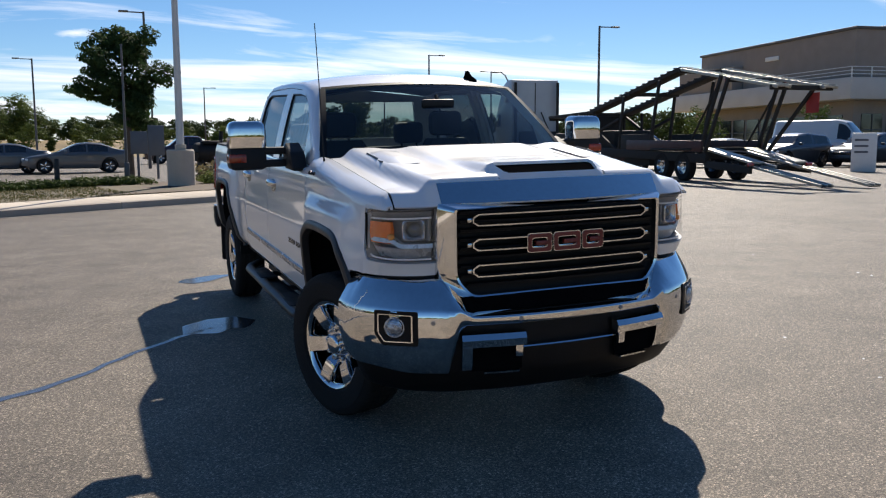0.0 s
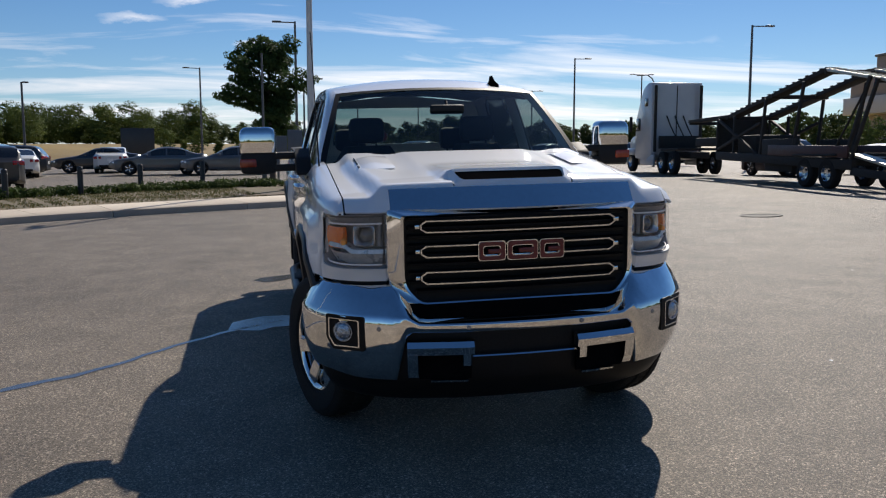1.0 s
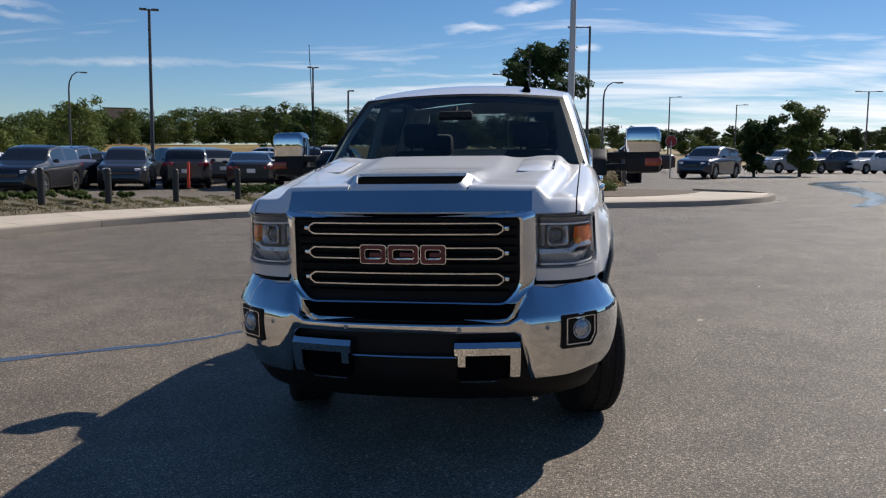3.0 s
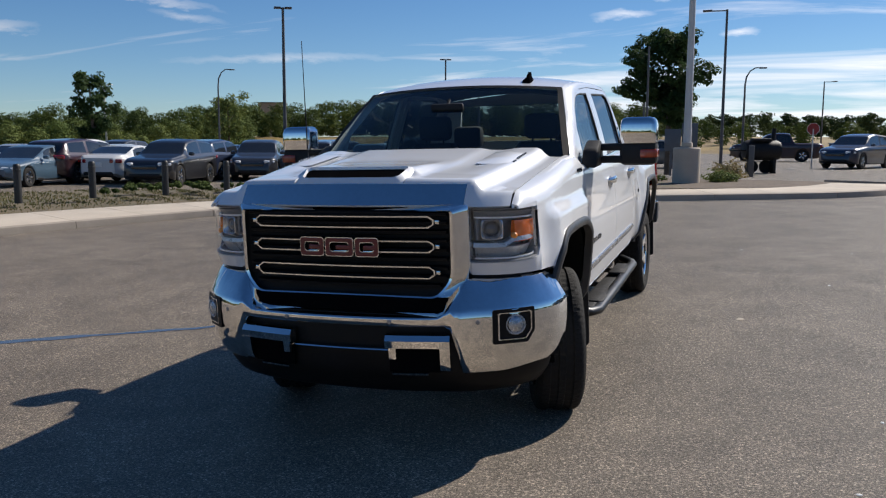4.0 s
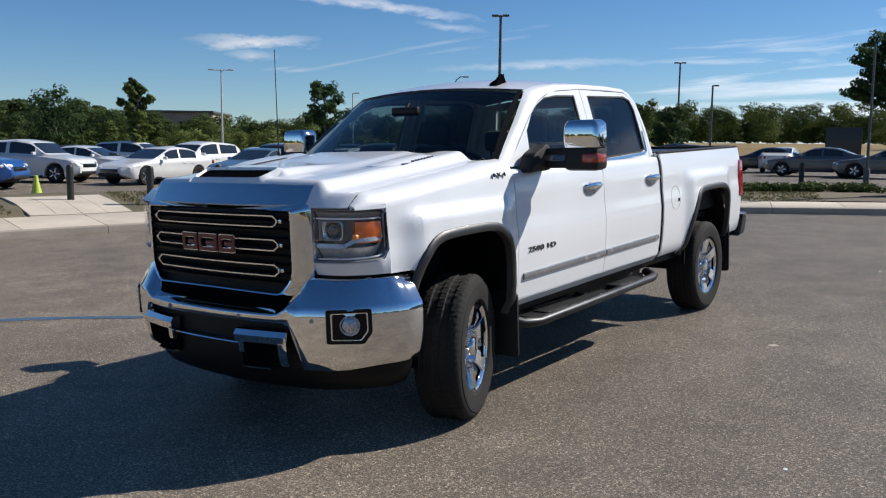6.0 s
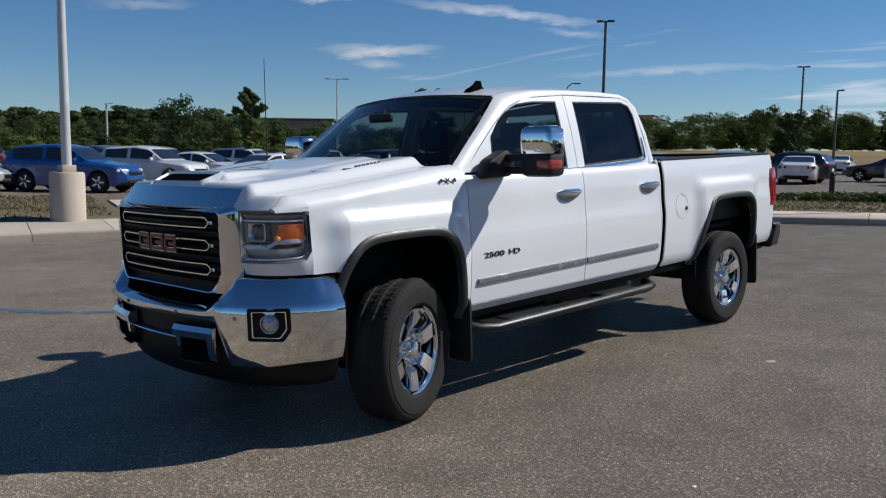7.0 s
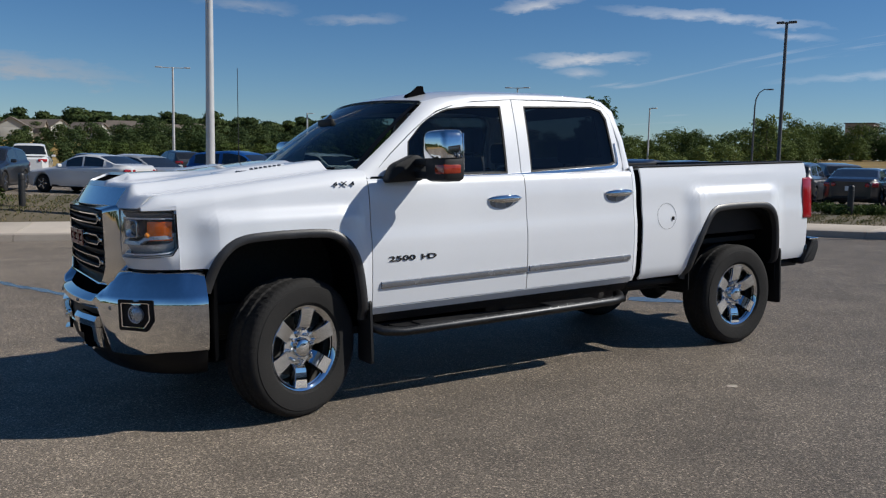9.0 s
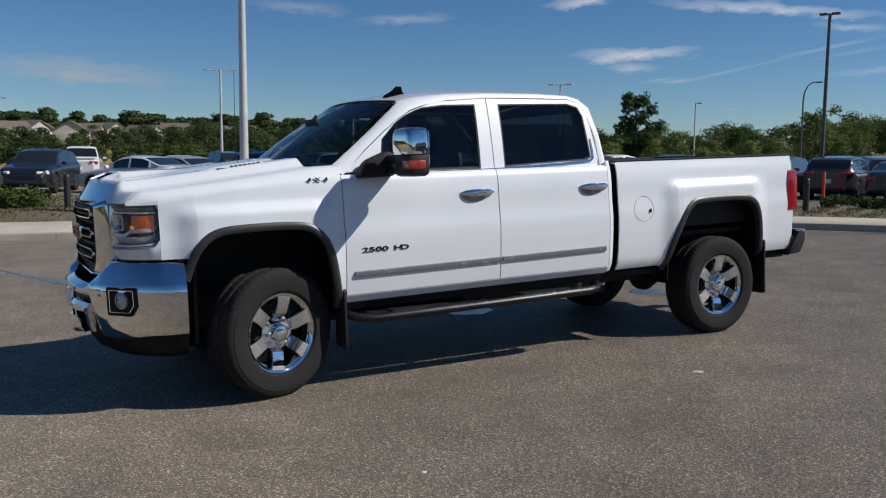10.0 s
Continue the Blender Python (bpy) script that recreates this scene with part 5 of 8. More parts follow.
for s in (1, -1):
    front_outer = many([(1.705, 1.393), (0.547, 1.410), (0.712, 1.548), (0.872, 1.672), (0.998, 1.757), (1.112, 1.820), (1.300, 1.882), (1.735, 1.910)], [8, 8, 6, 4, 4, 4, 6, 8])
    front_inner = many([(1.597, 1.402), (0.800, 1.404), (0.846, 1.624), (0.976, 1.746), (1.075, 1.803), (1.194, 1.843), (1.365, 1.862), (1.636, 1.867)], [8, 8, 6, 4, 4, 4, 6, 8])
    door_frame(front_outer, front_inner, s, "front_door_frame", SIDEGLASS, "lightly tinted side window")
    rear_outer = many([(2.650, 1.393), (1.714, 1.393), (1.743, 1.910), (2.480, 1.903), (2.572, 1.873), (2.630, 1.800), (2.664, 1.450)], [8, 8, 8, 3, 3, 6, 2])
    rear_inner = many([(2.545, 1.436), (1.797, 1.407), (1.832, 1.868), (2.465, 1.875), (2.559, 1.848), (2.592, 1.780), (2.598, 1.452)], [8, 8, 8, 3, 3, 6, 2])
    door_frame(rear_outer, rear_inner, s, "rear_door_frame", DARKGLASS, "dark privacy window")
    # bright strip under the windows, turning up behind the rear one
    loops = []
    run = [(0.60, 1.391), (1.0, 1.391), (1.4, 1.391), (1.7, 1.393), (2.0, 1.403), (2.3, 1.414), (2.5, 1.424), (2.585, 1.432), (2.612, 1.448), (2.618, 1.50), (2.615, 1.60)]
    for k, (y, z) in enumerate(run):
        a, b = run[max(k - 1, 0)], run[min(k + 1, len(run) - 1)]
        d = Vector((b[0] - a[0], b[1] - a[1])).normalized()
        n, w = Vector((-d.y, d.x)), (0.012 if k < 8 else 0.012 * (11 - k) / 4)
        loops.append([(s * (green_x(z + n.y * o) + h), y + n.x * o, z + n.y * o) for o, h in ((-w, -0.004), (-w * 0.7, 0.009), (w * 0.7, 0.009), (w, -0.004))])
    tp("window_sill_strip", rings(bmesh.new(), loops), CHROME, "bright strip below the side windows")
    # body frame round the doors: A-pillar, roof rail and C-pillar in one pressing
    seam = [(0.535, 1.395), (0.705, 1.552), (0.866, 1.677), (0.992, 1.763), (1.106, 1.827), (1.220, 1.862), (1.400, 1.894), (1.750, 1.914), (2.200, 1.914), (2.480, 1.908), (2.572, 1.878), (2.629, 1.803), (2.669, 1.60), (2.672, 1.395)]
    edge3 = [(0.872, 0.432, 1.435), (0.818, 0.612, 1.560), (0.770, 0.800, 1.700), (0.728, 0.945, 1.812), (0.698, 1.050, 1.893), (0.692, 1.180, 1.922), (0.692, 1.400, 1.945), (0.692, 1.750, 1.954), (0.692, 2.200, 1.952), (0.692, 2.480, 1.938), (0.692, 2.600, 1.917), (0.715, 2.695, 1.850), (0.800, 2.725, 1.640), (0.880, 2.738, 1.400)]
    loops = []
    for k, ((yo, zo), (xi, yi, zi)) in enumerate(zip(seam, edge3)):
        xo = green_x(zo) + 0.001
        bulge = 0.014 if k > 3 else 0.010
        mids = [(lerp(xo, xi, t) + bulge * math.sin(math.pi * t) * 0.7, lerp(yo, yi, t) - (0.006 if k < 4 else 0.0) * math.sin(math.pi * t) + (0.012 if k > 10 else 0) * math.sin(math.pi * t), lerp(zo, zi, t) + bulge * math.sin(math.pi * t) * 0.8) for t in (0.0, 0.2, 0.4, 0.6, 0.8, 1.0)]
        loops.append([(s * x, y, z) for x, y, z in mids] + [(s * (xi - 0.03), yi + 0.03, zi - 0.03), (s * (xo - 0.045), yo, zo - 0.005)])
    tp("cab_side_frame", rings(bmesh.new(), loops), WHITE, "white pillars and roof rail round the doors", sharp=60)


def screen(u, v, d=0.0):
    x = lerp(0.878, 0.70, v) * u
    return (x, lerp(0.12, 0.925, v) + lerp(0.31, 0.105, v) * u * u - 0.02 * math.sin(math.pi * v) - d, lerp(1.40, 1.925, v) - 0.032 * v * u * u + 0.015 * math.sin(math.pi * v) + d * 0.9)


SU, SV = np.linspace(-1, 1, 17), np.linspace(0, 1, 9)
ws = tp("windscreen", face_towards(sheet(screen, SU, SV), (0, -1, 1)), SCREENGLASS, "raked windscreen")
ws.visible_shadow = False
band = bmesh.new()
eo = [(u, 0.0) for u in SU] + [(1, v) for v in SV[1:-1]] + [(u, 1.0) for u in SU[::-1]] + [(-1, v) for v in SV[::-1][1:-1]]
rings(band, [[screen(u, v, 0.003) for u, v in eo], [screen(u * 0.955, lerp(v, 0.5, 0.10 if v < 0.5 else 0.06), 0.003) for u, v in eo]], True, False)
tp("windscreen_border", band, GRILLEBLACK, parent=ws)
tp("cowl", sheet(lambda u, v: (0.86 * u, lerp(0.10, 0.22, v) + 0.28 * u * u, lerp(1.435, 1.425, v)), np.linspace(-1, 1, 11), np.linspace(0, 1, 3), 0.02), BLACK)
for x0, x1 in ((-0.62, 0.02), (0.10, 0.70)):
    w = [screen(lerp(x0, x1, t) / 0.83, 0.045 + 0.05 * t, 0.016) for t in np.linspace(0, 1, 7)]
    tp("wiper", tube(w, 0.008, 6), BLACK)
# rear wall of the cab with its window
RW_O = many([(0.86, 1.40), (-0.86, 1.40), (-0.68, 1.86), (0.0, 1.925), (0.68, 1.86)], [8, 5, 4, 4, 5])
RW_I = many([(0.60, 1.50), (-0.60, 1.50), (-0.56, 1.815), (0.0, 1.815), (0.56, 1.815)], [8, 5, 4, 4, 5])


def rw(x, z, d):
    return (x, 2.715 - 0.05 * smooth(1.5, 1.95, z) + d, z)


bk = bmesh.new()
rings(bk, [[rw(x, z, -0.03) for x, z in RW_O], [rw(x, z, 0.015) for x, z in RW_O], [rw(x, z, 0.01) for x, z in RW_I], [rw(x, z, -0.03) for x, z in RW_I]], True, False)
back_wall = tp("cab_rear_wall", bk, WHITE)
tp("cab_lower_wall", box((0, 2.715, 1.0), (1.76, 0.04, 0.82), 0.01), WHITE)
pane = bmesh.new()
pane.faces.new([pane.verts.new(rw(x, z, -0.01)) for x, z in ((0.605, 1.495), (-0.605, 1.495), (-0.565, 1.82), (0.565, 1.82))])
rp = tp("rear_window", face_towards(pane, (0, 1, 0)), SIDEGLASS, "tinted rear window", parent=back_wall, flat=True)
rp.visible_shadow = False
# shark fin on the roof
fin = bmesh.new()
rings(fin, [[(0.44 + dx * 0.5, 1.06 + 0.16 * ty + 0.0, roof_z(0.44, 1.1) + h) for dx, ty in ((-w, a), (w, a), (w, b), (-w, b))] for h, w, a, b in ((-0.01, 0.06, 0.0, 1.0), (0.012, 0.05, 0.08, 0.98), (0.035, 0.024, 0.35, 0.9), (0.074, 0.010, 0.62, 0.88))])
tp("shark_fin", fin, MATTBLACK, "black shark-fin aerial")

# ---- interior ----
tp("headliner", sheet(lambda u, v: (u, v, roof_z(u, v) - 0.05), np.linspace(-0.66, 0.66, 7), np.linspace(1.05, 2.62, 7), 0.01), DASH)
tp("dashboard", sheet(lambda u, v: (0.86 * u, lerp(0.30, 0.80, v) - 0.06 * (1 - u * u) + 0.1, 1.34 + 0.07 * math.sin(math.pi * min(1, v * 0.9)) - 0.30 * smooth(0.75, 1, v) + 0.03 * smooth(0.25, 0.4, u) * (1 - smooth(0.6, 0.75, u))), np.linspace(-1, 1, 21), np.linspace(0, 1, 11), 0.02), DASH)
wheel_bm = bmesh.new()
wm = Matrix.Translation((0.40, 0.86, 1.32)) @ Matrix.Rotation(radians(28), 4, "X") @ Matrix.Rotation(radians(90), 4, "Z")
circ = [(0.0, 0.185 * math.cos(a), 0.185 * math.sin(a)) for a in np.linspace(0, 2 * math.pi, 29)]
tube([wm @ Vector(c) for c in circ], 0.016, 8, wheel_bm, False)
for a in (0.2, math.pi - 0.2, 1.5 * math.pi):
    tube([wm @ Vector((-0.03, 0, 0)), wm @ Vector((0, 0.18 * math.cos(a), 0.18 * math.sin(a)))], 0.018, 6, wheel_bm)
tp("steering_wheel", wheel_bm, BLACK)
tp("cabin_floor", box((0, 1.6, 0.62), (1.74, 2.2, 0.05)), CHASSIS)
for s in (1, -1):
    tp("door_lining", sheet(lambda u, v: (s * (side_x(u, v) - 0.06), u, v), np.linspace(0.5, 2.68, 7), np.linspace(0.62, 1.42, 5), 0.02), DASH)


def seat(x, y, w, tall, head):
    bm = bmesh.new()
    lo = []
    for t in np.linspace(0, 1, 7):
        z = lerp(0.95, tall, t)
        yy = y + 0.20 * t
        ww = w * lerp(1.0, 0.86, t) * (1 - 0.25 * smooth(0.85, 1, t))
        lo.append([(x + ww / 2 * a, yy + b * lerp(0.09, 0.06, t), z) for a, b in ((-1, 0.2), (-0.8, -0.9), (-0.3, -0.6), (0.3, -0.6), (0.8, -0.9), (1, 0.2), (0.8, 1), (-0.8, 1))])
    rings(bm, lo)
    box((x, y - 0.22, 0.93), (w * 0.95, 0.52, 0.16), 0.05, bm=bm)
    b = tp("seat", bm, SEATCLOTH, "dark upholstered seat")
    for hx in head:
        hb = box((hx, y + 0.23, tall + 0.115), (0.27, 0.11, 0.19), 0.045)
        for q in (-0.07, 0.07):
            tube([(hx + q, y + 0.21, tall - 0.02), (hx + q, y + 0.22, tall + 0.06)], 0.008, 6, hb)
        tp("headrest", hb, SEATCLOTH, parent=b)


seat(0.43, 1.36, 0.54, 1.52, (0.43,))
seat(-0.43, 1.36, 0.54, 1.52, (-0.43,))
tp("centre_console", box((0, 1.25, 1.0), (0.26, 0.7, 0.24), 0.04), DASH)
seat(0.0, 2.30, 1.45, 1.43, (-0.46, 0.46))
mb = box((0.0, 0.66, 1.775), (0.23, 0.035, 0.062), 0.015)
tube([(0, 0.655, 1.78), (0, 0.70, 1.83)], 0.012, 8, mb)
tp("inner_mirror", mb, BLACK)
tp("windscreen_tag", box((0, 0, 0), (0.075, 0.003, 0.05), 0, Matrix.Translation(Vector(screen(0.58, 0.10)) + Vector((0, 0.02, -0.004))) @ Matrix.Rotation(radians(-58), 4, "X")), LABELWHITE, "small white paper tag behind the windscreen")
tp("sun_visor_tag", box((0.52, 0.70, 1.44), (0.13, 0.10, 0.008), 0.003), LABELWHITE, "pale papers on the dashboard")

# ---- mirrors ----
for s in (1, -1):
    def hbx(c, sz, bv, bm=None):
        return box((s * c[0], c[1], c[2]), sz, bv, bm=bm)
    mm = tp("door_mirror", hbx((1.235, 0.87, 1.448), (0.235, 0.15, 0.145), 0.028), BLACK, "large black towing mirror with chrome cap")
    cap = bmesh.new()
    loops = []
    for t, k in ((0.0, 1.0), (0.35, 1.02), (0.7, 1.0), (0.88, 0.93), (0.97, 0.80), (1.0, 0.62)):
        z = 1.515 + 0.165 * t
        pl = round_corners([(-0.117 * k, -0.075 * k - 0.005), (0.117 * k, -0.075 * k), (0.117 * k, 0.075), (-0.117 * k, 0.075)], 0.035, 4)
        loops.append([(s * (1.235 + a), 0.865 + b, z) for a, b in pl])
    rings(cap, loops)
    tp("mirror_cap", cap, CHROME, "chrome cap", parent=mm)
    tp("mirror_foot", hbx((1.235, 0.875, 1.383), (0.18, 0.11, 0.02), 0.008), TRIM, parent=mm)
    tp("side_marker", hbx((1.302, 0.85, 1.448), (0.11, 0.125, 0.058), 0.012), DIMAMBER, "amber marker lamp", parent=mm)
    tp("mirror_glass", box((s * 1.235, 0.945, 1.55), (0.20, 0.008, 0.22), 0.003), CHROME, parent=mm)
    arm = bmesh.new()
    hbx((1.04, 0.84, 1.492), (0.22, 0.085, 0.046), 0.014, arm)
    hbx((1.04, 0.84, 1.412), (0.22, 0.085, 0.046), 0.014, arm)
    tp("mirror_arm", arm, BLACK, parent=mm)
    tp("mirror_base", prism(round_corners([(0.60, 1.37), (0.86, 1.375), (0.90, 1.49), (0.82, 1.545), (0.66, 1.48)], 0.03), lambda a, b, d: (s * (0.955 + d), a, b), -0.05, 0.045, 0.012), BLACK, parent=mm)

# ---- lettering, fuel door, small badges ----
for s in (1, -1):
    turn = Matrix(((0, 0, s, 0), (s, 0, 0, 0), (0, 1, 0, 0), (0, 0, 0, 1)))
    put = lambda y, z, d=0.004: RAKE @ Matrix.Translation((s * (side_x(y, z) + d), y, z)) @ turn
    lettering("2500 HD", 0.044, 0.0480, 0.781, 0.896, lambda y, z: put(y, z, 0.001), s, Matrix.Identity(4), "door_badge", 2.15)
    lettering("4X4", 0.034, 0.056, 0.335, 1.372, lambda y, z: put(y, z, 0.010), s, Matrix.Rotation(radians(-16), 4, "X"), "fender_badge")
loops = [[(side_x(3.06, 1.035 + 0.085 * math.sin(a)) + d, 3.06 + r * math.cos(a), 1.035 + r * math.sin(a)) for a in np.linspace(0, 2 * math.pi, 33)[:-1]] for r, d in ((0.1005, 0.000), (0.1005, 0.0012), (0.0990, 0.0012), (0.0990, 0.000))]
tp("fuel_door", rings(bmesh.new(), loops, True, False), MOULD, "round fuel filler door")
tp("fuel_lock", box((side_x(3.125, 1.02) + 0.004, 3.125, 1.017), (0.012, 0.018, 0.028), 0.004), BLACK)

# ---- load bed ----
tp("bed_floor", box((0, 3.78, 0.88), (1.62, 2.02, 0.03)), BLACK, "black bed liner")
tp("bed_front", box((0, 2.79, 1.13), (1.72, 0.04, 0.54), 0.008), BLACK)
for s in (1, -1):
    tp("bed_liner_side", box((s * 0.835, 3.78, 1.13), (0.03, 2.0, 0.56), 0.008), BLACK)
    tp("bed_rail_cap", prism(round_corners([(0.80, 1.395), (0.915, 1.415), (0.915, 1.426), (0.80, 1.430)], 0.006, 2), lambda a, b, d: (s * a, d, b), 2.79, 4.79), BLACK, "black plastic rail cap")
    lam = prism(round_corners([(0.82, 0.93), (0.970, 0.93), (0.958, 1.20), (0.946, 1.285), (0.82, 1.285)], 0.016), lambda a, b, d: (s * a, d - 0.03 * max(0.0, (a - 0.9) / 0.07), b), 4.760, 4.882, 0.010)
    tl = tp("tail_lamp", lam, REDLENS, "red tail lamp")
    tp("reverse_lamp", box((s * 0.885, 4.890, 1.08), (0.08, 0.012, 0.09), 0.004), LAMPGREY, parent=tl)
tg = tp("tailgate", box((0, 4.815, 1.12), (1.62, 0.06, 0.58), 0.015), WHITE)
tp("tailgate_cap", box((0, 4.812, 1.418), (1.64, 0.075, 0.025), 0.008), BLACK, parent=tg)
tp("tailgate_handle", box((0, 4.85, 1.27), (0.26, 0.03, 0.09), 0.01), BLACK, parent=tg)
rbp = tp("rear_bumper", prism(round_corners([(-0.96, 4.78), (-0.94, 4.90), (-0.75, 4.97), (0.75, 4.97), (0.94, 4.90), (0.96, 4.78)], 0.05), lambda a, b, d: (a, b, d), 0.56, 0.70, 0.02), GLOSSBLACK, "dark rear step bumper")
for s in (1, -1):
    tp("bumper_cap", prism(round_corners([(4.74, 0.53), (4.90, 0.54), (4.965, 0.66), (4.95, 0.735), (4.87, 0.735)], 0.02), lambda a, b, d: (s * d, a, b), 0.80, 0.972, 0.015), BLACK, parent=rbp)
    tp("bumper_step_plate", box((s * 0.89, 4.905, 0.742), (0.16, 0.10, 0.016), 0.004), BRIGHT, parent=rbp)
tp("hitch", box((0, 4.95, 0.47), (0.12, 0.30, 0.10), 0.01), CHASSIS)

# ---- wheels ----
def tyre():
    n = 216
    prof = [(0.252, 0.095), (0.263, 0.115), (0.271, 0.122), (0.274, 0.126), (0.30, 0.131), (0.345, 0.136), (0.368, 0.134), (0.371, 0.130), (0.385, 0.127), (0.400, 0.117), (0.410, 0.104), (0.4135, 0.088), (0.4145, 0.066), (0.4145, 0.060), (0.415, 0.022), (0.415, 0.016)]
    prof = prof + [(r, -h) for r, h in prof[::-1]]
    bm = bmesh.new()
    loops = []
    for k in range(n):
        a = 2 * math.pi * k / n
        loop = []
        for i, (r, h) in enumerate(prof):
            ah = abs(h)
            if ah in (0.060, 0.022):
                r -= 0.009
            if 0.095 < ah < 0.128 and (k + (i > 15)) % 3 == 0:
                r -= 0.0035
            elif ah <= 0.095 and (k + int(ah * 80) + 2 * (h > 0)) % 4 == 0:
                r -= 0.006
            loop.append((h, r * math.cos(a), r * math.sin(a)))
        loops.append(loop)
    loops.append(loops[0])
    rings(bm, loops, False, False)
    return bm


def rim_parts(w):
    """Six flat chrome spokes, a barrel with a bright lip, and a hub with lug nuts."""
    part("barrel", lathe([(0.232, 0.098), (0.240, 0.108), (0.255, 0.114), (0.259, 0.108), (0.257, 0.095), (0.232, 0.080), (0.225, 0.02), (0.22, -0.10), (0.25, -0.11)], 48), CHROME, w, "bright wheel rim")
    part("brake_disc", lathe([(0.0005, -0.01), (0.175, -0.01), (0.18, -0.03), (0.0005, -0.03)], 32), CHASSIS, w)
    for k in range(6):
        a = 2 * math.pi * (k + 0.25) / 6
        loops = []
        for r, half, h in ((0.050, 0.034, 0.040), (0.094, 0.038, 0.050), (0.110, 0.043, 0.074), (0.122, 0.045, 0.088), (0.152, 0.046, 0.096), (0.205, 0.048, 0.106), (0.237, 0.052, 0.109), (0.250, 0.056, 0.102)):
            loops.append([(h + d, r, wd * half) for wd, d in ((-1.06, -0.050), (-1.0, -0.008), (-0.90, 0.0), (0.90, 0.0), (1.0, -0.008), (1.06, -0.050))])
        bm = rings(bmesh.new(), loops)
        move(bm, Matrix.Rotation(a, 4, "X"))
        part("spoke", bm, CHROME, w, sharp=30)
    part("hub_cap", lathe([(0.0005, 0.110), (0.042, 0.109), (0.052, 0.104), (0.057, 0.094), (0.060, 0.062), (0.112, 0.056), (0.117, 0.044), (0.117, 0.01)], 32), CHROME, w, "chrome hub cap")
    for k in range(8):
        a = 2 * math.pi * k / 8
        part("lug_nut", lathe([(0.0005, 0.082), (0.008, 0.081), (0.0115, 0.072), (0.0125, 0.040)], 8, Matrix.Translation((0.010, 0.086 * math.cos(a), 0.086 * math.sin(a)))), BRIGHT, w)


first = None
for x, y, steer in ((0.850, 0.0, 19), (-0.850, 0.0, 19), (0.815, 3.920, 0), (-0.815, 3.920, 0)):
    side = 0 if x > 0 else 180
    m = pose(x, y, 0.412, 0, 0, steer + side) @ pose(0, 0, 0, 17 * y + 8 * x, 0, 0)
    if first is None:
        first = part("wheel", tyre(), RUBBER, truck, "chrome six-spoke wheel with an all-terrain tyre", sharp=28)
        rim_parts(first)
        first.matrix_basis = m
    else:
        copy_thing(first, m)

# ---- underbody ----
for s in (1, -1):
    tp("bumper_backing", box((s * 0.57, -0.70, 0.70), (0.40, 0.24, 0.34), 0.02), CHASSIS, level=True)
    tp("splash_guard", sheet(lambda u, v: (s * u, -0.50 - 0.03 * (1.0 - u), v), np.linspace(0.60, 0.96, 6), np.linspace(0.40, 0.90, 5), 0.02), MATTBLACK, "black splash guard ahead of the wheel", level=True)
for s in (1, -1):
    for ya, yb in ((-0.50, 0.46), (3.30, 4.42)):
        tp("inner_fender", box((s * 0.40, (ya + yb) / 2, 0.86), (0.03, yb - ya, 0.56)), GRILLEBLACK, level=True)
# added plate, no seen part: keeps skylight off the ground below the cab
tp("underbody_light_block", box((0, 1.6, 0.45), (1.56, 2.4, 0.05), 0.01), GRILLEBLACK, level=True)
# two more added plates: they stop sun patches on the asphalt under the bed
tp("rear_light_block", box((0, 3.03, 0.575), (1.72, 0.70, 0.05), 0.01), GRILLEBLACK, level=True)
tp("rear_light_block", box((0, 4.62, 0.62), (1.72, 0.34, 0.05), 0.01), GRILLEBLACK, level=True)
tp("engine_block", box((0, -0.05, 0.80), (0.84, 1.3, 0.80), 0.03), CHASSIS, level=True)
tp("firewall", box((0, 0.56, 0.95), (1.80, 0.04, 0.78)), CHASSIS, level=True)
mast = tube([(-0.87, 0.30, 1.41), (-0.875, 0.305, 1.46), (-0.885, 0.32, 1.90), (-0.895, 0.335, 2.24)], [0.012, 0.005, 0.003, 0.0025], 6)
tp("mast_aerial", mast, BLACK, "thin black mast aerial")
for s in (1, -1):
    tp("frame_rail", box((s * 0.42, 2.0, 0.52), (0.09, 5.6, 0.15), 0.01), CHASSIS, level=True)
tp("front_axle", tube([(-0.72, 0, 0.41), (0.72, 0, 0.41)], 0.05, 10), CHASSIS, level=True)
ax = tube([(-0.72, 3.904, 0.41), (0.72, 3.904, 0.41)], 0.055, 10)
lathe([(0.0005, -0.13), (0.10, -0.11), (0.15, -0.03), (0.15, 0.03), (0.10, 0.11), (0.0005, 0.13)], 16, Matrix.Translation((0, 3.9, 0.41)), ax)
tp("rear_axle", ax, CHASSIS, level=True)
tp("engine_bay_floor", box((0, -0.1, 0.62), (1.1, 1.5, 0.05)), CHASSIS, level=True)
tp("radiator_block", box((0, -0.72, 0.85), (1.2, 0.30, 0.6)), CHASSIS, level=True)
tp("fuel_tank", box((0.62, 2.1, 0.56), (0.34, 1.3, 0.22), 0.05), CHASSIS, level=True)
tp("exhaust_pipe", tube([(-0.55, 0.8, 0.45), (-0.55, 2.9, 0.45), (-0.62, 3.4, 0.62), (-0.62, 4.3, 0.62), (-0.80, 4.62, 0.50)], 0.045, 10), CHASSIS, level=True)
tp("bed_underside", box((0, 3.8, 0.78), (1.5, 1.9, 0.04)), CHASSIS)

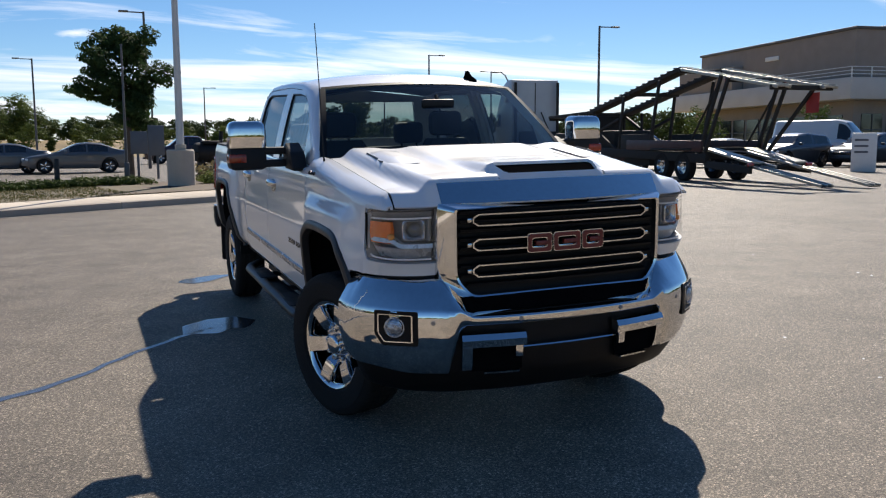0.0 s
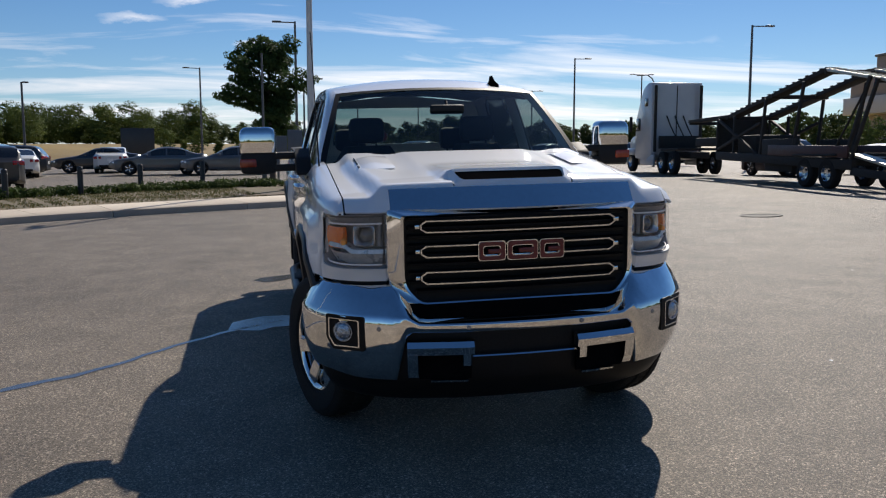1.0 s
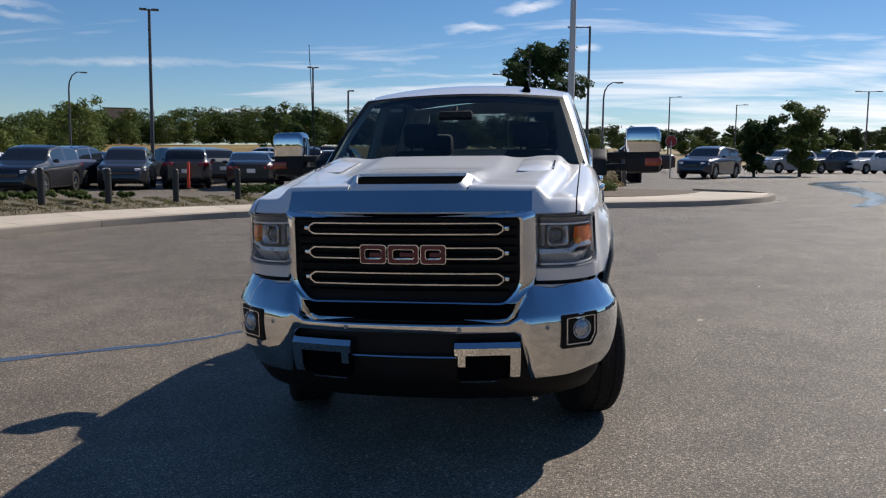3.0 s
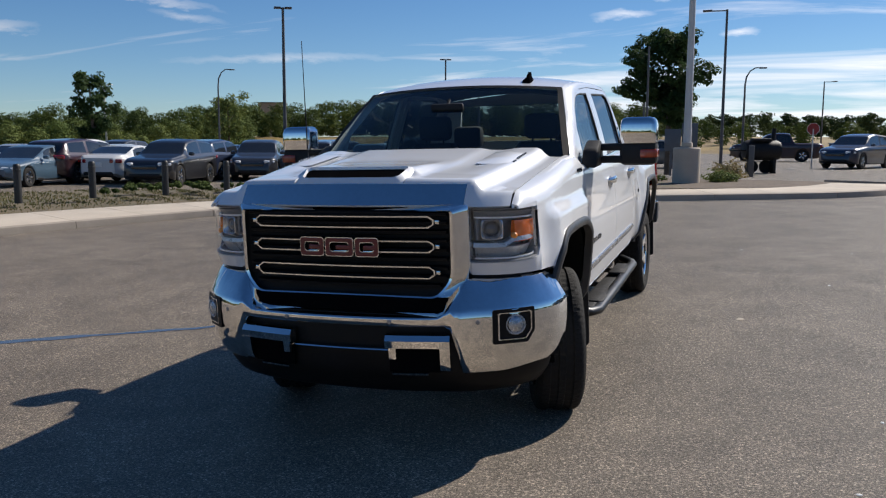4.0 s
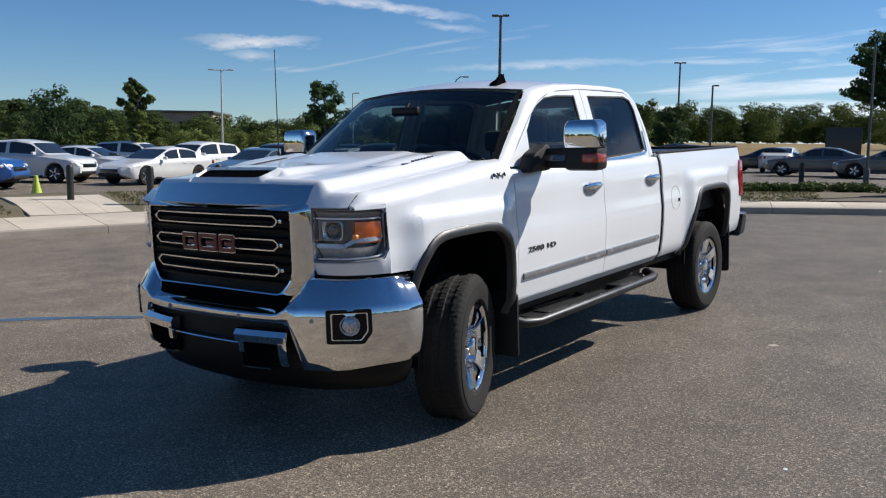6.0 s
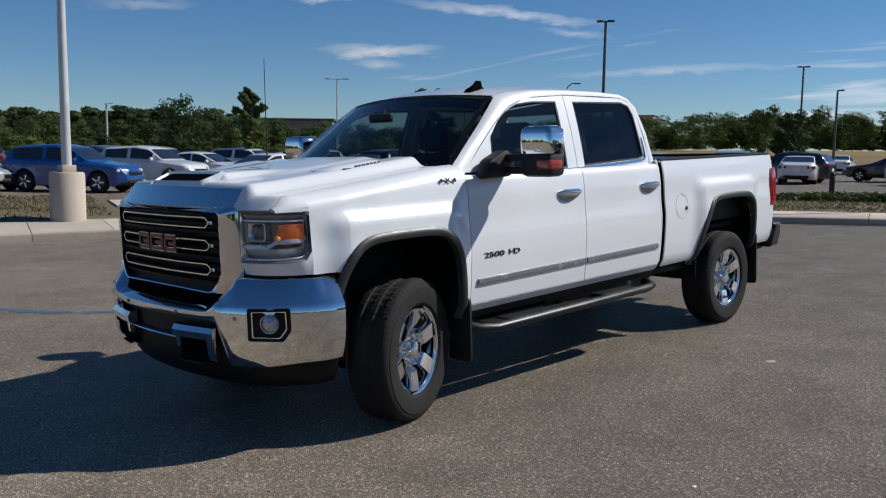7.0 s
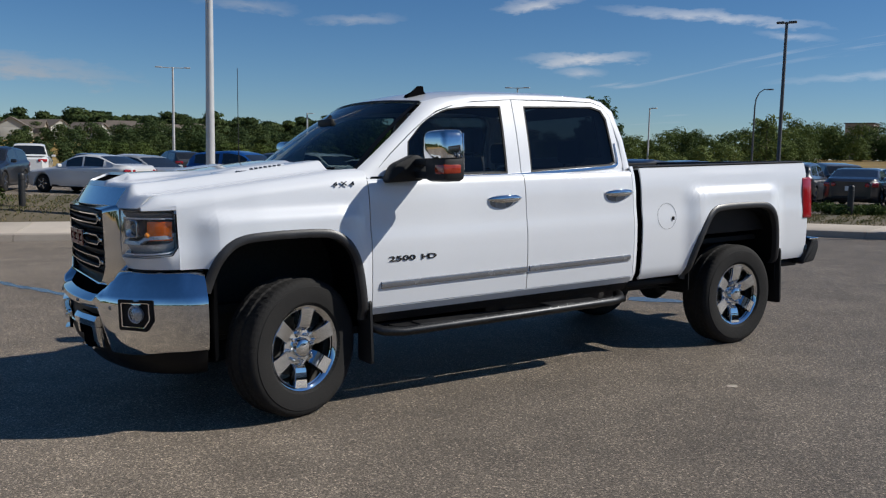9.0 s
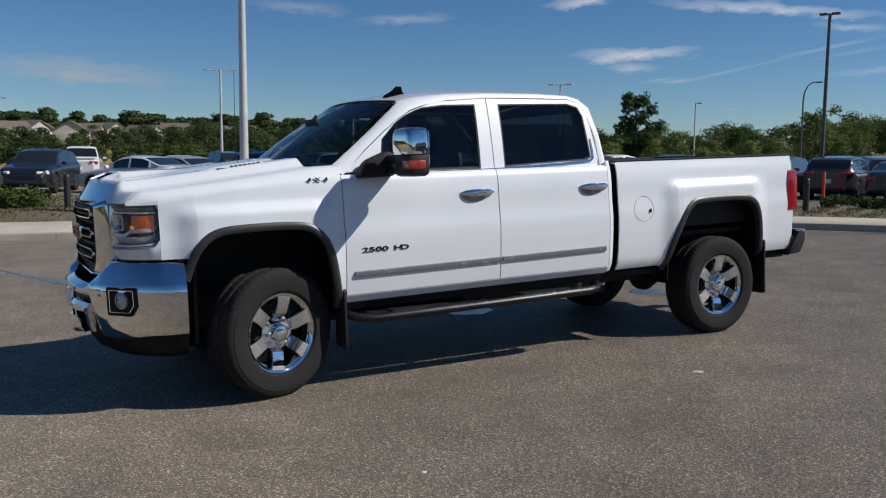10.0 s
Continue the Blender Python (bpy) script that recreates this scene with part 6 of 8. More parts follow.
# ---- street furniture ----
def lamp_post(x, y, top, arms, material, label, base=0.0, base_w=0.0, r=0.075, curved=False):
    """A light column: arms is a row of (turn, reach) for its heads; base: height of its concrete footing."""
    t = thing("street_lamp", at_ground(x, y), label, "street lamp", "car park lights")
    h = top - gz(x, y)
    if base:
        foot = lathe([(base_w * 0.5, -0.25), (base_w * 0.5, base - 0.04), (base_w * 0.46, base), (0.0005, base)], 24, Matrix.Rotation(radians(-90), 4, "Y"))
        part("footing", foot, CONCRETE, t, "round concrete footing")
        part("base_cover", box((0, 0, base + 0.07), (0.30, 0.30, 0.16), 0.02), CONCRETE, t)
    if curved:
        pts = [(0, 0, 0), (0, 0, h * 0.82), (0.06, 0, h * 0.90), (0.28, 0, h * 0.965), (0.62, 0, h), (0.9, 0, h)]
        pole = tube(pts, [r * 1.2, r * 0.8, r * 0.7, r * 0.6, r * 0.5, r * 0.5], 8)
        move(pole, Matrix.Rotation(radians(arms[0][0]), 4, "Z"))
    else:
        pole = tube([(0, 0, base), (0, 0, h * 0.5), (0, 0, h)], [r * 1.25, r, r * 0.8], 10)
    part("column", pole, material, t)
    for turn, reach in arms:
        rot = Matrix.Rotation(radians(turn), 4, "Z")
        if not curved:
            part("arm", move(tube([(0, 0, h - 0.06), (reach, 0, h - 0.04)], 0.035, 6), rot), material, t)
        k = 0.9 if curved else reach
        ln = 0.34 if reach < 0.3 else 0.5
        part("lamp_head", move(box((k + 0.4 * ln, 0, h - 0.02), (ln, 0.26, 0.09), 0.03), rot), material, t)
    return t


lamp_post(-14.1, 4.0, 9.6, [(20, 0.4), (200, 0.4)], GALV, "pale grey light column on a round concrete footing", 1.28, 0.72, 0.085)
lamp_post(0.15, 21.7, 9.8, [(90, 0.4)], GALV, "tall grey light column on a concrete footing", 1.2, 0.8, 0.095)
lamp_post(0.5, 44.1, 8.7, [(175, 0.8)], BRONZE, "dark light column with one arm")
lamp_post(-6.4, 68.0, 8.3, [(180, 0.9)], BRONZE, "dark light column with one arm")
lamp_post(25.9, 39.6, 8.6, [(0, 0.9)], BRONZE, "dark light column with one arm")
lamp_post(22.8, 59.7, 8.8, [(0, 0.9)], BRONZE, "dark light column with one arm")
lamp_post(-19.2, 31.5, 7.9, [(30, 0.12), (210, 0.12)], BRONZE, "dark light column with two heads", 0.0, 0.0, 0.08)
lamp_post(-20.2, 57.5, 7.9, [(30, 0.12), (210, 0.12)], BRONZE, "dark light column with two heads")
lamp_post(-64.2, 16.1, 8.3, [(70, 0.9), (250, 0.9)], GALV, "pale light column with a crossbar", 0, 0, 0.10)
lamp_post(-52.9, 41.9, 7.6, [(40, 0.6), (220, 0.6)], GALV, "pale light column with a crossbar")
lamp_post(-38.2, 53.9, 7.3, [(20, 0.9)], BRONZE, "dark street lamp with a curved arm", curved=True)
lamp_post(-91.6, 39.2, 6.6, [(60, 0.3)], GALV, "pale light column far off", 0, 0, 0.12)
lamp_post(-16.0, 52.6, 5.8, [(10, 0.1)], BRONZE, "dark light column with one arm")
lamp_post(-50.4, 55.0, 6.4, [(10, 0.3)], GALV, "pale light column far off")
lamp_post(36.0, 76.0, 9.2, [(0, 0.8), (180, 0.8)], BRONZE, "dark light column with a crossbar")
lamp_post(27.0, 84.0, 8.0, [(0, 0.8), (180, 0.8)], BRONZE, "dark light column with a crossbar")
lamp_post(9.0, 92.0, 8.0, [(0, 0.8)], BRONZE, "dark light column far off")
lamp_post(17.0, 98.0, 7.5, [(0, 0.8)], BRONZE, "dark light column far off")
lamp_post(-84.0, 0.0, 6.5, [(60, 0.9), (240, 0.9)], GALV, "pale light column with a crossbar", 0, 0, 0.10)
lamp_post(24.6, 49.0, 6.6, [(180, 0.9)], BRONZE, "dark street lamp with a curved arm", curved=True)
lamp_post(1.5, 57.4, 6.7, [(0, 0.9)], BRONZE, "dark street lamp with a curved arm", curved=True)


def bollard(m):
    t = thing("bollard", m, "short dark round bollard beside the grass", "bollard", "bollards along the verge")
    part("post", lathe([(0.0005, 0.86), (0.055, 0.855), (0.075, 0.83), (0.08, 0.79), (0.08, 0.0)], 14, Matrix.Rotation(radians(-90), 4, "Y")), BOLLARDBLACK, t)
    part("cap_ring", lathe([(0.081, 0.70), (0.086, 0.705), (0.086, 0.73), (0.081, 0.735)], 14, Matrix.Rotation(radians(-90), 4, "Y")), BOLLARDBLACK, t)
    return t


first_bollard = None
for x, y in ((-17.4, 0.36), (-17.0, 2.6), (-15.4, 7.0), (-13.7, 8.0), (-13.1, 9.5), (-12.6, 11.2), (-11.7, 12.7), (-10.8, 14.0), (-9.9, 15.7), (-9.0, 17.6), (-8.1, 19.7), (-6.5, 21.2), (-5.05, 22.65), (-3.35, 24.8)):
    m = at_ground(x, y, 0, rise(x) - 0.06)
    first_bollard = bollard(m) if first_bollard is None else copy_thing(first_bollard, m)

# traffic marker near the drive
cone = thing("marker_cone", at_ground(-19.4, 8.3, 0, 0.05), "yellow-green plastic marker cone on the pavement", "cone")
part("body", lathe([(0.0005, 0.62), (0.05, 0.61), (0.07, 0.45), (0.16, 0.03)], 16, Matrix.Rotation(radians(-90), 4, "Y")), LIME, cone)
part("foot", box((0, 0, 0.015), (0.38, 0.38, 0.03), 0.01), LIME, cone)

# signs and posts by the tall column
for x, y, turn, coat, label, panels in ((-0.45, 27.6, 10, SIGNGREY, "blue-grey pair of sign boards seen from behind on posts", ((-0.30, 1.30, 0.58, 0.80), (0.30, 1.38, 0.56, 1.08))),
                                        (-12.7, 77.1, 10, TRIM, "large dark board on posts out on the dry field", ((0.0, 1.75, 2.9, 2.6),))):
    sg = thing("sign_board", at_ground(x, y, turn, 0.1), label, "sign", "sign boards by the tree")
    for px, pz, w, h in panels:
        part("panel", box((px, 0, pz), (w, 0.06, h), 0.01), coat, sg)
    for k in (-0.34, 0.34):
        part("post", box((k, 0.06, 0.75), (0.08, 0.06, 1.5), 0.008), coat, sg)
thin = thing("sign_post", at_ground(-1.3, 23.9, 0, 0.1), "thin dark post with a small bracket", "post")
part("column", tube([(0, 0, 0), (0, 0, 4.35)], [0.05, 0.03], 8), BRONZE, thin)
part("bracket", box((0, 0, 0.35), (0.16, 0.16, 0.7), 0.02), BRONZE, thin)
ped2 = thing("service_post", at_ground(2.0, 26.6, 0, 0.1), "brown service post in the mulch", "post")
part("body", box((0, 0, 0.55), (0.18, 0.16, 1.1), 0.015), BRONZE, ped2)
stop = thing("stop_sign", at_ground(4.8, 40.0, 170), "red octagonal road sign on a steel post", "road sign")
part("post", tube([(0, 0, 0), (0, 0, 1.9)], 0.03, 8), GALV, stop)
octo = [(0.30 * math.cos(radians(22.5 + 45 * k)), 1.9 + 0.30 * math.sin(radians(22.5 + 45 * k))) for k in range(8)]
part("plate", prism(octo, lambda a, b, d: (a, d, b), 0.0, 0.012), SIGNRED, stop)
part("rim", rings(bmesh.new(), [[(a * k, d, 1.9 + (b - 1.9) * k) for a, b in octo] for k, d in ((1.0, -0.004), (1.0, 0.016), (0.96, 0.016), (0.96, -0.004))], True, False), LABELWHITE, stop)

# red plastic marker by the far poles
rp_post = thing("marker_post", at_ground(-14.4, 25.4, 0, 0.05), "orange-red plastic marker post on the asphalt", "post")
part("body", lathe([(0.0005, 1.05), (0.04, 1.04), (0.055, 1.0), (0.06, 0.05)], 12, Matrix.Rotation(radians(-90), 4, "Y")), SIGNORANGE, rp_post)
part("foot", box((0, 0, 0.03), (0.26, 0.26, 0.06), 0.02), BLACK, rp_post)

# dark towed machine on the mulch
mach = thing("barrel_grill", at_ground(2.4, 33.0, 20), "black barrel-shaped machine on small wheels", "machine")
part("barrel", lathe([(0.0005, -0.75), (0.36, -0.73), (0.42, -0.6), (0.42, 0.6), (0.36, 0.73), (0.0005, 0.75)], 20, Matrix.Translation((0, 0, 0.95))), BLACK, mach)
part("chimney", tube([(0.45, 0, 1.25), (0.5, 0, 1.85)], 0.09, 10), BLACK, mach)
part("lid", box((-0.1, -0.2, 1.38), (0.8, 0.4, 0.12), 0.04), BLACK, mach)
part("shelf", box((-1.0, 0, 0.95), (0.55, 0.5, 0.06), 0.01), BLACK, mach)
for sx in (-0.5, 0.5):
    part("leg", box((sx, 0, 0.4), (0.09, 0.5, 0.8), 0.01), BLACK, mach)
    part("wheel", lathe([(0.0005, 0.32), (0.24, 0.32), (0.28, 0.28), (0.28, 0.22), (0.0005, 0.2)], 18, Matrix.Translation((sx * 0.6, 0, 0.27)) @ Matrix.Rotation(radians(90), 4, "Z")), RUBBER, mach)
kiosk = thing("sign_cabinet", at_ground(26.4, 20.7, -48), "white free-standing sign cabinet with grey bars", "sign")
part("body", box((0, 0, 0.78), (0.92, 0.26, 1.56), 0.04), LABELWHITE, kiosk)
for k in range(3):
    part("bar", box((-0.1, -0.133, 1.28 - 0.24 * k), (0.5, 0.012, 0.08), 0.002), SIGNGREY, kiosk)


# ---- parked cars ----
def tyre_simple(r):
    return lathe([(r * 0.62, 0.10), (r * 0.90, 0.105), (r, 0.07), (r, -0.07), (r * 0.9, -0.105), (r * 0.62, -0.10)], 22)


CARKIND = {
    # half width, wheel radius, top line, belt line, glass: (screen foot, head), (rear head, foot), front and rear overhang
    "sedan": (0.92, 0.335, ((2.42, 0.56), (2.36, 0.70), (2.05, 0.80), (0.98, 0.965), (0.10, 1.385), (-0.40, 1.445), (-1.00, 1.40), (-1.78, 1.10), (-2.30, 1.06), (-2.40, 0.92)), (0.74, 0.92, 0.99), (0.94, 0.16, -1.06, -1.74), 0.95, 1.08),
    "suv": (0.94, 0.37, ((2.32, 0.60), (2.27, 0.84), (2.00, 0.97), (1.02, 1.10), (0.34, 1.585), (-0.30, 1.68), (-1.60, 1.60), (-1.85, 1.54), (-2.16, 1.14), (-2.28, 0.98)), (0.88, 1.04, 1.13), (0.98, 0.40, -1.82, -2.14), 0.92, 0.98),
    "pickup": (0.98, 0.40, ((2.85, 0.70), (2.80, 1.02), (2.5, 1.10), (1.30, 1.20), (0.62, 1.76), (0.10, 1.88), (-0.60, 1.87), (-0.92, 1.78), (-1.02, 1.20), (-2.80, 1.20), (-2.85, 1.0)), (1.0, 1.15, 1.17), (1.26, 0.68, -0.90, -1.00), 0.98, 1.25),
    "van": (1.0, 0.36, ((2.80, 0.60), (2.74, 1.02), (2.2, 1.24), (1.85, 1.32), (1.10, 2.32), (0.60, 2.44), (-2.6, 2.42), (-2.74, 2.30), (-2.78, 1.3), (-2.80, 0.8)), (0.95, 1.28, 1.30), (1.80, 1.15, -2.70, -2.75), 0.95, 1.05),
}


def build_car(kind, label, category):
    """A parked car with its front towards +y: one skin split into painted panels and glass, lamps, grille, mirrors, wheels."""
    W, wr, line, belts, gl, fo, ro = CARKIND[kind]
    h = line[0][0]
    tail = line[-1][0]
    wy = (h - fo, tail + ro)
    t = thing("parked_car", Matrix.Identity(4), label, category)
    lx, lz = [p[0] for p in line][::-1], [p[1] for p in line][::-1]

    def top(y):
        return sum(curve(y + d, lx, lz) for d in (-0.10, -0.05, 0, 0.05, 0.10)) / 5

    ys = sorted(set(np.round(list(np.linspace(tail, h, 61)) + [tail + 0.02, h - 0.02] + [a + b for a in wy for b in (-wr - 0.06, wr + 0.06)], 3)))

    def section(y):
        k = smooth(0, 0.40, min(h - y, y - tail))
        w = W * lerp(0.72, 1.0, k ** 0.6) * (1 - 0.02 * smooth(0.3, h, y))
        zt = top(y)
        zb = min(curve(y, [tail, 0.9, h], belts[::-1]), zt - 0.025)
        e = zt - zb
        low = 0.23 + 0.16 * (1 - smooth(0, 0.45, min(h - y, y - tail)))
        arch = max(1 - ((y - a) / (wr + 0.06)) ** 2 for a in wy)
        rise_to = wr * 2 + 0.05
        side = low + (rise_to - low) * max(0.0, arch) ** 0.45 if arch > 0 else low
        side = min(side, zb - 0.06)
        x8 = 0.915 * w - (0.24 * e if e > 0.15 else 0.24 * e + 0.02)
        pts = [(0.60 * w, low), (0.62 * w, max(low, side)), (0.965 * w, side), (0.995 * w, side + 0.03), (w, max(side + 0.05, 0.60)), (0.985 * w, max(side + 0.055, lerp(0.60, zb, 0.55))), (0.995 * w, zb - 0.075), (0.965 * w, zb - 0.03), (0.93 * w, zb),
               (0.915 * w - 0.03 * e, zb + 0.10 * e), (x8, zb + 0.82 * e), (x8 - 0.055, zb + 0.94 * e), (x8 * 0.72, zb + 0.985 * e), (x8 * 0.36, zt - 0.004), (0.0, zt)]
        return [Vector((x, y, z)) for x, z in pts], e

    secs = [(y, *section(y)) for y in ys]
    skin, panes = bmesh.new(), bmesh.new()
    full = max(e for _, _, e in secs)
    mid_y = (gl[1] + gl[2]) / 2 + 0.12
    for (ya, a, ea), (yb, b, eb) in zip(secs, secs[1:]):
        yc = (ya + yb) / 2
        for q in range(len(a) - 1):
            e = min(ea, eb)
            is_glass = False
            if q == 9 and e > 0.62 * full and gl[2] - 0.42 * (kind == "sedan") + 0.05 < yc < gl[1] + 0.40 and abs(yc - mid_y) > 0.05:
                is_glass = kind != "van" or yc > 0.75
            if q >= 11 and (gl[1] < yc < gl[0] or (gl[3] < yc < gl[2] and kind != "van")):
                is_glass = True
            for sg in (1, -1):
                quad = [Vector((sg * p.x, p.y, p.z)) for p in (a[q], b[q], b[q + 1], a[q + 1])]
                if sg > 0:
                    quad.reverse()
                bm = panes if is_glass else skin
                bm.faces.new([bm.verts.new(p) for p in quad])
    for y, pts, _ in (secs[0], secs[-1]):
        ring_pts = pts + [Vector((-p.x, p.y, p.z)) for p in pts[-2::-1]]
        skin.faces.new([skin.verts.new(p) for p in (ring_pts if y > 0 else ring_pts[::-1])])
    for bm in (skin, panes):
        bmesh.ops.remove_doubles(bm, verts=bm.verts, dist=1e-4)
        bmesh.ops.recalc_face_normals(bm, faces=bm.faces[:])
    part("body", skin, CARPAINT, t, sharp=42)
    part("glass", panes, CARGLASS, t, "dark car windows", sharp=42)
    zb0 = belts[0]
    for s in (1, -1):
        lampm = Matrix.Translation((s * W * 0.70, h - 0.17, zb0 - 0.10)) @ Matrix.Rotation(radians(-s * 32), 4, "Z")
        part("headlight", box((0, 0, 0), (0.46, 0.16, 0.12), 0.05, lampm), LAMPGREY, t, "car headlight")
        lampm = Matrix.Translation((s * W * 0.72, tail + 0.10, belts[2] - 0.14)) @ Matrix.Rotation(radians(s * 24), 4, "Z")
        part("taillight", box((0, 0, 0), (0.44, 0.14, 0.15), 0.04, lampm), REDLENS, t, "red tail light")
        part("door_mirror", box((s * (W + 0.07), gl[0] - 0.36, belts[1] + 0.09), (0.20, 0.11, 0.13), 0.04), CARPAINT, t)
        part("sill", box((s * W * 0.95, (wy[0] + wy[1]) / 2, 0.27), (0.08, wy[0] - wy[1] - 2 * wr - 0.2, 0.10), 0.02), BLACK, t)
        for y in (gl[1] - 0.72, gl[2] + 0.05):
            if kind != "van":
                part("door_handle", box((s * W * 0.99, y, belts[1] - 0.12), (0.035, 0.18, 0.03), 0.01), CARPAINT, t)
    part("grille", box((0, h - 0.02, zb0 - 0.20), (W * 1.0, 0.10, 0.15), 0.04), GLOSSBLACK, t)
    part("lower_grille", box((0, h - 0.03, 0.40), (W * 1.2, 0.12, 0.13), 0.04), BLACK, t)
    part("rear_diffuser", box((0, tail + 0.05, 0.40), (W * 1.3, 0.12, 0.14), 0.04), BLACK, t)
    part("number_plate", box((0, tail - 0.008, 0.72), (0.32, 0.015, 0.16), 0.004), LABELWHITE, t)
    part("underbody", box((0, (h + tail) / 2, 0.34), (W * 1.15, (h - tail) * 0.86, 0.2), 0.02), BLACK, t)
    if kind == "pickup":
        part("bed", box((0, -1.92, 1.205), (W * 1.5, 1.62, 0.03), 0.01), BLACK, t)
    for s in (1, -1):
        for y in wy:
            w = part("wheel", tyre_simple(wr), RUBBER, t)
            part("rim", lathe([(0.0005, 0.085), (wr * 0.16, 0.09), (wr * 0.2, 0.07), (wr * 0.60, 0.085), (wr * 0.70, 0.10), (wr * 0.70, -0.05)], 16), CARRIM, w)
            for k in range(5):
                part("rim_spoke", box((0.094, wr * 0.38, 0), (0.02, wr * 0.50, wr * 0.17), 0.008, Matrix.Rotation(2 * math.pi * k / 5, 4, "X")), BRIGHT, w)
            w.matrix_basis = pose(s * (W - 0.115), y, wr, 0, 0, 0 if s > 0 else 180)
    return t


PAINTS = {"white": (0.74, 0.74, 0.73), "silver": (0.36, 0.37, 0.38), "grey": (0.11, 0.115, 0.12), "black": (0.012, 0.012, 0.014), "dark": (0.03, 0.032, 0.037),
          "blue": (0.008, 0.065, 0.26), "steel": (0.07, 0.12, 0.17), "navy": (0.012, 0.02, 0.05), "maroon": (0.035, 0.010, 0.012), "teal": (0.10, 0.17, 0.18)}
CARS = """suv navy -19.6 26.2 10; suv dark -17.6 26.6 204; suv dark -15.9 28.4 24; sedan white -18.4 37.0 100; sedan black -13.0 28.0 24; suv black -11.3 29.2 24; sedan white -13.6 41.5 18;
sedan grey -6.6 41.0 95; sedan grey -3.0 39.4 95; sedan dark -10.6 46.5 95; suv dark -14.6 42.4 95; suv white -20.0 47.0 95; sedan white -25.4 16.4 190; suv white -27.2 19.6 190; sedan steel -22.4 19.0 193; suv maroon -22.6 21.5 10; sedan white -20.9 22.6 10; suv black -18.3 21.7 193; suv white -25.4 25.2 10; suv dark -22.0 28.4 190;
suv blue -26.2 9.0 308; suv white -29.4 13.6 298; sedan white -31.6 17.4 298; suv white -33.8 21.2 298; sedan white -36.0 25.4 283; sedan silver -29.0 6.1 298; sedan white -28.3 3.8 128; suv black -30.6 0.6 250; pickup white -43.5 3.4 80; suv dark -46.0 11.6 95; sedan white -40.0 7.6 105; suv navy -50.0 16.4 95; sedan grey -42.0 6.4 60;
suv grey -35.6 14.6 283; suv silver -37.6 18.2 283; sedan dark -39.6 21.6 283; sedan white -28.4 30.5 190; suv grey -26.6 34.4 190; sedan silver -30.6 26.0 190; suv dark -31.6 34.4 190;
sedan white -19.8 64.5 14; sedan teal -23.5 67.4 110; sedan white -9.9 47.3 5; suv grey -17.5 32.8 52; sedan white -15.4 34.8 52; suv dark -20.4 35.4 52; sedan navy -22.6 32.0 52;
suv navy 6.9 41.2 150; pickup maroon 3.6 56.0 92; suv silver 14.2 58.0 122; suv dark 17.2 59.0 122; suv white 20.4 60.0 122; suv white 23.4 61.0 122; suv dark 26.6 62.0 122; pickup dark 29.8 63.0 122; sedan white 33.0 64.0 122;
suv dark 52.6 49.8 215; suv black 56.0 46.6 215; sedan silver 48.6 53.0 215; van white 34.4 30.2 205; suv dark 29.5 27.8 100; suv black 33.0 26.2 100; suv navy 36.5 24.6 100; sedan silver 26.5 29.6 100; suv dark 59.4 43.0 215; sedan white 45.0 56.0 215; sedan grey 41.4 59.2 215"""
KINDWORD = {"sedan": "sedan", "suv": "SUV", "pickup": "pickup truck", "van": "panel van"}
models = {}
for row in CARS.replace("\n", " ").split(";"):
    kind, paint, x, y, turn = row.split()
    m = at_ground(float(x), float(y), float(turn))
    word = {"steel": "blue-grey", "navy": "dark blue", "teal": "green-grey"}.get(paint, paint)
    if kind not in models:
        models[kind] = ob = build_car(kind, "", KINDWORD[kind])
        ob.matrix_world = m
    else:
        ob = copy_thing(models[kind], m)
    tagged(ob, word + " " + KINDWORD[kind] + " parked in a row on the asphalt", "car" if kind != "van" else "van", "parked cars")
    for ch in ob.children:
        if ch.name.split(".")[0] in ("body", "door_handle", "door_mirror"):
            ch.color = (*PAINTS[paint], 1)


# ---- articulated car transporter ----
def big_wheel(parent, x, y, s, r=0.51):
    w = part("wheel", lathe([(r * 0.55, 0.13), (r * 0.9, 0.135), (r, 0.10), (r, -0.10), (r * 0.9, -0.135), (r * 0.55, -0.13)], 24), RUBBER, parent)
    part("rim", lathe([(0.0005, 0.10), (r * 0.22, 0.11), (r * 0.26, 0.04), (r * 0.5, 0.05), (r * 0.57, 0.13), (r * 0.57, -0.1)], 18), BRIGHT, w)
    w.matrix_basis = pose(x, y, r, 0, 0, 0 if s > 0 else 180)


semi = thing("tractor_unit", at_ground(17.9, 33.1, -6, 0.05), "pale grey sleeper tractor unit coupled to a car transporter", "truck")


def prof(pts, half, name, material, label=""):
    return part(name, prism(round_corners(pts, 0.09, 3), lambda a, b, d: (d, a, b), -half, half, 0.03), material, semi, label)


prof([(-0.55, 0.85), (-0.55, 4.25), (0.05, 4.25), (0.70, 4.0), (1.25, 3.25), (1.55, 2.75), (1.75, 1.95), (1.75, 0.7), (0.2, 0.6)], 1.22, "cab", TRUCKGREY, "tall sleeper cab")
prof([(1.70, 0.65), (1.70, 1.95), (2.9, 1.75), (3.25, 1.55), (3.3, 0.75)], 0.98, "bonnet", TRUCKGREY)
part("cab_seam", box((0, -0.553, 2.5), (0.05, 0.012, 3.2), 0.004), CHASSIS, semi)
part("windscreen", box((0, 1.68, 2.36), (2.1, 0.05, 0.72), 0.01, None), CARGLASS, semi)
part("front_bumper", box((0, 3.25, 0.5), (2.3, 0.25, 0.4), 0.08), BRIGHT, semi)
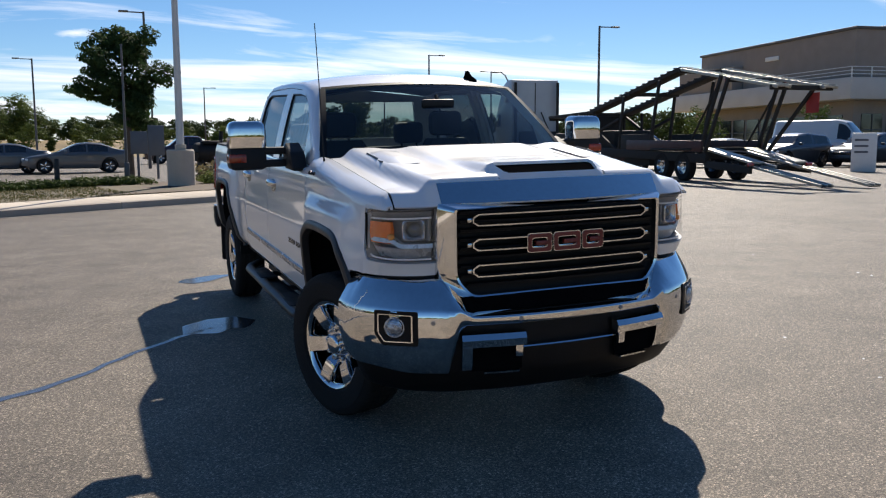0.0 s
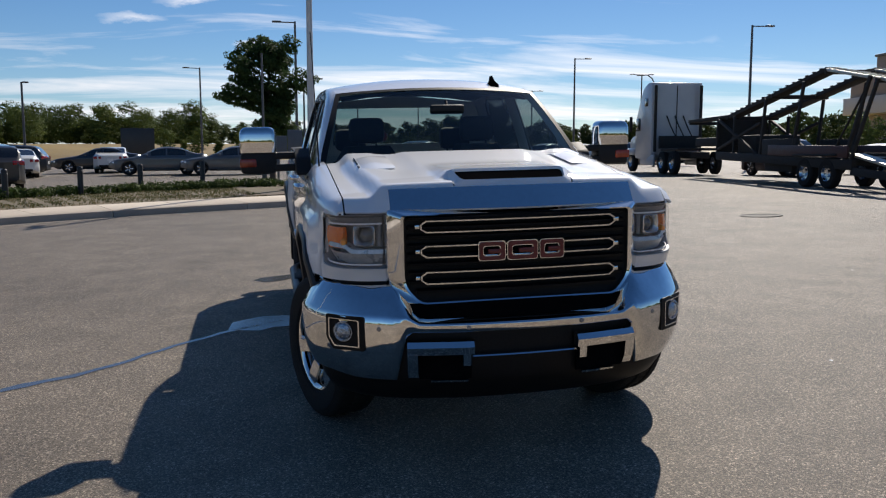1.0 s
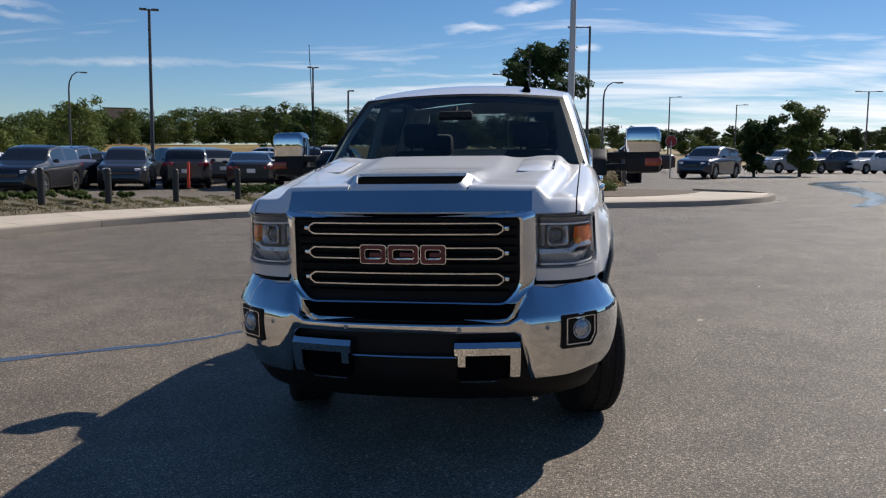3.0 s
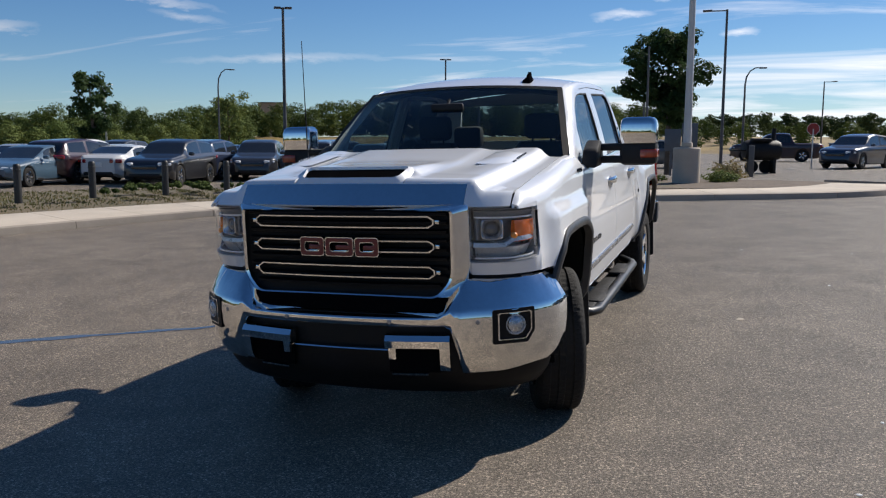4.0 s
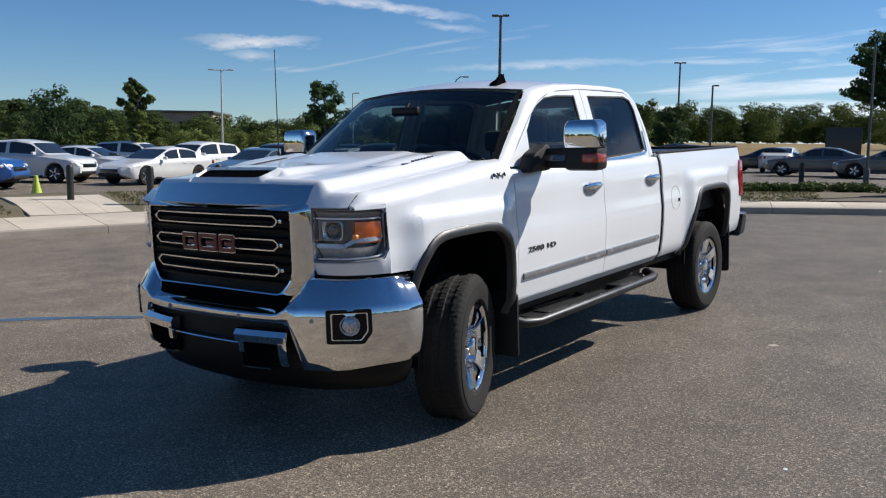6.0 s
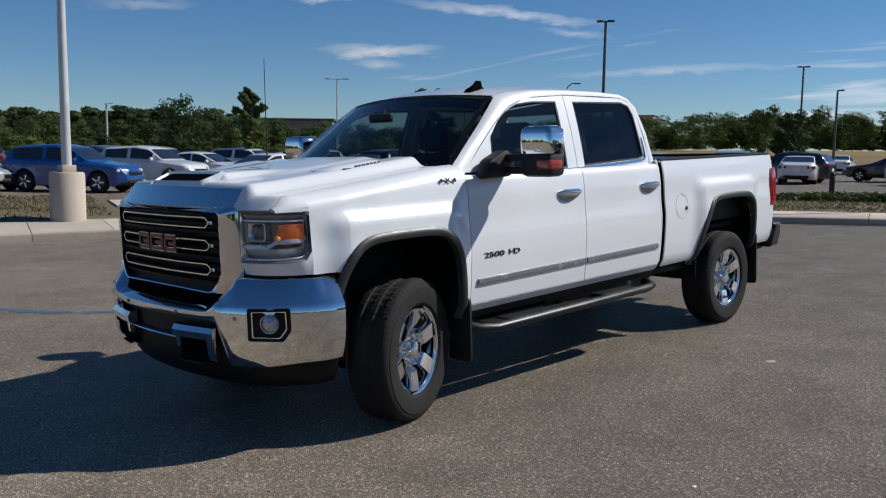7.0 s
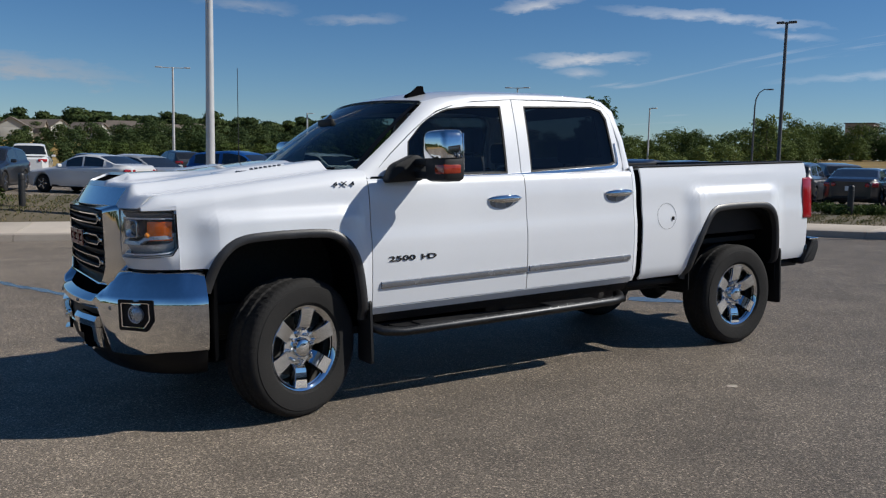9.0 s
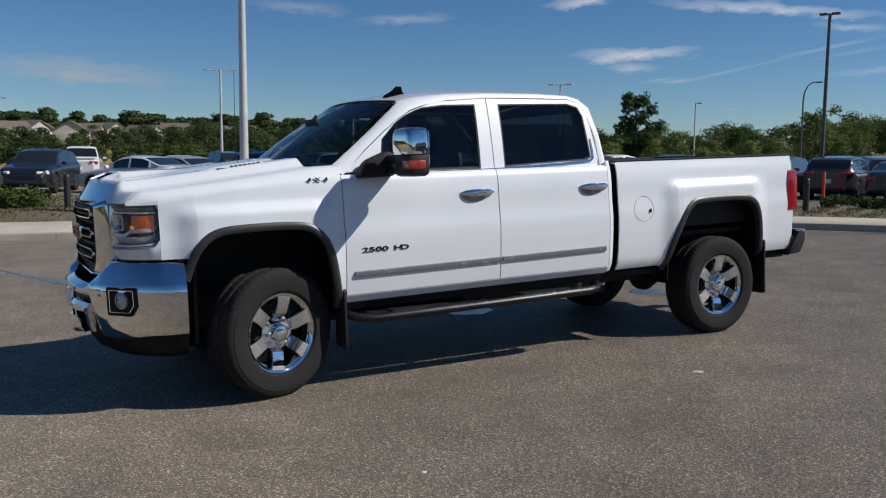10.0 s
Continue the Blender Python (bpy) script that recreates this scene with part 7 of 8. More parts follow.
for s in (1, -1):
    part("side_window", box((s * 1.235, 1.28, 2.32), (0.03, 0.62, 0.62), 0.01), CARGLASS, semi)
    part("sleeper_window", box((s * 1.235, 0.18, 3.35), (0.03, 0.42, 0.36), 0.01), CARGLASS, semi)
    part("door_mirror", box((s * 1.5, 1.62, 2.35), (0.12, 0.16, 0.75), 0.03), BLACK, semi)
    part("wing", box((s * 1.05, 2.55, 1.0), (0.42, 1.25, 0.35), 0.12), TRUCKGREY, semi)
    part("side_skirt", box((s * 1.15, 0.1, 0.62), (0.12, 1.9, 0.5), 0.04), TRUCKGREY, semi)
    part("exhaust_pipe", tube([(s * 1.1, -0.75, 1.0), (s * 1.1, -0.75, 4.1)], 0.07, 10), CHASSIS, semi)
    big_wheel(semi, s * 1.05, 2.55, s)
    for y in (-1.55, -2.9):
        big_wheel(semi, s * 0.95, y, s)
part("chassis", box((0, -1.4, 0.85), (0.9, 4.2, 0.28), 0.02), CHASSIS, semi)
part("rear_deck", box((0, -2.2, 1.12), (1.9, 2.2, 0.12), 0.02), CHASSIS, semi)
part("headrack", box((0, -1.0, 1.45), (2.0, 0.16, 0.6), 0.03), CHASSIS, semi)
for k in (-0.5, -0.1, 0.3):
    part("air_hose", tube([(k, -0.6, 2.7), (k + 0.15, -0.75, 2.2), (k + 0.4, -0.8, 1.7), (k + 0.2, -0.95, 1.3)], 0.03, 6), BLACK, semi)

trail = thing("car_transporter", at_ground(16.3, 17.3, -4.9), "empty open car transporter trailer with steel ramps lowered", "trailer")


def beam(name, a, b, w, hh, material=None, label=""):
    a, b = Vector(a), Vector(b)
    d = b - a
    m = Matrix.Translation((a + b) / 2) @ d.to_track_quat("Y", "Z").to_matrix().to_4x4()
    return part(name, box((0, 0, 0), (w, d.length, hh), min(w, hh) * 0.12, m), material or CHASSIS, trail, label)


UP_Y, UP_Z = [-3.95, 0.8, 7.2, 11.0], [2.72, 3.58, 2.42, 2.35]
for s in (1, -1):
    beam("lower_rail", (s * 1.02, 8.0, 0.95), (s * 1.02, -0.9, 0.72), 0.16, 0.3)
    beam("upper_track", (s * 0.78, 11.0, 2.35), (s * 0.78, 7.2, 2.42), 0.44, 0.13)
    beam("upper_track", (s * 0.78, 7.2, 2.42), (s * 0.78, 0.8, 3.58), 0.44, 0.14)
    beam("upper_track", (s * 0.78, 0.8, 3.58), (s * 0.78, -3.95, 2.72), 0.42, 0.05, RAMPSTEEL)
    beam("track_edge", (s * 0.99, 0.8, 3.56), (s * 0.99, -3.95, 2.70), 0.04, 0.09, RAMPSTEEL)
    beam("track_edge", (s * 0.57, 0.8, 3.56), (s * 0.57, -3.95, 2.70), 0.04, 0.09, RAMPSTEEL)
    beam("lower_track", (s * 0.75, 6.0, 1.0), (s * 0.75, -0.6, 1.02), 0.48, 0.1)
    beam("lower_track", (s * 0.75, -0.6, 1.02), (s * 0.75, -2.9, 0.62), 0.46, 0.07, RAMPSTEEL)
    beam("ramp", (s * 0.75, -2.8, 0.50), (s * 0.75, -5.7, 0.05), 0.36, 0.03, CHASSIS, "galvanised steel loading ramp")
    for e in (-0.18, 0.0, 0.18):
        beam("ramp_rail", (s * 0.75 + e, -2.8, 0.53), (s * 0.75 + e, -5.7, 0.08), 0.05, 0.07, RAMPSTEEL)
    for y in np.linspace(-5.55, -2.95, 12):
        part("ramp_rung", box((s * 0.75, y, 0.525 + (y + 2.8) * 0.155), (0.36, 0.06, 0.03), 0.006), RAMPSTEEL, trail)
    beam("wheel_tray", (s * 0.42, -0.9, 0.92), (s * 0.42, -3.3, 0.50), 0.10, 0.08, RAMPSTEEL)
    beam("side_sill", (s * 1.1, 3.9, 1.16), (s * 1.1, -0.7, 1.10), 0.06, 0.34, MAROONSTEEL, "dark maroon painted side frame")
    beam("tail_frame", (s * 1.02, -0.8, 0.55), (s * 1.02, -3.0, 0.42), 0.10, 0.22)
    for y0, z0, y1, z1 in ((8.0, 0.9, 8.0, 2.4), (6.6, 0.9, 6.6, 2.4), (4.6, 0.9, 4.3, 2.9), (2.5, 0.9, 1.9, 3.3), (-0.45, 0.8, -1.5, 3.2), (-0.75, 0.8, -1.85, 3.1)):
        beam("post", (s * 1.05, y0, z0), (s * 1.05, y1, z1), 0.08, 0.11)
    if s > 0:
        beam("rear_post", (s * 1.02, -0.9, 0.75), (s * 1.02, -3.1, 2.85), 0.08, 0.10)
    beam("side_brace", (s * 1.05, 7.9, 1.2), (s * 1.05, 4.6, 2.1), 0.09, 0.1)
    beam("side_brace", (s * 1.05, 4.8, 1.0), (s * 1.05, 7.9, 2.3), 0.09, 0.1)
    beam("side_panel", (s * 1.06, 4.4, 1.25), (s * 1.06, 2.2, 1.25), 0.05, 0.55)
    beam("hoist_ram", (s * 1.08, 0.2, 0.95), (s * 1.08, -1.4, 2.9), 0.05, 0.05, CHASSIS)
    for y in (1.6, 0.35):
        big_wheel(trail, s * 0.98, y, s, 0.46)
    part("mudguard", box((s * 1.0, 1.0, 1.0), (0.4, 2.4, 0.07), 0.03), CHASSIS, trail)
    part("marker_lamp", box((s * 1.03, -1.75, 3.02), (0.07, 0.14, 0.10), 0.01), REDLENS, trail)
    part("marker_lamp", box((s * 1.0, -2.95, 0.56), (0.2, 0.06, 0.12), 0.01), REDLENS, trail)
    for y in np.linspace(-3.85, 0.7, 17):
        part("tread_bar", box((s * 0.78, y, curve(y, UP_Y, UP_Z) + 0.04), (0.40, 0.10, 0.03), 0.006), RAMPSTEEL, trail)
    for y in np.linspace(1.1, 7.0, 16):
        part("tread_bar", box((s * 0.78, y, curve(y, UP_Y, UP_Z) + 0.085), (0.46, 0.16, 0.04), 0.006), CHASSIS, trail)
for y, z in ((10.8, 2.28), (7.3, 2.36), (4.0, 2.95), (0.8, 3.5), (-1.7, 3.05), (-3.7, 2.70), (8.0, 0.9), (4.0, 0.85), (1.0, 0.85), (-0.8, 0.78), (-2.8, 0.52)):
    beam("crossbar", (-1.02, y, z), (1.02, y, z), 0.12, 0.14)
part("gooseneck", box((0, 9.6, 1.5), (1.0, 3.6, 0.35), 0.05), CHASSIS, trail)
part("front_bulkhead", box((0, 8.1, 1.6), (2.0, 0.15, 1.5), 0.03), CHASSIS, trail)
part("tool_box", box((0, 3.6, 0.68), (1.8, 1.8, 0.5), 0.03), CHASSIS, trail)
part("winch_frame", box((0, 6.0, 1.35), (1.7, 1.4, 0.7), 0.05), CHASSIS, trail)
flag = bmesh.new()
rings(flag, [[(1.06 + 0.03 * math.sin(9 * a), -2.65 - a, z) for a in np.linspace(0, 0.55, 8)] + [(1.075 + 0.03 * math.sin(9 * a), -2.65 - a, z) for a in np.linspace(0.55, 0, 8)] for z in (2.05, 2.3, 2.62)])
part("red_flag", flag, FLAGRED, trail, "faded red cloth flag")
copycar = copy_thing(models["suv"], at_ground(21.0, 28.4, 183))
tagged(copycar, "dark maroon SUV parked behind the transporter trailer", "car")
for ch in copycar.children:
    if ch.name.split(".")[0] in ("body", "door_handle", "door_mirror"):
        ch.color = (*PAINTS["maroon"], 1)

# ---- dealership building ----
bld = thing("showroom_building", pose(71.7, 62.7, gz(71.7, 62.7), 0, 0, -8), "brown two-storey commercial building with a pale band", "building")


def bblock(name, x0, x1, y0, y1, z0, z1, material, bev=0.05, parent=None, label=""):
    return part(name, box(((x0 + x1) / 2, (y0 + y1) / 2, (z0 + z1) / 2), (x1 - x0, y1 - y0, z1 - z0), bev), material, parent or bld, label)


bblock("upper_wall", 0, 60, 0, 30, 7.3, 12.7, BRICKBROWN)
bblock("parapet", -0.2, 60.2, -0.2, 30.2, 12.7, 13.0, BRONZE)
bblock("band", -2.0, 62, -2.0, 34, 5.4, 7.6, PALEBAND, label="pale cladding band")
bblock("lower_wall", 0.5, 60, 0.5, 32, 0, 5.4, BRICKBROWN)
bblock("entrance_block", -1.6, 0.0, 20, 33, 7.6, 10.6, BRICKBROWN)
bblock("roof_unit", 8, 12, 4, 8, 13.0, 14.0, GALV)
for k in range(10):
    y = 2.0 + 3.0 * k
    w = bblock("window", 0.38, 0.5, y, y + 2.4, 0.6, 3.9, CARGLASS, 0.0)
    part("frame_bar", box((0.36, y + 1.2, 2.3), (0.06, 2.5, 0.12)), BRONZE, w)
for k in range(16):
    x = 1.5 + 3.2 * k
    w = bblock("window", x, x + 2.6, 0.38, 0.5, 0.4, 4.0, CARGLASS, 0.0)
    part("frame_bar", box((x + 1.3, 0.36, 2.3), (2.7, 0.06, 0.12)), BRONZE, w)
    part("frame_bar", box((x + 1.3, 0.35, 2.2), (0.1, 0.06, 3.6)), BRONZE, w)
for k in range(26):
    part("railing_post", box((-1.8 + 2.4 * k, -1.8, 8.15), (0.09, 0.09, 1.1)), LABELWHITE, bld)
for z in (7.95, 8.3, 8.68):
    part("railing_rail", box((29.0, -1.8, z), (62, 0.07, 0.07)), LABELWHITE, bld)
    part("railing_rail", box((-1.8, 6.0, z), (0.07, 15.6, 0.07)), LABELWHITE, bld)
part("wall_sign", box((-0.1, 14.0, 11.0), (0.15, 2.6, 0.5), 0.05), LABELWHITE, bld)

for x, y, w, d, hgt, turn in ((-129.0, 214.0, 7.0, 7.0, 9.5, 20), (-98.0, 72.0, 10, 13, 4.6, 40)):
    b = thing("office_block", at_ground(x, y, turn), "low brown building beyond the trees", "building")
    part("wall", box((0, 0, hgt / 2), (w, d, hgt), 0.05), BRICKBROWN, b)
    part("roof", box((0, 0, hgt + 0.15), (w + 0.6, d + 0.6, 0.3), 0.05), BRONZE, b)
    for k in range(4):
        part("window", box((-w * 0.36 + w * 0.24 * k, -d / 2 - 0.02, hgt * 0.6), (w * 0.12, 0.08, 1.3)), CARGLASS, b)


def house(m, w, d, h, wall, roofm):
    t = thing("house", m, "pale suburban house with a brown gable roof", "house", "houses on the rise")
    part("wall", box((0, 0, h / 2), (w, d, h), 0.03), wall, t)
    rf = bmesh.new()
    rh = w * 0.32
    rings(rf, [[(-w / 2 - 0.4, y, h - 0.15), (0, y, h + rh), (w / 2 + 0.4, y, h - 0.15), (w / 2 + 0.4, y, h - 0.4), (0, y, h + rh - 0.3), (-w / 2 - 0.4, y, h - 0.4)] for y in (-d / 2 - 0.4, d / 2 + 0.4)])
    part("roof", rf, roofm, t)
    part("gable", prism([(-w / 2, h - 0.1), (w / 2, h - 0.1), (0, h + rh - 0.3)], lambda a, b, dd: (a, dd, b), -d / 2, d / 2), wall, t)
    for s in (-0.28, 0.0, 0.28):
        part("window", box((s * w, -d / 2 - 0.03, h * 0.7), (1.1, 0.08, 1.2)), CARGLASS, t)
    part("garage_door", box((w * 0.2, -d / 2 - 0.02, 1.1), (3.0, 0.08, 2.1)), LABELWHITE, t)


rnd = random.Random(21)
for k in range(30):
    az = radians(-74 - 1.1 * k - rnd.uniform(0, 0.8))
    r = rnd.uniform(250, 330)
    x, y = r * math.sin(az), r * math.cos(az)
    house(at_ground(x, y, rnd.uniform(0, 360)), rnd.uniform(6.5, 9), rnd.uniform(7, 10), rnd.uniform(3.0, 4.0), (HOUSEPALE, HOUSETAN)[k % 2], ROOFBROWN)


# ---- trees and shrubs ----
def leaf_mesh(name, centres, radii, counts, size, seed, material, jitter=0.5):
    """Many small folded leaves scattered through overlapping clumps, denser towards their skin."""
    rng = np.random.default_rng(seed)
    pts, nor = [], []
    for c, r, n in zip(centres, radii, counts):
        d = rng.normal(size=(n, 3))
        d /= np.linalg.norm(d, axis=1)[:, None]
        rad = rng.uniform(0.35, 1.0, n) ** 0.5 * (0.85 + 0.25 * np.sin(3 * d[:, 0] + 5 * d[:, 2] + seed))
        pts.append(np.array(c) + d * rad[:, None] * np.array(r))
        nor.append(d + rng.normal(scale=jitter, size=(n, 3)) + np.array([0, 0, 0.4]))
    p, nn = np.concatenate(pts), np.concatenate(nor)
    nn /= np.linalg.norm(nn, axis=1)[:, None]
    a = np.cross(nn, rng.normal(size=nn.shape))
    a /= np.linalg.norm(a, axis=1)[:, None]
    b = np.cross(nn, a)
    s = size * rng.uniform(0.6, 1.3, len(p))[:, None]
    v = np.stack([p - a * s, p + b * s * 0.42 + nn * s * 0.12, p + a * s, p - b * s * 0.42 + nn * s * 0.12], 1).reshape(-1, 3)
    n = len(p)
    me = bpy.data.meshes.new(name)
    me.vertices.add(4 * n), me.loops.add(4 * n), me.polygons.add(n)
    me.vertices.foreach_set("co", v.astype(np.float32).ravel())
    me.loops.foreach_set("vertex_index", np.arange(4 * n, dtype=np.int32))
    me.polygons.foreach_set("loop_start", np.arange(0, 4 * n, 4, dtype=np.int32))
    me.update()
    me.materials.append(material)
    return me


def tree(m, height, spread, label, seed, leaf=LEAF, leaves=4200, size=0.085, clear=0.28, tall=1.0):
    """A tapered trunk with limbs, and a crown of leaf clumps round the limbs' ends."""
    rnd = random.Random(seed)
    t = thing("tree", m, label, "tree", "trees round the car park")
    trunk = bmesh.new()
    lean = rnd.uniform(-0.2, 0.2)
    spine = [(lean * (k / 6) ** 2, 0.1 * math.sin(k), height * 0.86 * k / 6) for k in range(7)]
    tube(spine, [0.020 * height * (1 - 0.85 * k / 6) + 0.012 for k in range(7)], 9, trunk)
    centres, radii = [], []
    n = 15
    for k in range(n):
        f = lerp(clear, 0.95, (k + 0.4) / n)
        z0 = height * f * 0.88
        a = k * 2.4 + rnd.uniform(-0.5, 0.5)
        prof_w = math.sin(math.pi * min(1, (f - clear * 0.55) / (1.06 - clear * 0.55))) ** 0.7
        reach = spread * prof_w * rnd.uniform(0.45, 0.85)
        i = f * 6
        base = Vector(spine[min(int(i), 6)])
        base.z = z0
        end = base + Vector((math.cos(a) * reach, math.sin(a) * reach, rnd.uniform(0.25, 0.7) * reach * tall))
        mid = base.lerp(end, 0.5) + Vector((0, 0, 0.08 * reach))
        tube([base, mid, end], [0.0075 * height * (1.1 - f), 0.005 * height * (1.1 - f), 0.004], 6, trunk)
        for q in range(2):
            c = base.lerp(end, 0.55 + 0.5 * q) + Vector([rnd.uniform(-0.15, 0.15) * spread for _ in range(3)])
            rr = spread * rnd.uniform(0.26, 0.40) * (0.75 + 0.25 * prof_w)
            centres.append(tuple(c))
            radii.append((rr, rr, rr * rnd.uniform(0.65, 0.9) * tall))
    part("trunk", trunk, BARK, t)
    vol = sum(r[0] * r[1] for r in radii)
    counts = [max(10, int(leaves * r[0] * r[1] / vol)) for r in radii]
    crown = new("crown", leaf_mesh("crown", centres, radii, counts, size, seed, leaf))
    crown.parent = t
    return t


tree(at_ground(-1.0, 28.6, 0, 0.1), 5.75, 1.85, "leafy young tree with a dark uneven crown", 4, LEAFDARK, 19000, 0.085, 0.34)
tree(at_ground(-28.0, 28.5, 40), 5.2, 1.15, "narrow leafy young tree", 8, LEAFDARK, 6500, 0.10, 0.2, 1.3)
tree(at_ground(-33.8, 21.2, 80), 5.3, 0.85, "narrow leafy young tree", 12, LEAF, 6500, 0.10, 0.2, 1.3)
tree(at_ground(-19.6, 54.0, 10), 4.6, 1.5, "leafy tree beside the drive", 16, LEAFDARK, 6500, 0.11, 0.2)
tree(at_ground(9.9, 45.5, 10), 3.5, 1.5, "dense dark green tree", 23, LEAFDARK, 7000, 0.12, 0.12)
tree(at_ground(12.8, 47.5, 10), 4.5, 1.7, "pale green tree with thin foliage", 29, LEAFPALE, 7500, 0.11, 0.12)
tree(at_ground(31.0, 36.0, 10), 3.2, 1.4, "small leafy tree by the parking bays", 31, LEAF, 1800, 0.10, 0.2)
tree(at_ground(36.0, 32.5, 60), 3.6, 1.3, "small leafy tree by the parking bays", 37, LEAF, 1800, 0.10, 0.2)
tree(at_ground(28.0, 52.0, 60), 4.2, 1.8, "small leafy tree by the parking bays", 41, LEAF, 1800, 0.12, 0.2)
tree(at_ground(-40.0, 58.0, 60), 6.0, 2.0, "leafy tree at the edge of the wood", 43, LEAFPALE, 2200, 0.16, 0.2)
tree(at_ground(-25.0, 62.0, 60), 5.6, 1.6, "leafy tree at the edge of the field", 47, LEAF, 2200, 0.15, 0.2)
tree(at_ground(-50.0, 26.0, 0), 5.0, 2.4, "round leafy tree behind the cars", 53, LEAFDARK, 2400, 0.15, 0.15)

# woods beyond the car park, as one mass each
rng = random.Random(77)


def wood(name, az0, az1, r0, r1, h0, h1, count, seed, material, label, size=0.36, dense=1.0):
    cs, rs, ns = [], [], []
    rr = random.Random(seed)
    for k in range(count):
        az = radians(lerp(az0, az1, (k + rr.random()) / count))
        r = rr.uniform(r0, r1)
        x, y = r * math.sin(az), r * math.cos(az)
        h = rr.uniform(h0, h1)
        w = h * rr.uniform(0.32, 0.5)
        for q in range(5):
            f = (q + 0.5) / 5
            ww = w * (0.55 + 0.7 * math.sin(math.pi * (0.15 + 0.75 * f))) * 0.8
            cs.append((x + rr.uniform(-0.4, 0.4) * w, y + rr.uniform(-0.4, 0.4) * w, gz(x, y) + h * lerp(0.08, 0.9, f)))
            rs.append((ww, ww, h * 0.17))
            ns.append(int(dense * (50 + 14 * h)))
    ob = new(name, leaf_mesh(name, cs, rs, ns, size, seed, material))
    return tagged(ob, label, "trees", "", "stuff")


wood("far_wood", -80, -56, 96, 140, 2.6, 5.6, 90, 1, LEAFWOOD, "band of dense green woodland beyond the car park", 0.14, 5.0)
wood("far_wood", -81, -50, 88, 100, 1.4, 2.8, 60, 11, LEAF, "lighter shrubs along the wood's edge", 0.12, 4.0)
wood("far_wood", -60, -33, 88, 115, 3.0, 5.4, 62, 2, LEAF, "band of mixed green trees beyond the car park", 0.13, 5.0)
wood("far_wood", -36, -4, 158, 190, 4.5, 8.2, 90, 21, LEAF, "tree line beyond the dry field", 0.20, 4.0)
wood("far_wood", -56, -35, 72, 86, 1.2, 3.8, 24, 3, LEAFPALE, "row of pale green young trees before the wood", 0.11, 4.5)
wood("far_wood", -20, 34, 170, 220, 3.6, 5.6, 120, 4, LEAFWOOD, "low wood far behind the dry field", 0.30, 2.0)
wood("far_wood", -8, 24, 96, 118, 1.4, 3.2, 26, 5, LEAF, "scattered small trees along the dry field", 0.14, 3.0)
wood("far_wood", 34, 64, 140, 180, 4.0, 7.0, 70, 6, LEAFWOOD, "low wood far behind the buildings", 0.4)
wood("far_wood", -125, -72, 150, 300, 2.0, 6.4, 190, 7, LEAFWOOD, "scattered trees before the houses on the rise", 0.22, 3.2)
wood("far_wood", -118, -78, 92, 112, 1.3, 2.6, 70, 13, LEAFWOOD, "dark shrubs along the far edge of the car park", 0.13, 4.0)
wood("far_wood", -125, -58, 335, 400, 8.5, 13.0, 190, 12, LEAFWOOD, "wooded ridge behind the houses", 0.75, 2.2)
wood("far_wood", 66, 240, 90, 140, 4.0, 7.0, 110, 8, LEAFWOOD, "band of trees on the lot's near side", 0.7, 0.6)


def shrub_row(name, pts, half, h, count, seed, material, label, size=0.06):
    rr = random.Random(seed)
    line = along(pts, 0.25)
    cs, rs, ns = [], [], []
    for k in range(count):
        p = line[int(rr.random() * (len(line) - 1))]
        x, y = p.x + rr.uniform(-half, half), p.y + rr.uniform(-half, half)
        hh = h * rr.uniform(0.6, 1.1)
        cs.append((x, y, gz(x, y) + 0.16 + 0.26 * (1 - smooth(-13.5, -7.0, x)) + hh * 0.35))
        rs.append((hh * 0.9, hh * 0.9, hh * 0.55))
        ns.append(90)
    ob = new(name, leaf_mesh(name, cs, rs, ns, size, seed, material))
    return tagged(ob, label, "shrubs", "", "stuff")


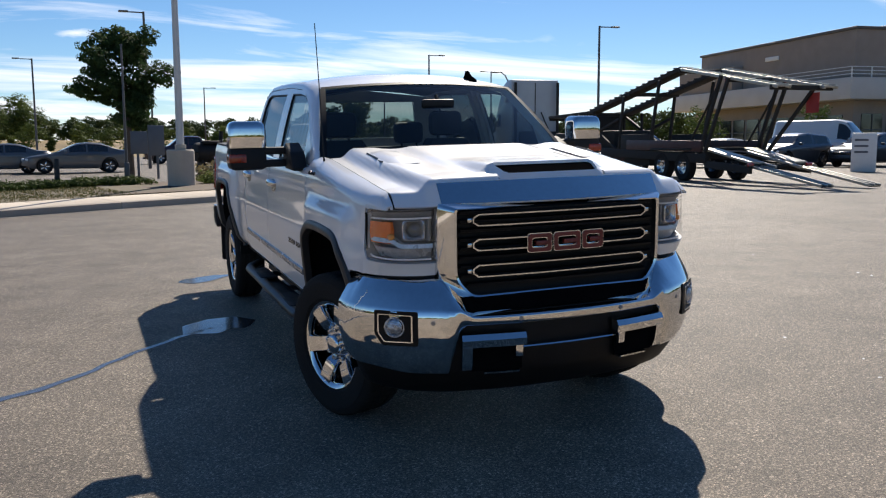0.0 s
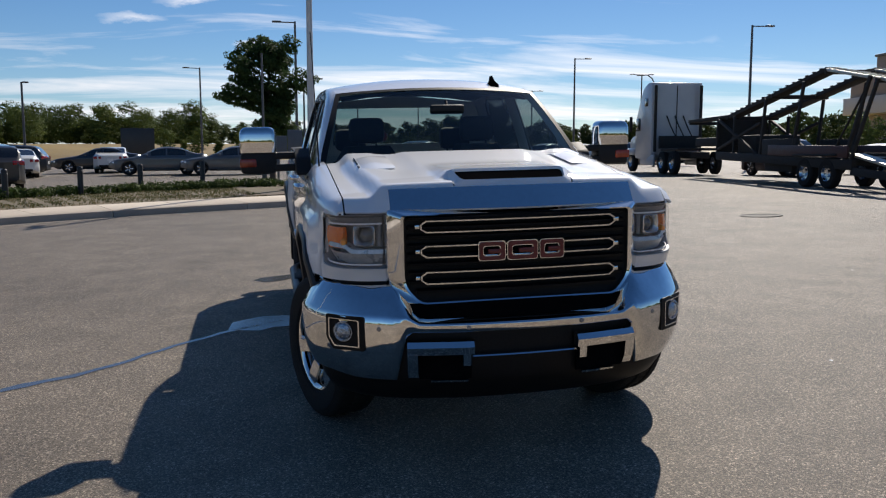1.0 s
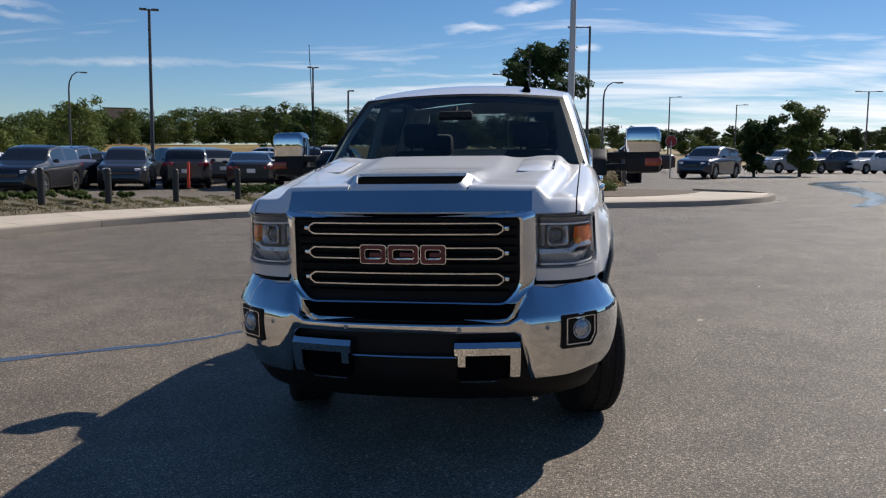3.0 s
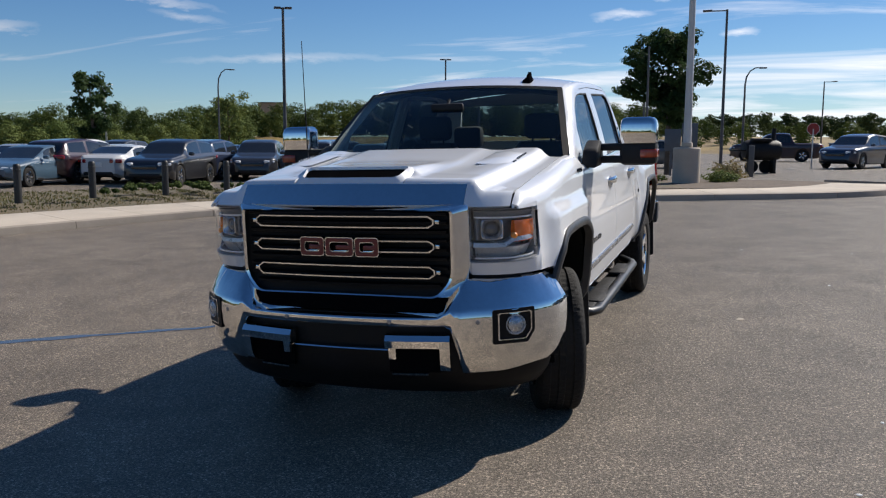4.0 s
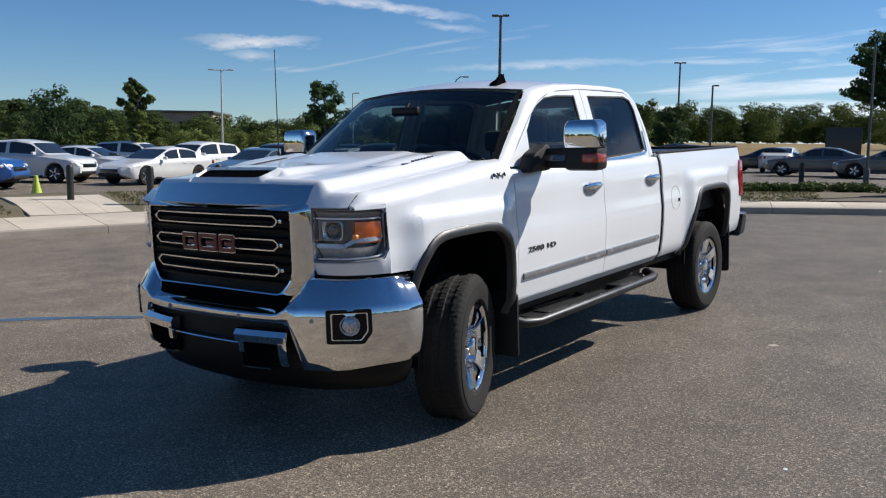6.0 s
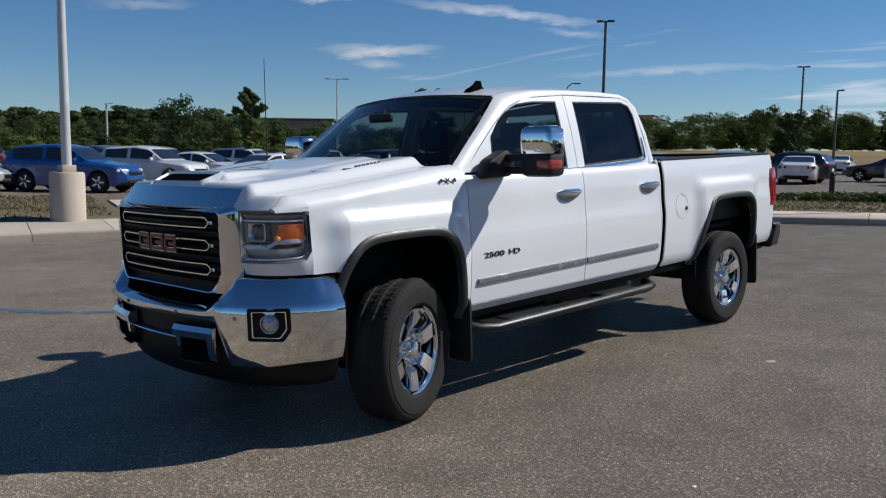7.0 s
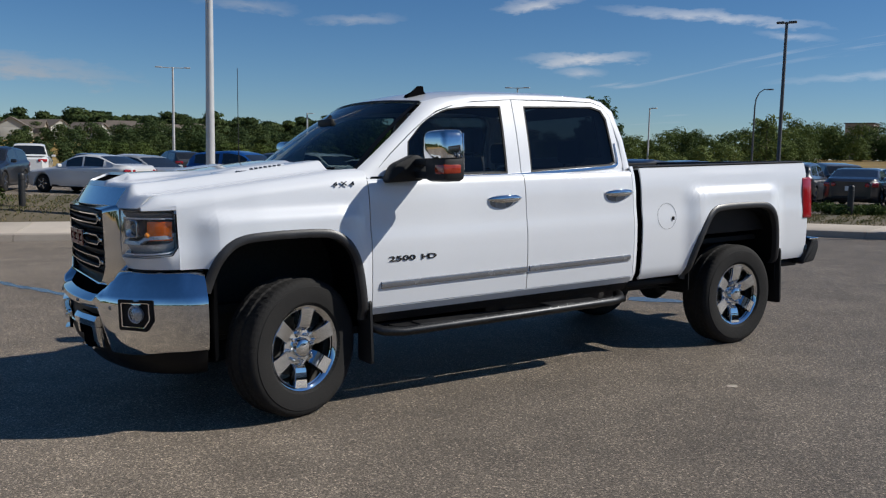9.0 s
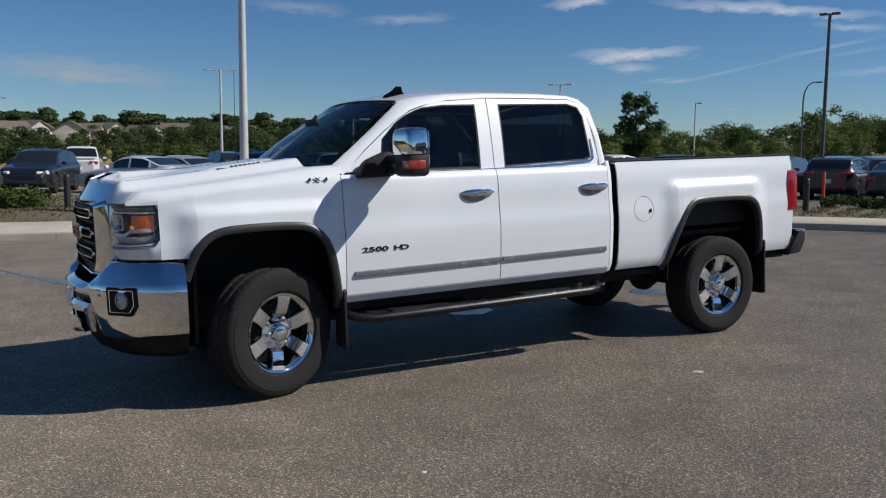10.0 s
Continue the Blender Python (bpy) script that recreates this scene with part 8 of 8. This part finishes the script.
shrub_row("low_shrubs", [(-9.4, 19.4), (-7.4, 21.0), (-5.0, 22.0), (-2.6, 22.8), (-0.8, 23.2)], 0.55, 0.34, 150, 1, GRASSLEAF, "low green ground cover behind the pavement", 0.055)
shrub_row("low_shrubs", [(-18.2, -1.6), (-18.0, -0.8), (-17.8, -0.2)], 0.45, 0.52, 60, 2, GRASSLEAF, "low green shrub on the verge", 0.055)
shrub_row("low_shrubs", [(-13.2, 12.0), (-12.0, 14.6), (-11.2, 16.0)], 0.6, 0.14, 46, 3, GRASSLEAF, "patches of low green ground cover", 0.05)
shrub_row("dry_clump", [(1.3, 24.2), (1.6, 24.4)], 0.15, 0.75, 12, 14, DRYLEAF, "dry straw-coloured ornamental grass in the mulch", 0.07)
shrub_row("bright_shrub", [(1.1, 22.3), (1.5, 22.6)], 0.25, 0.42, 14, 4, LEAFPALE, "yellow-green shrub beside the column", 0.05)


def tufts(name, count, a0, a1, seed, h, material, label):
    """Grass blades scattered over the verge."""
    rr = np.random.default_rng(seed)
    vs, fs = [], []
    for k in range(count):
        i = int(rr.uniform(4, VE - 4))
        a = rr.uniform(a0, a1)
        if 4.1 < KLINE[i].y < 6.6:
            continue
        q = KLINE[i] + outward(KLINE, i) * a + Vector((rr.uniform(-0.25, 0.25), rr.uniform(-0.25, 0.25)))
        z = verge_z(i, a) - 0.01
        for b in range(4):
            an, ln = rr.uniform(0, 6.28), rr.uniform(0.5, 1.2) * h
            dx, dy = math.cos(an), math.sin(an)
            n0 = len(vs)
            vs += [(q.x - dy * 0.012, q.y + dx * 0.012, z), (q.x + dy * 0.012, q.y - dx * 0.012, z), (q.x + dx * ln * 0.5, q.y + dy * ln * 0.5, z + ln)]
            fs.append((n0, n0 + 1, n0 + 2))
    me = bpy.data.meshes.new(name)
    me.from_pydata(vs, [], fs)
    me.materials.append(material)
    return tagged(new(name, me), label, "grass", "", "stuff")


tufts("grass", 15000, 2.6, 6.7, 3, 0.05, TUFTLEAF, "patchy green and dry grass on the verge")
tufts("dry_grass", 8000, 2.2, 6.8, 4, 0.045, DRYLEAF, "dry straw-coloured grass on the verge")
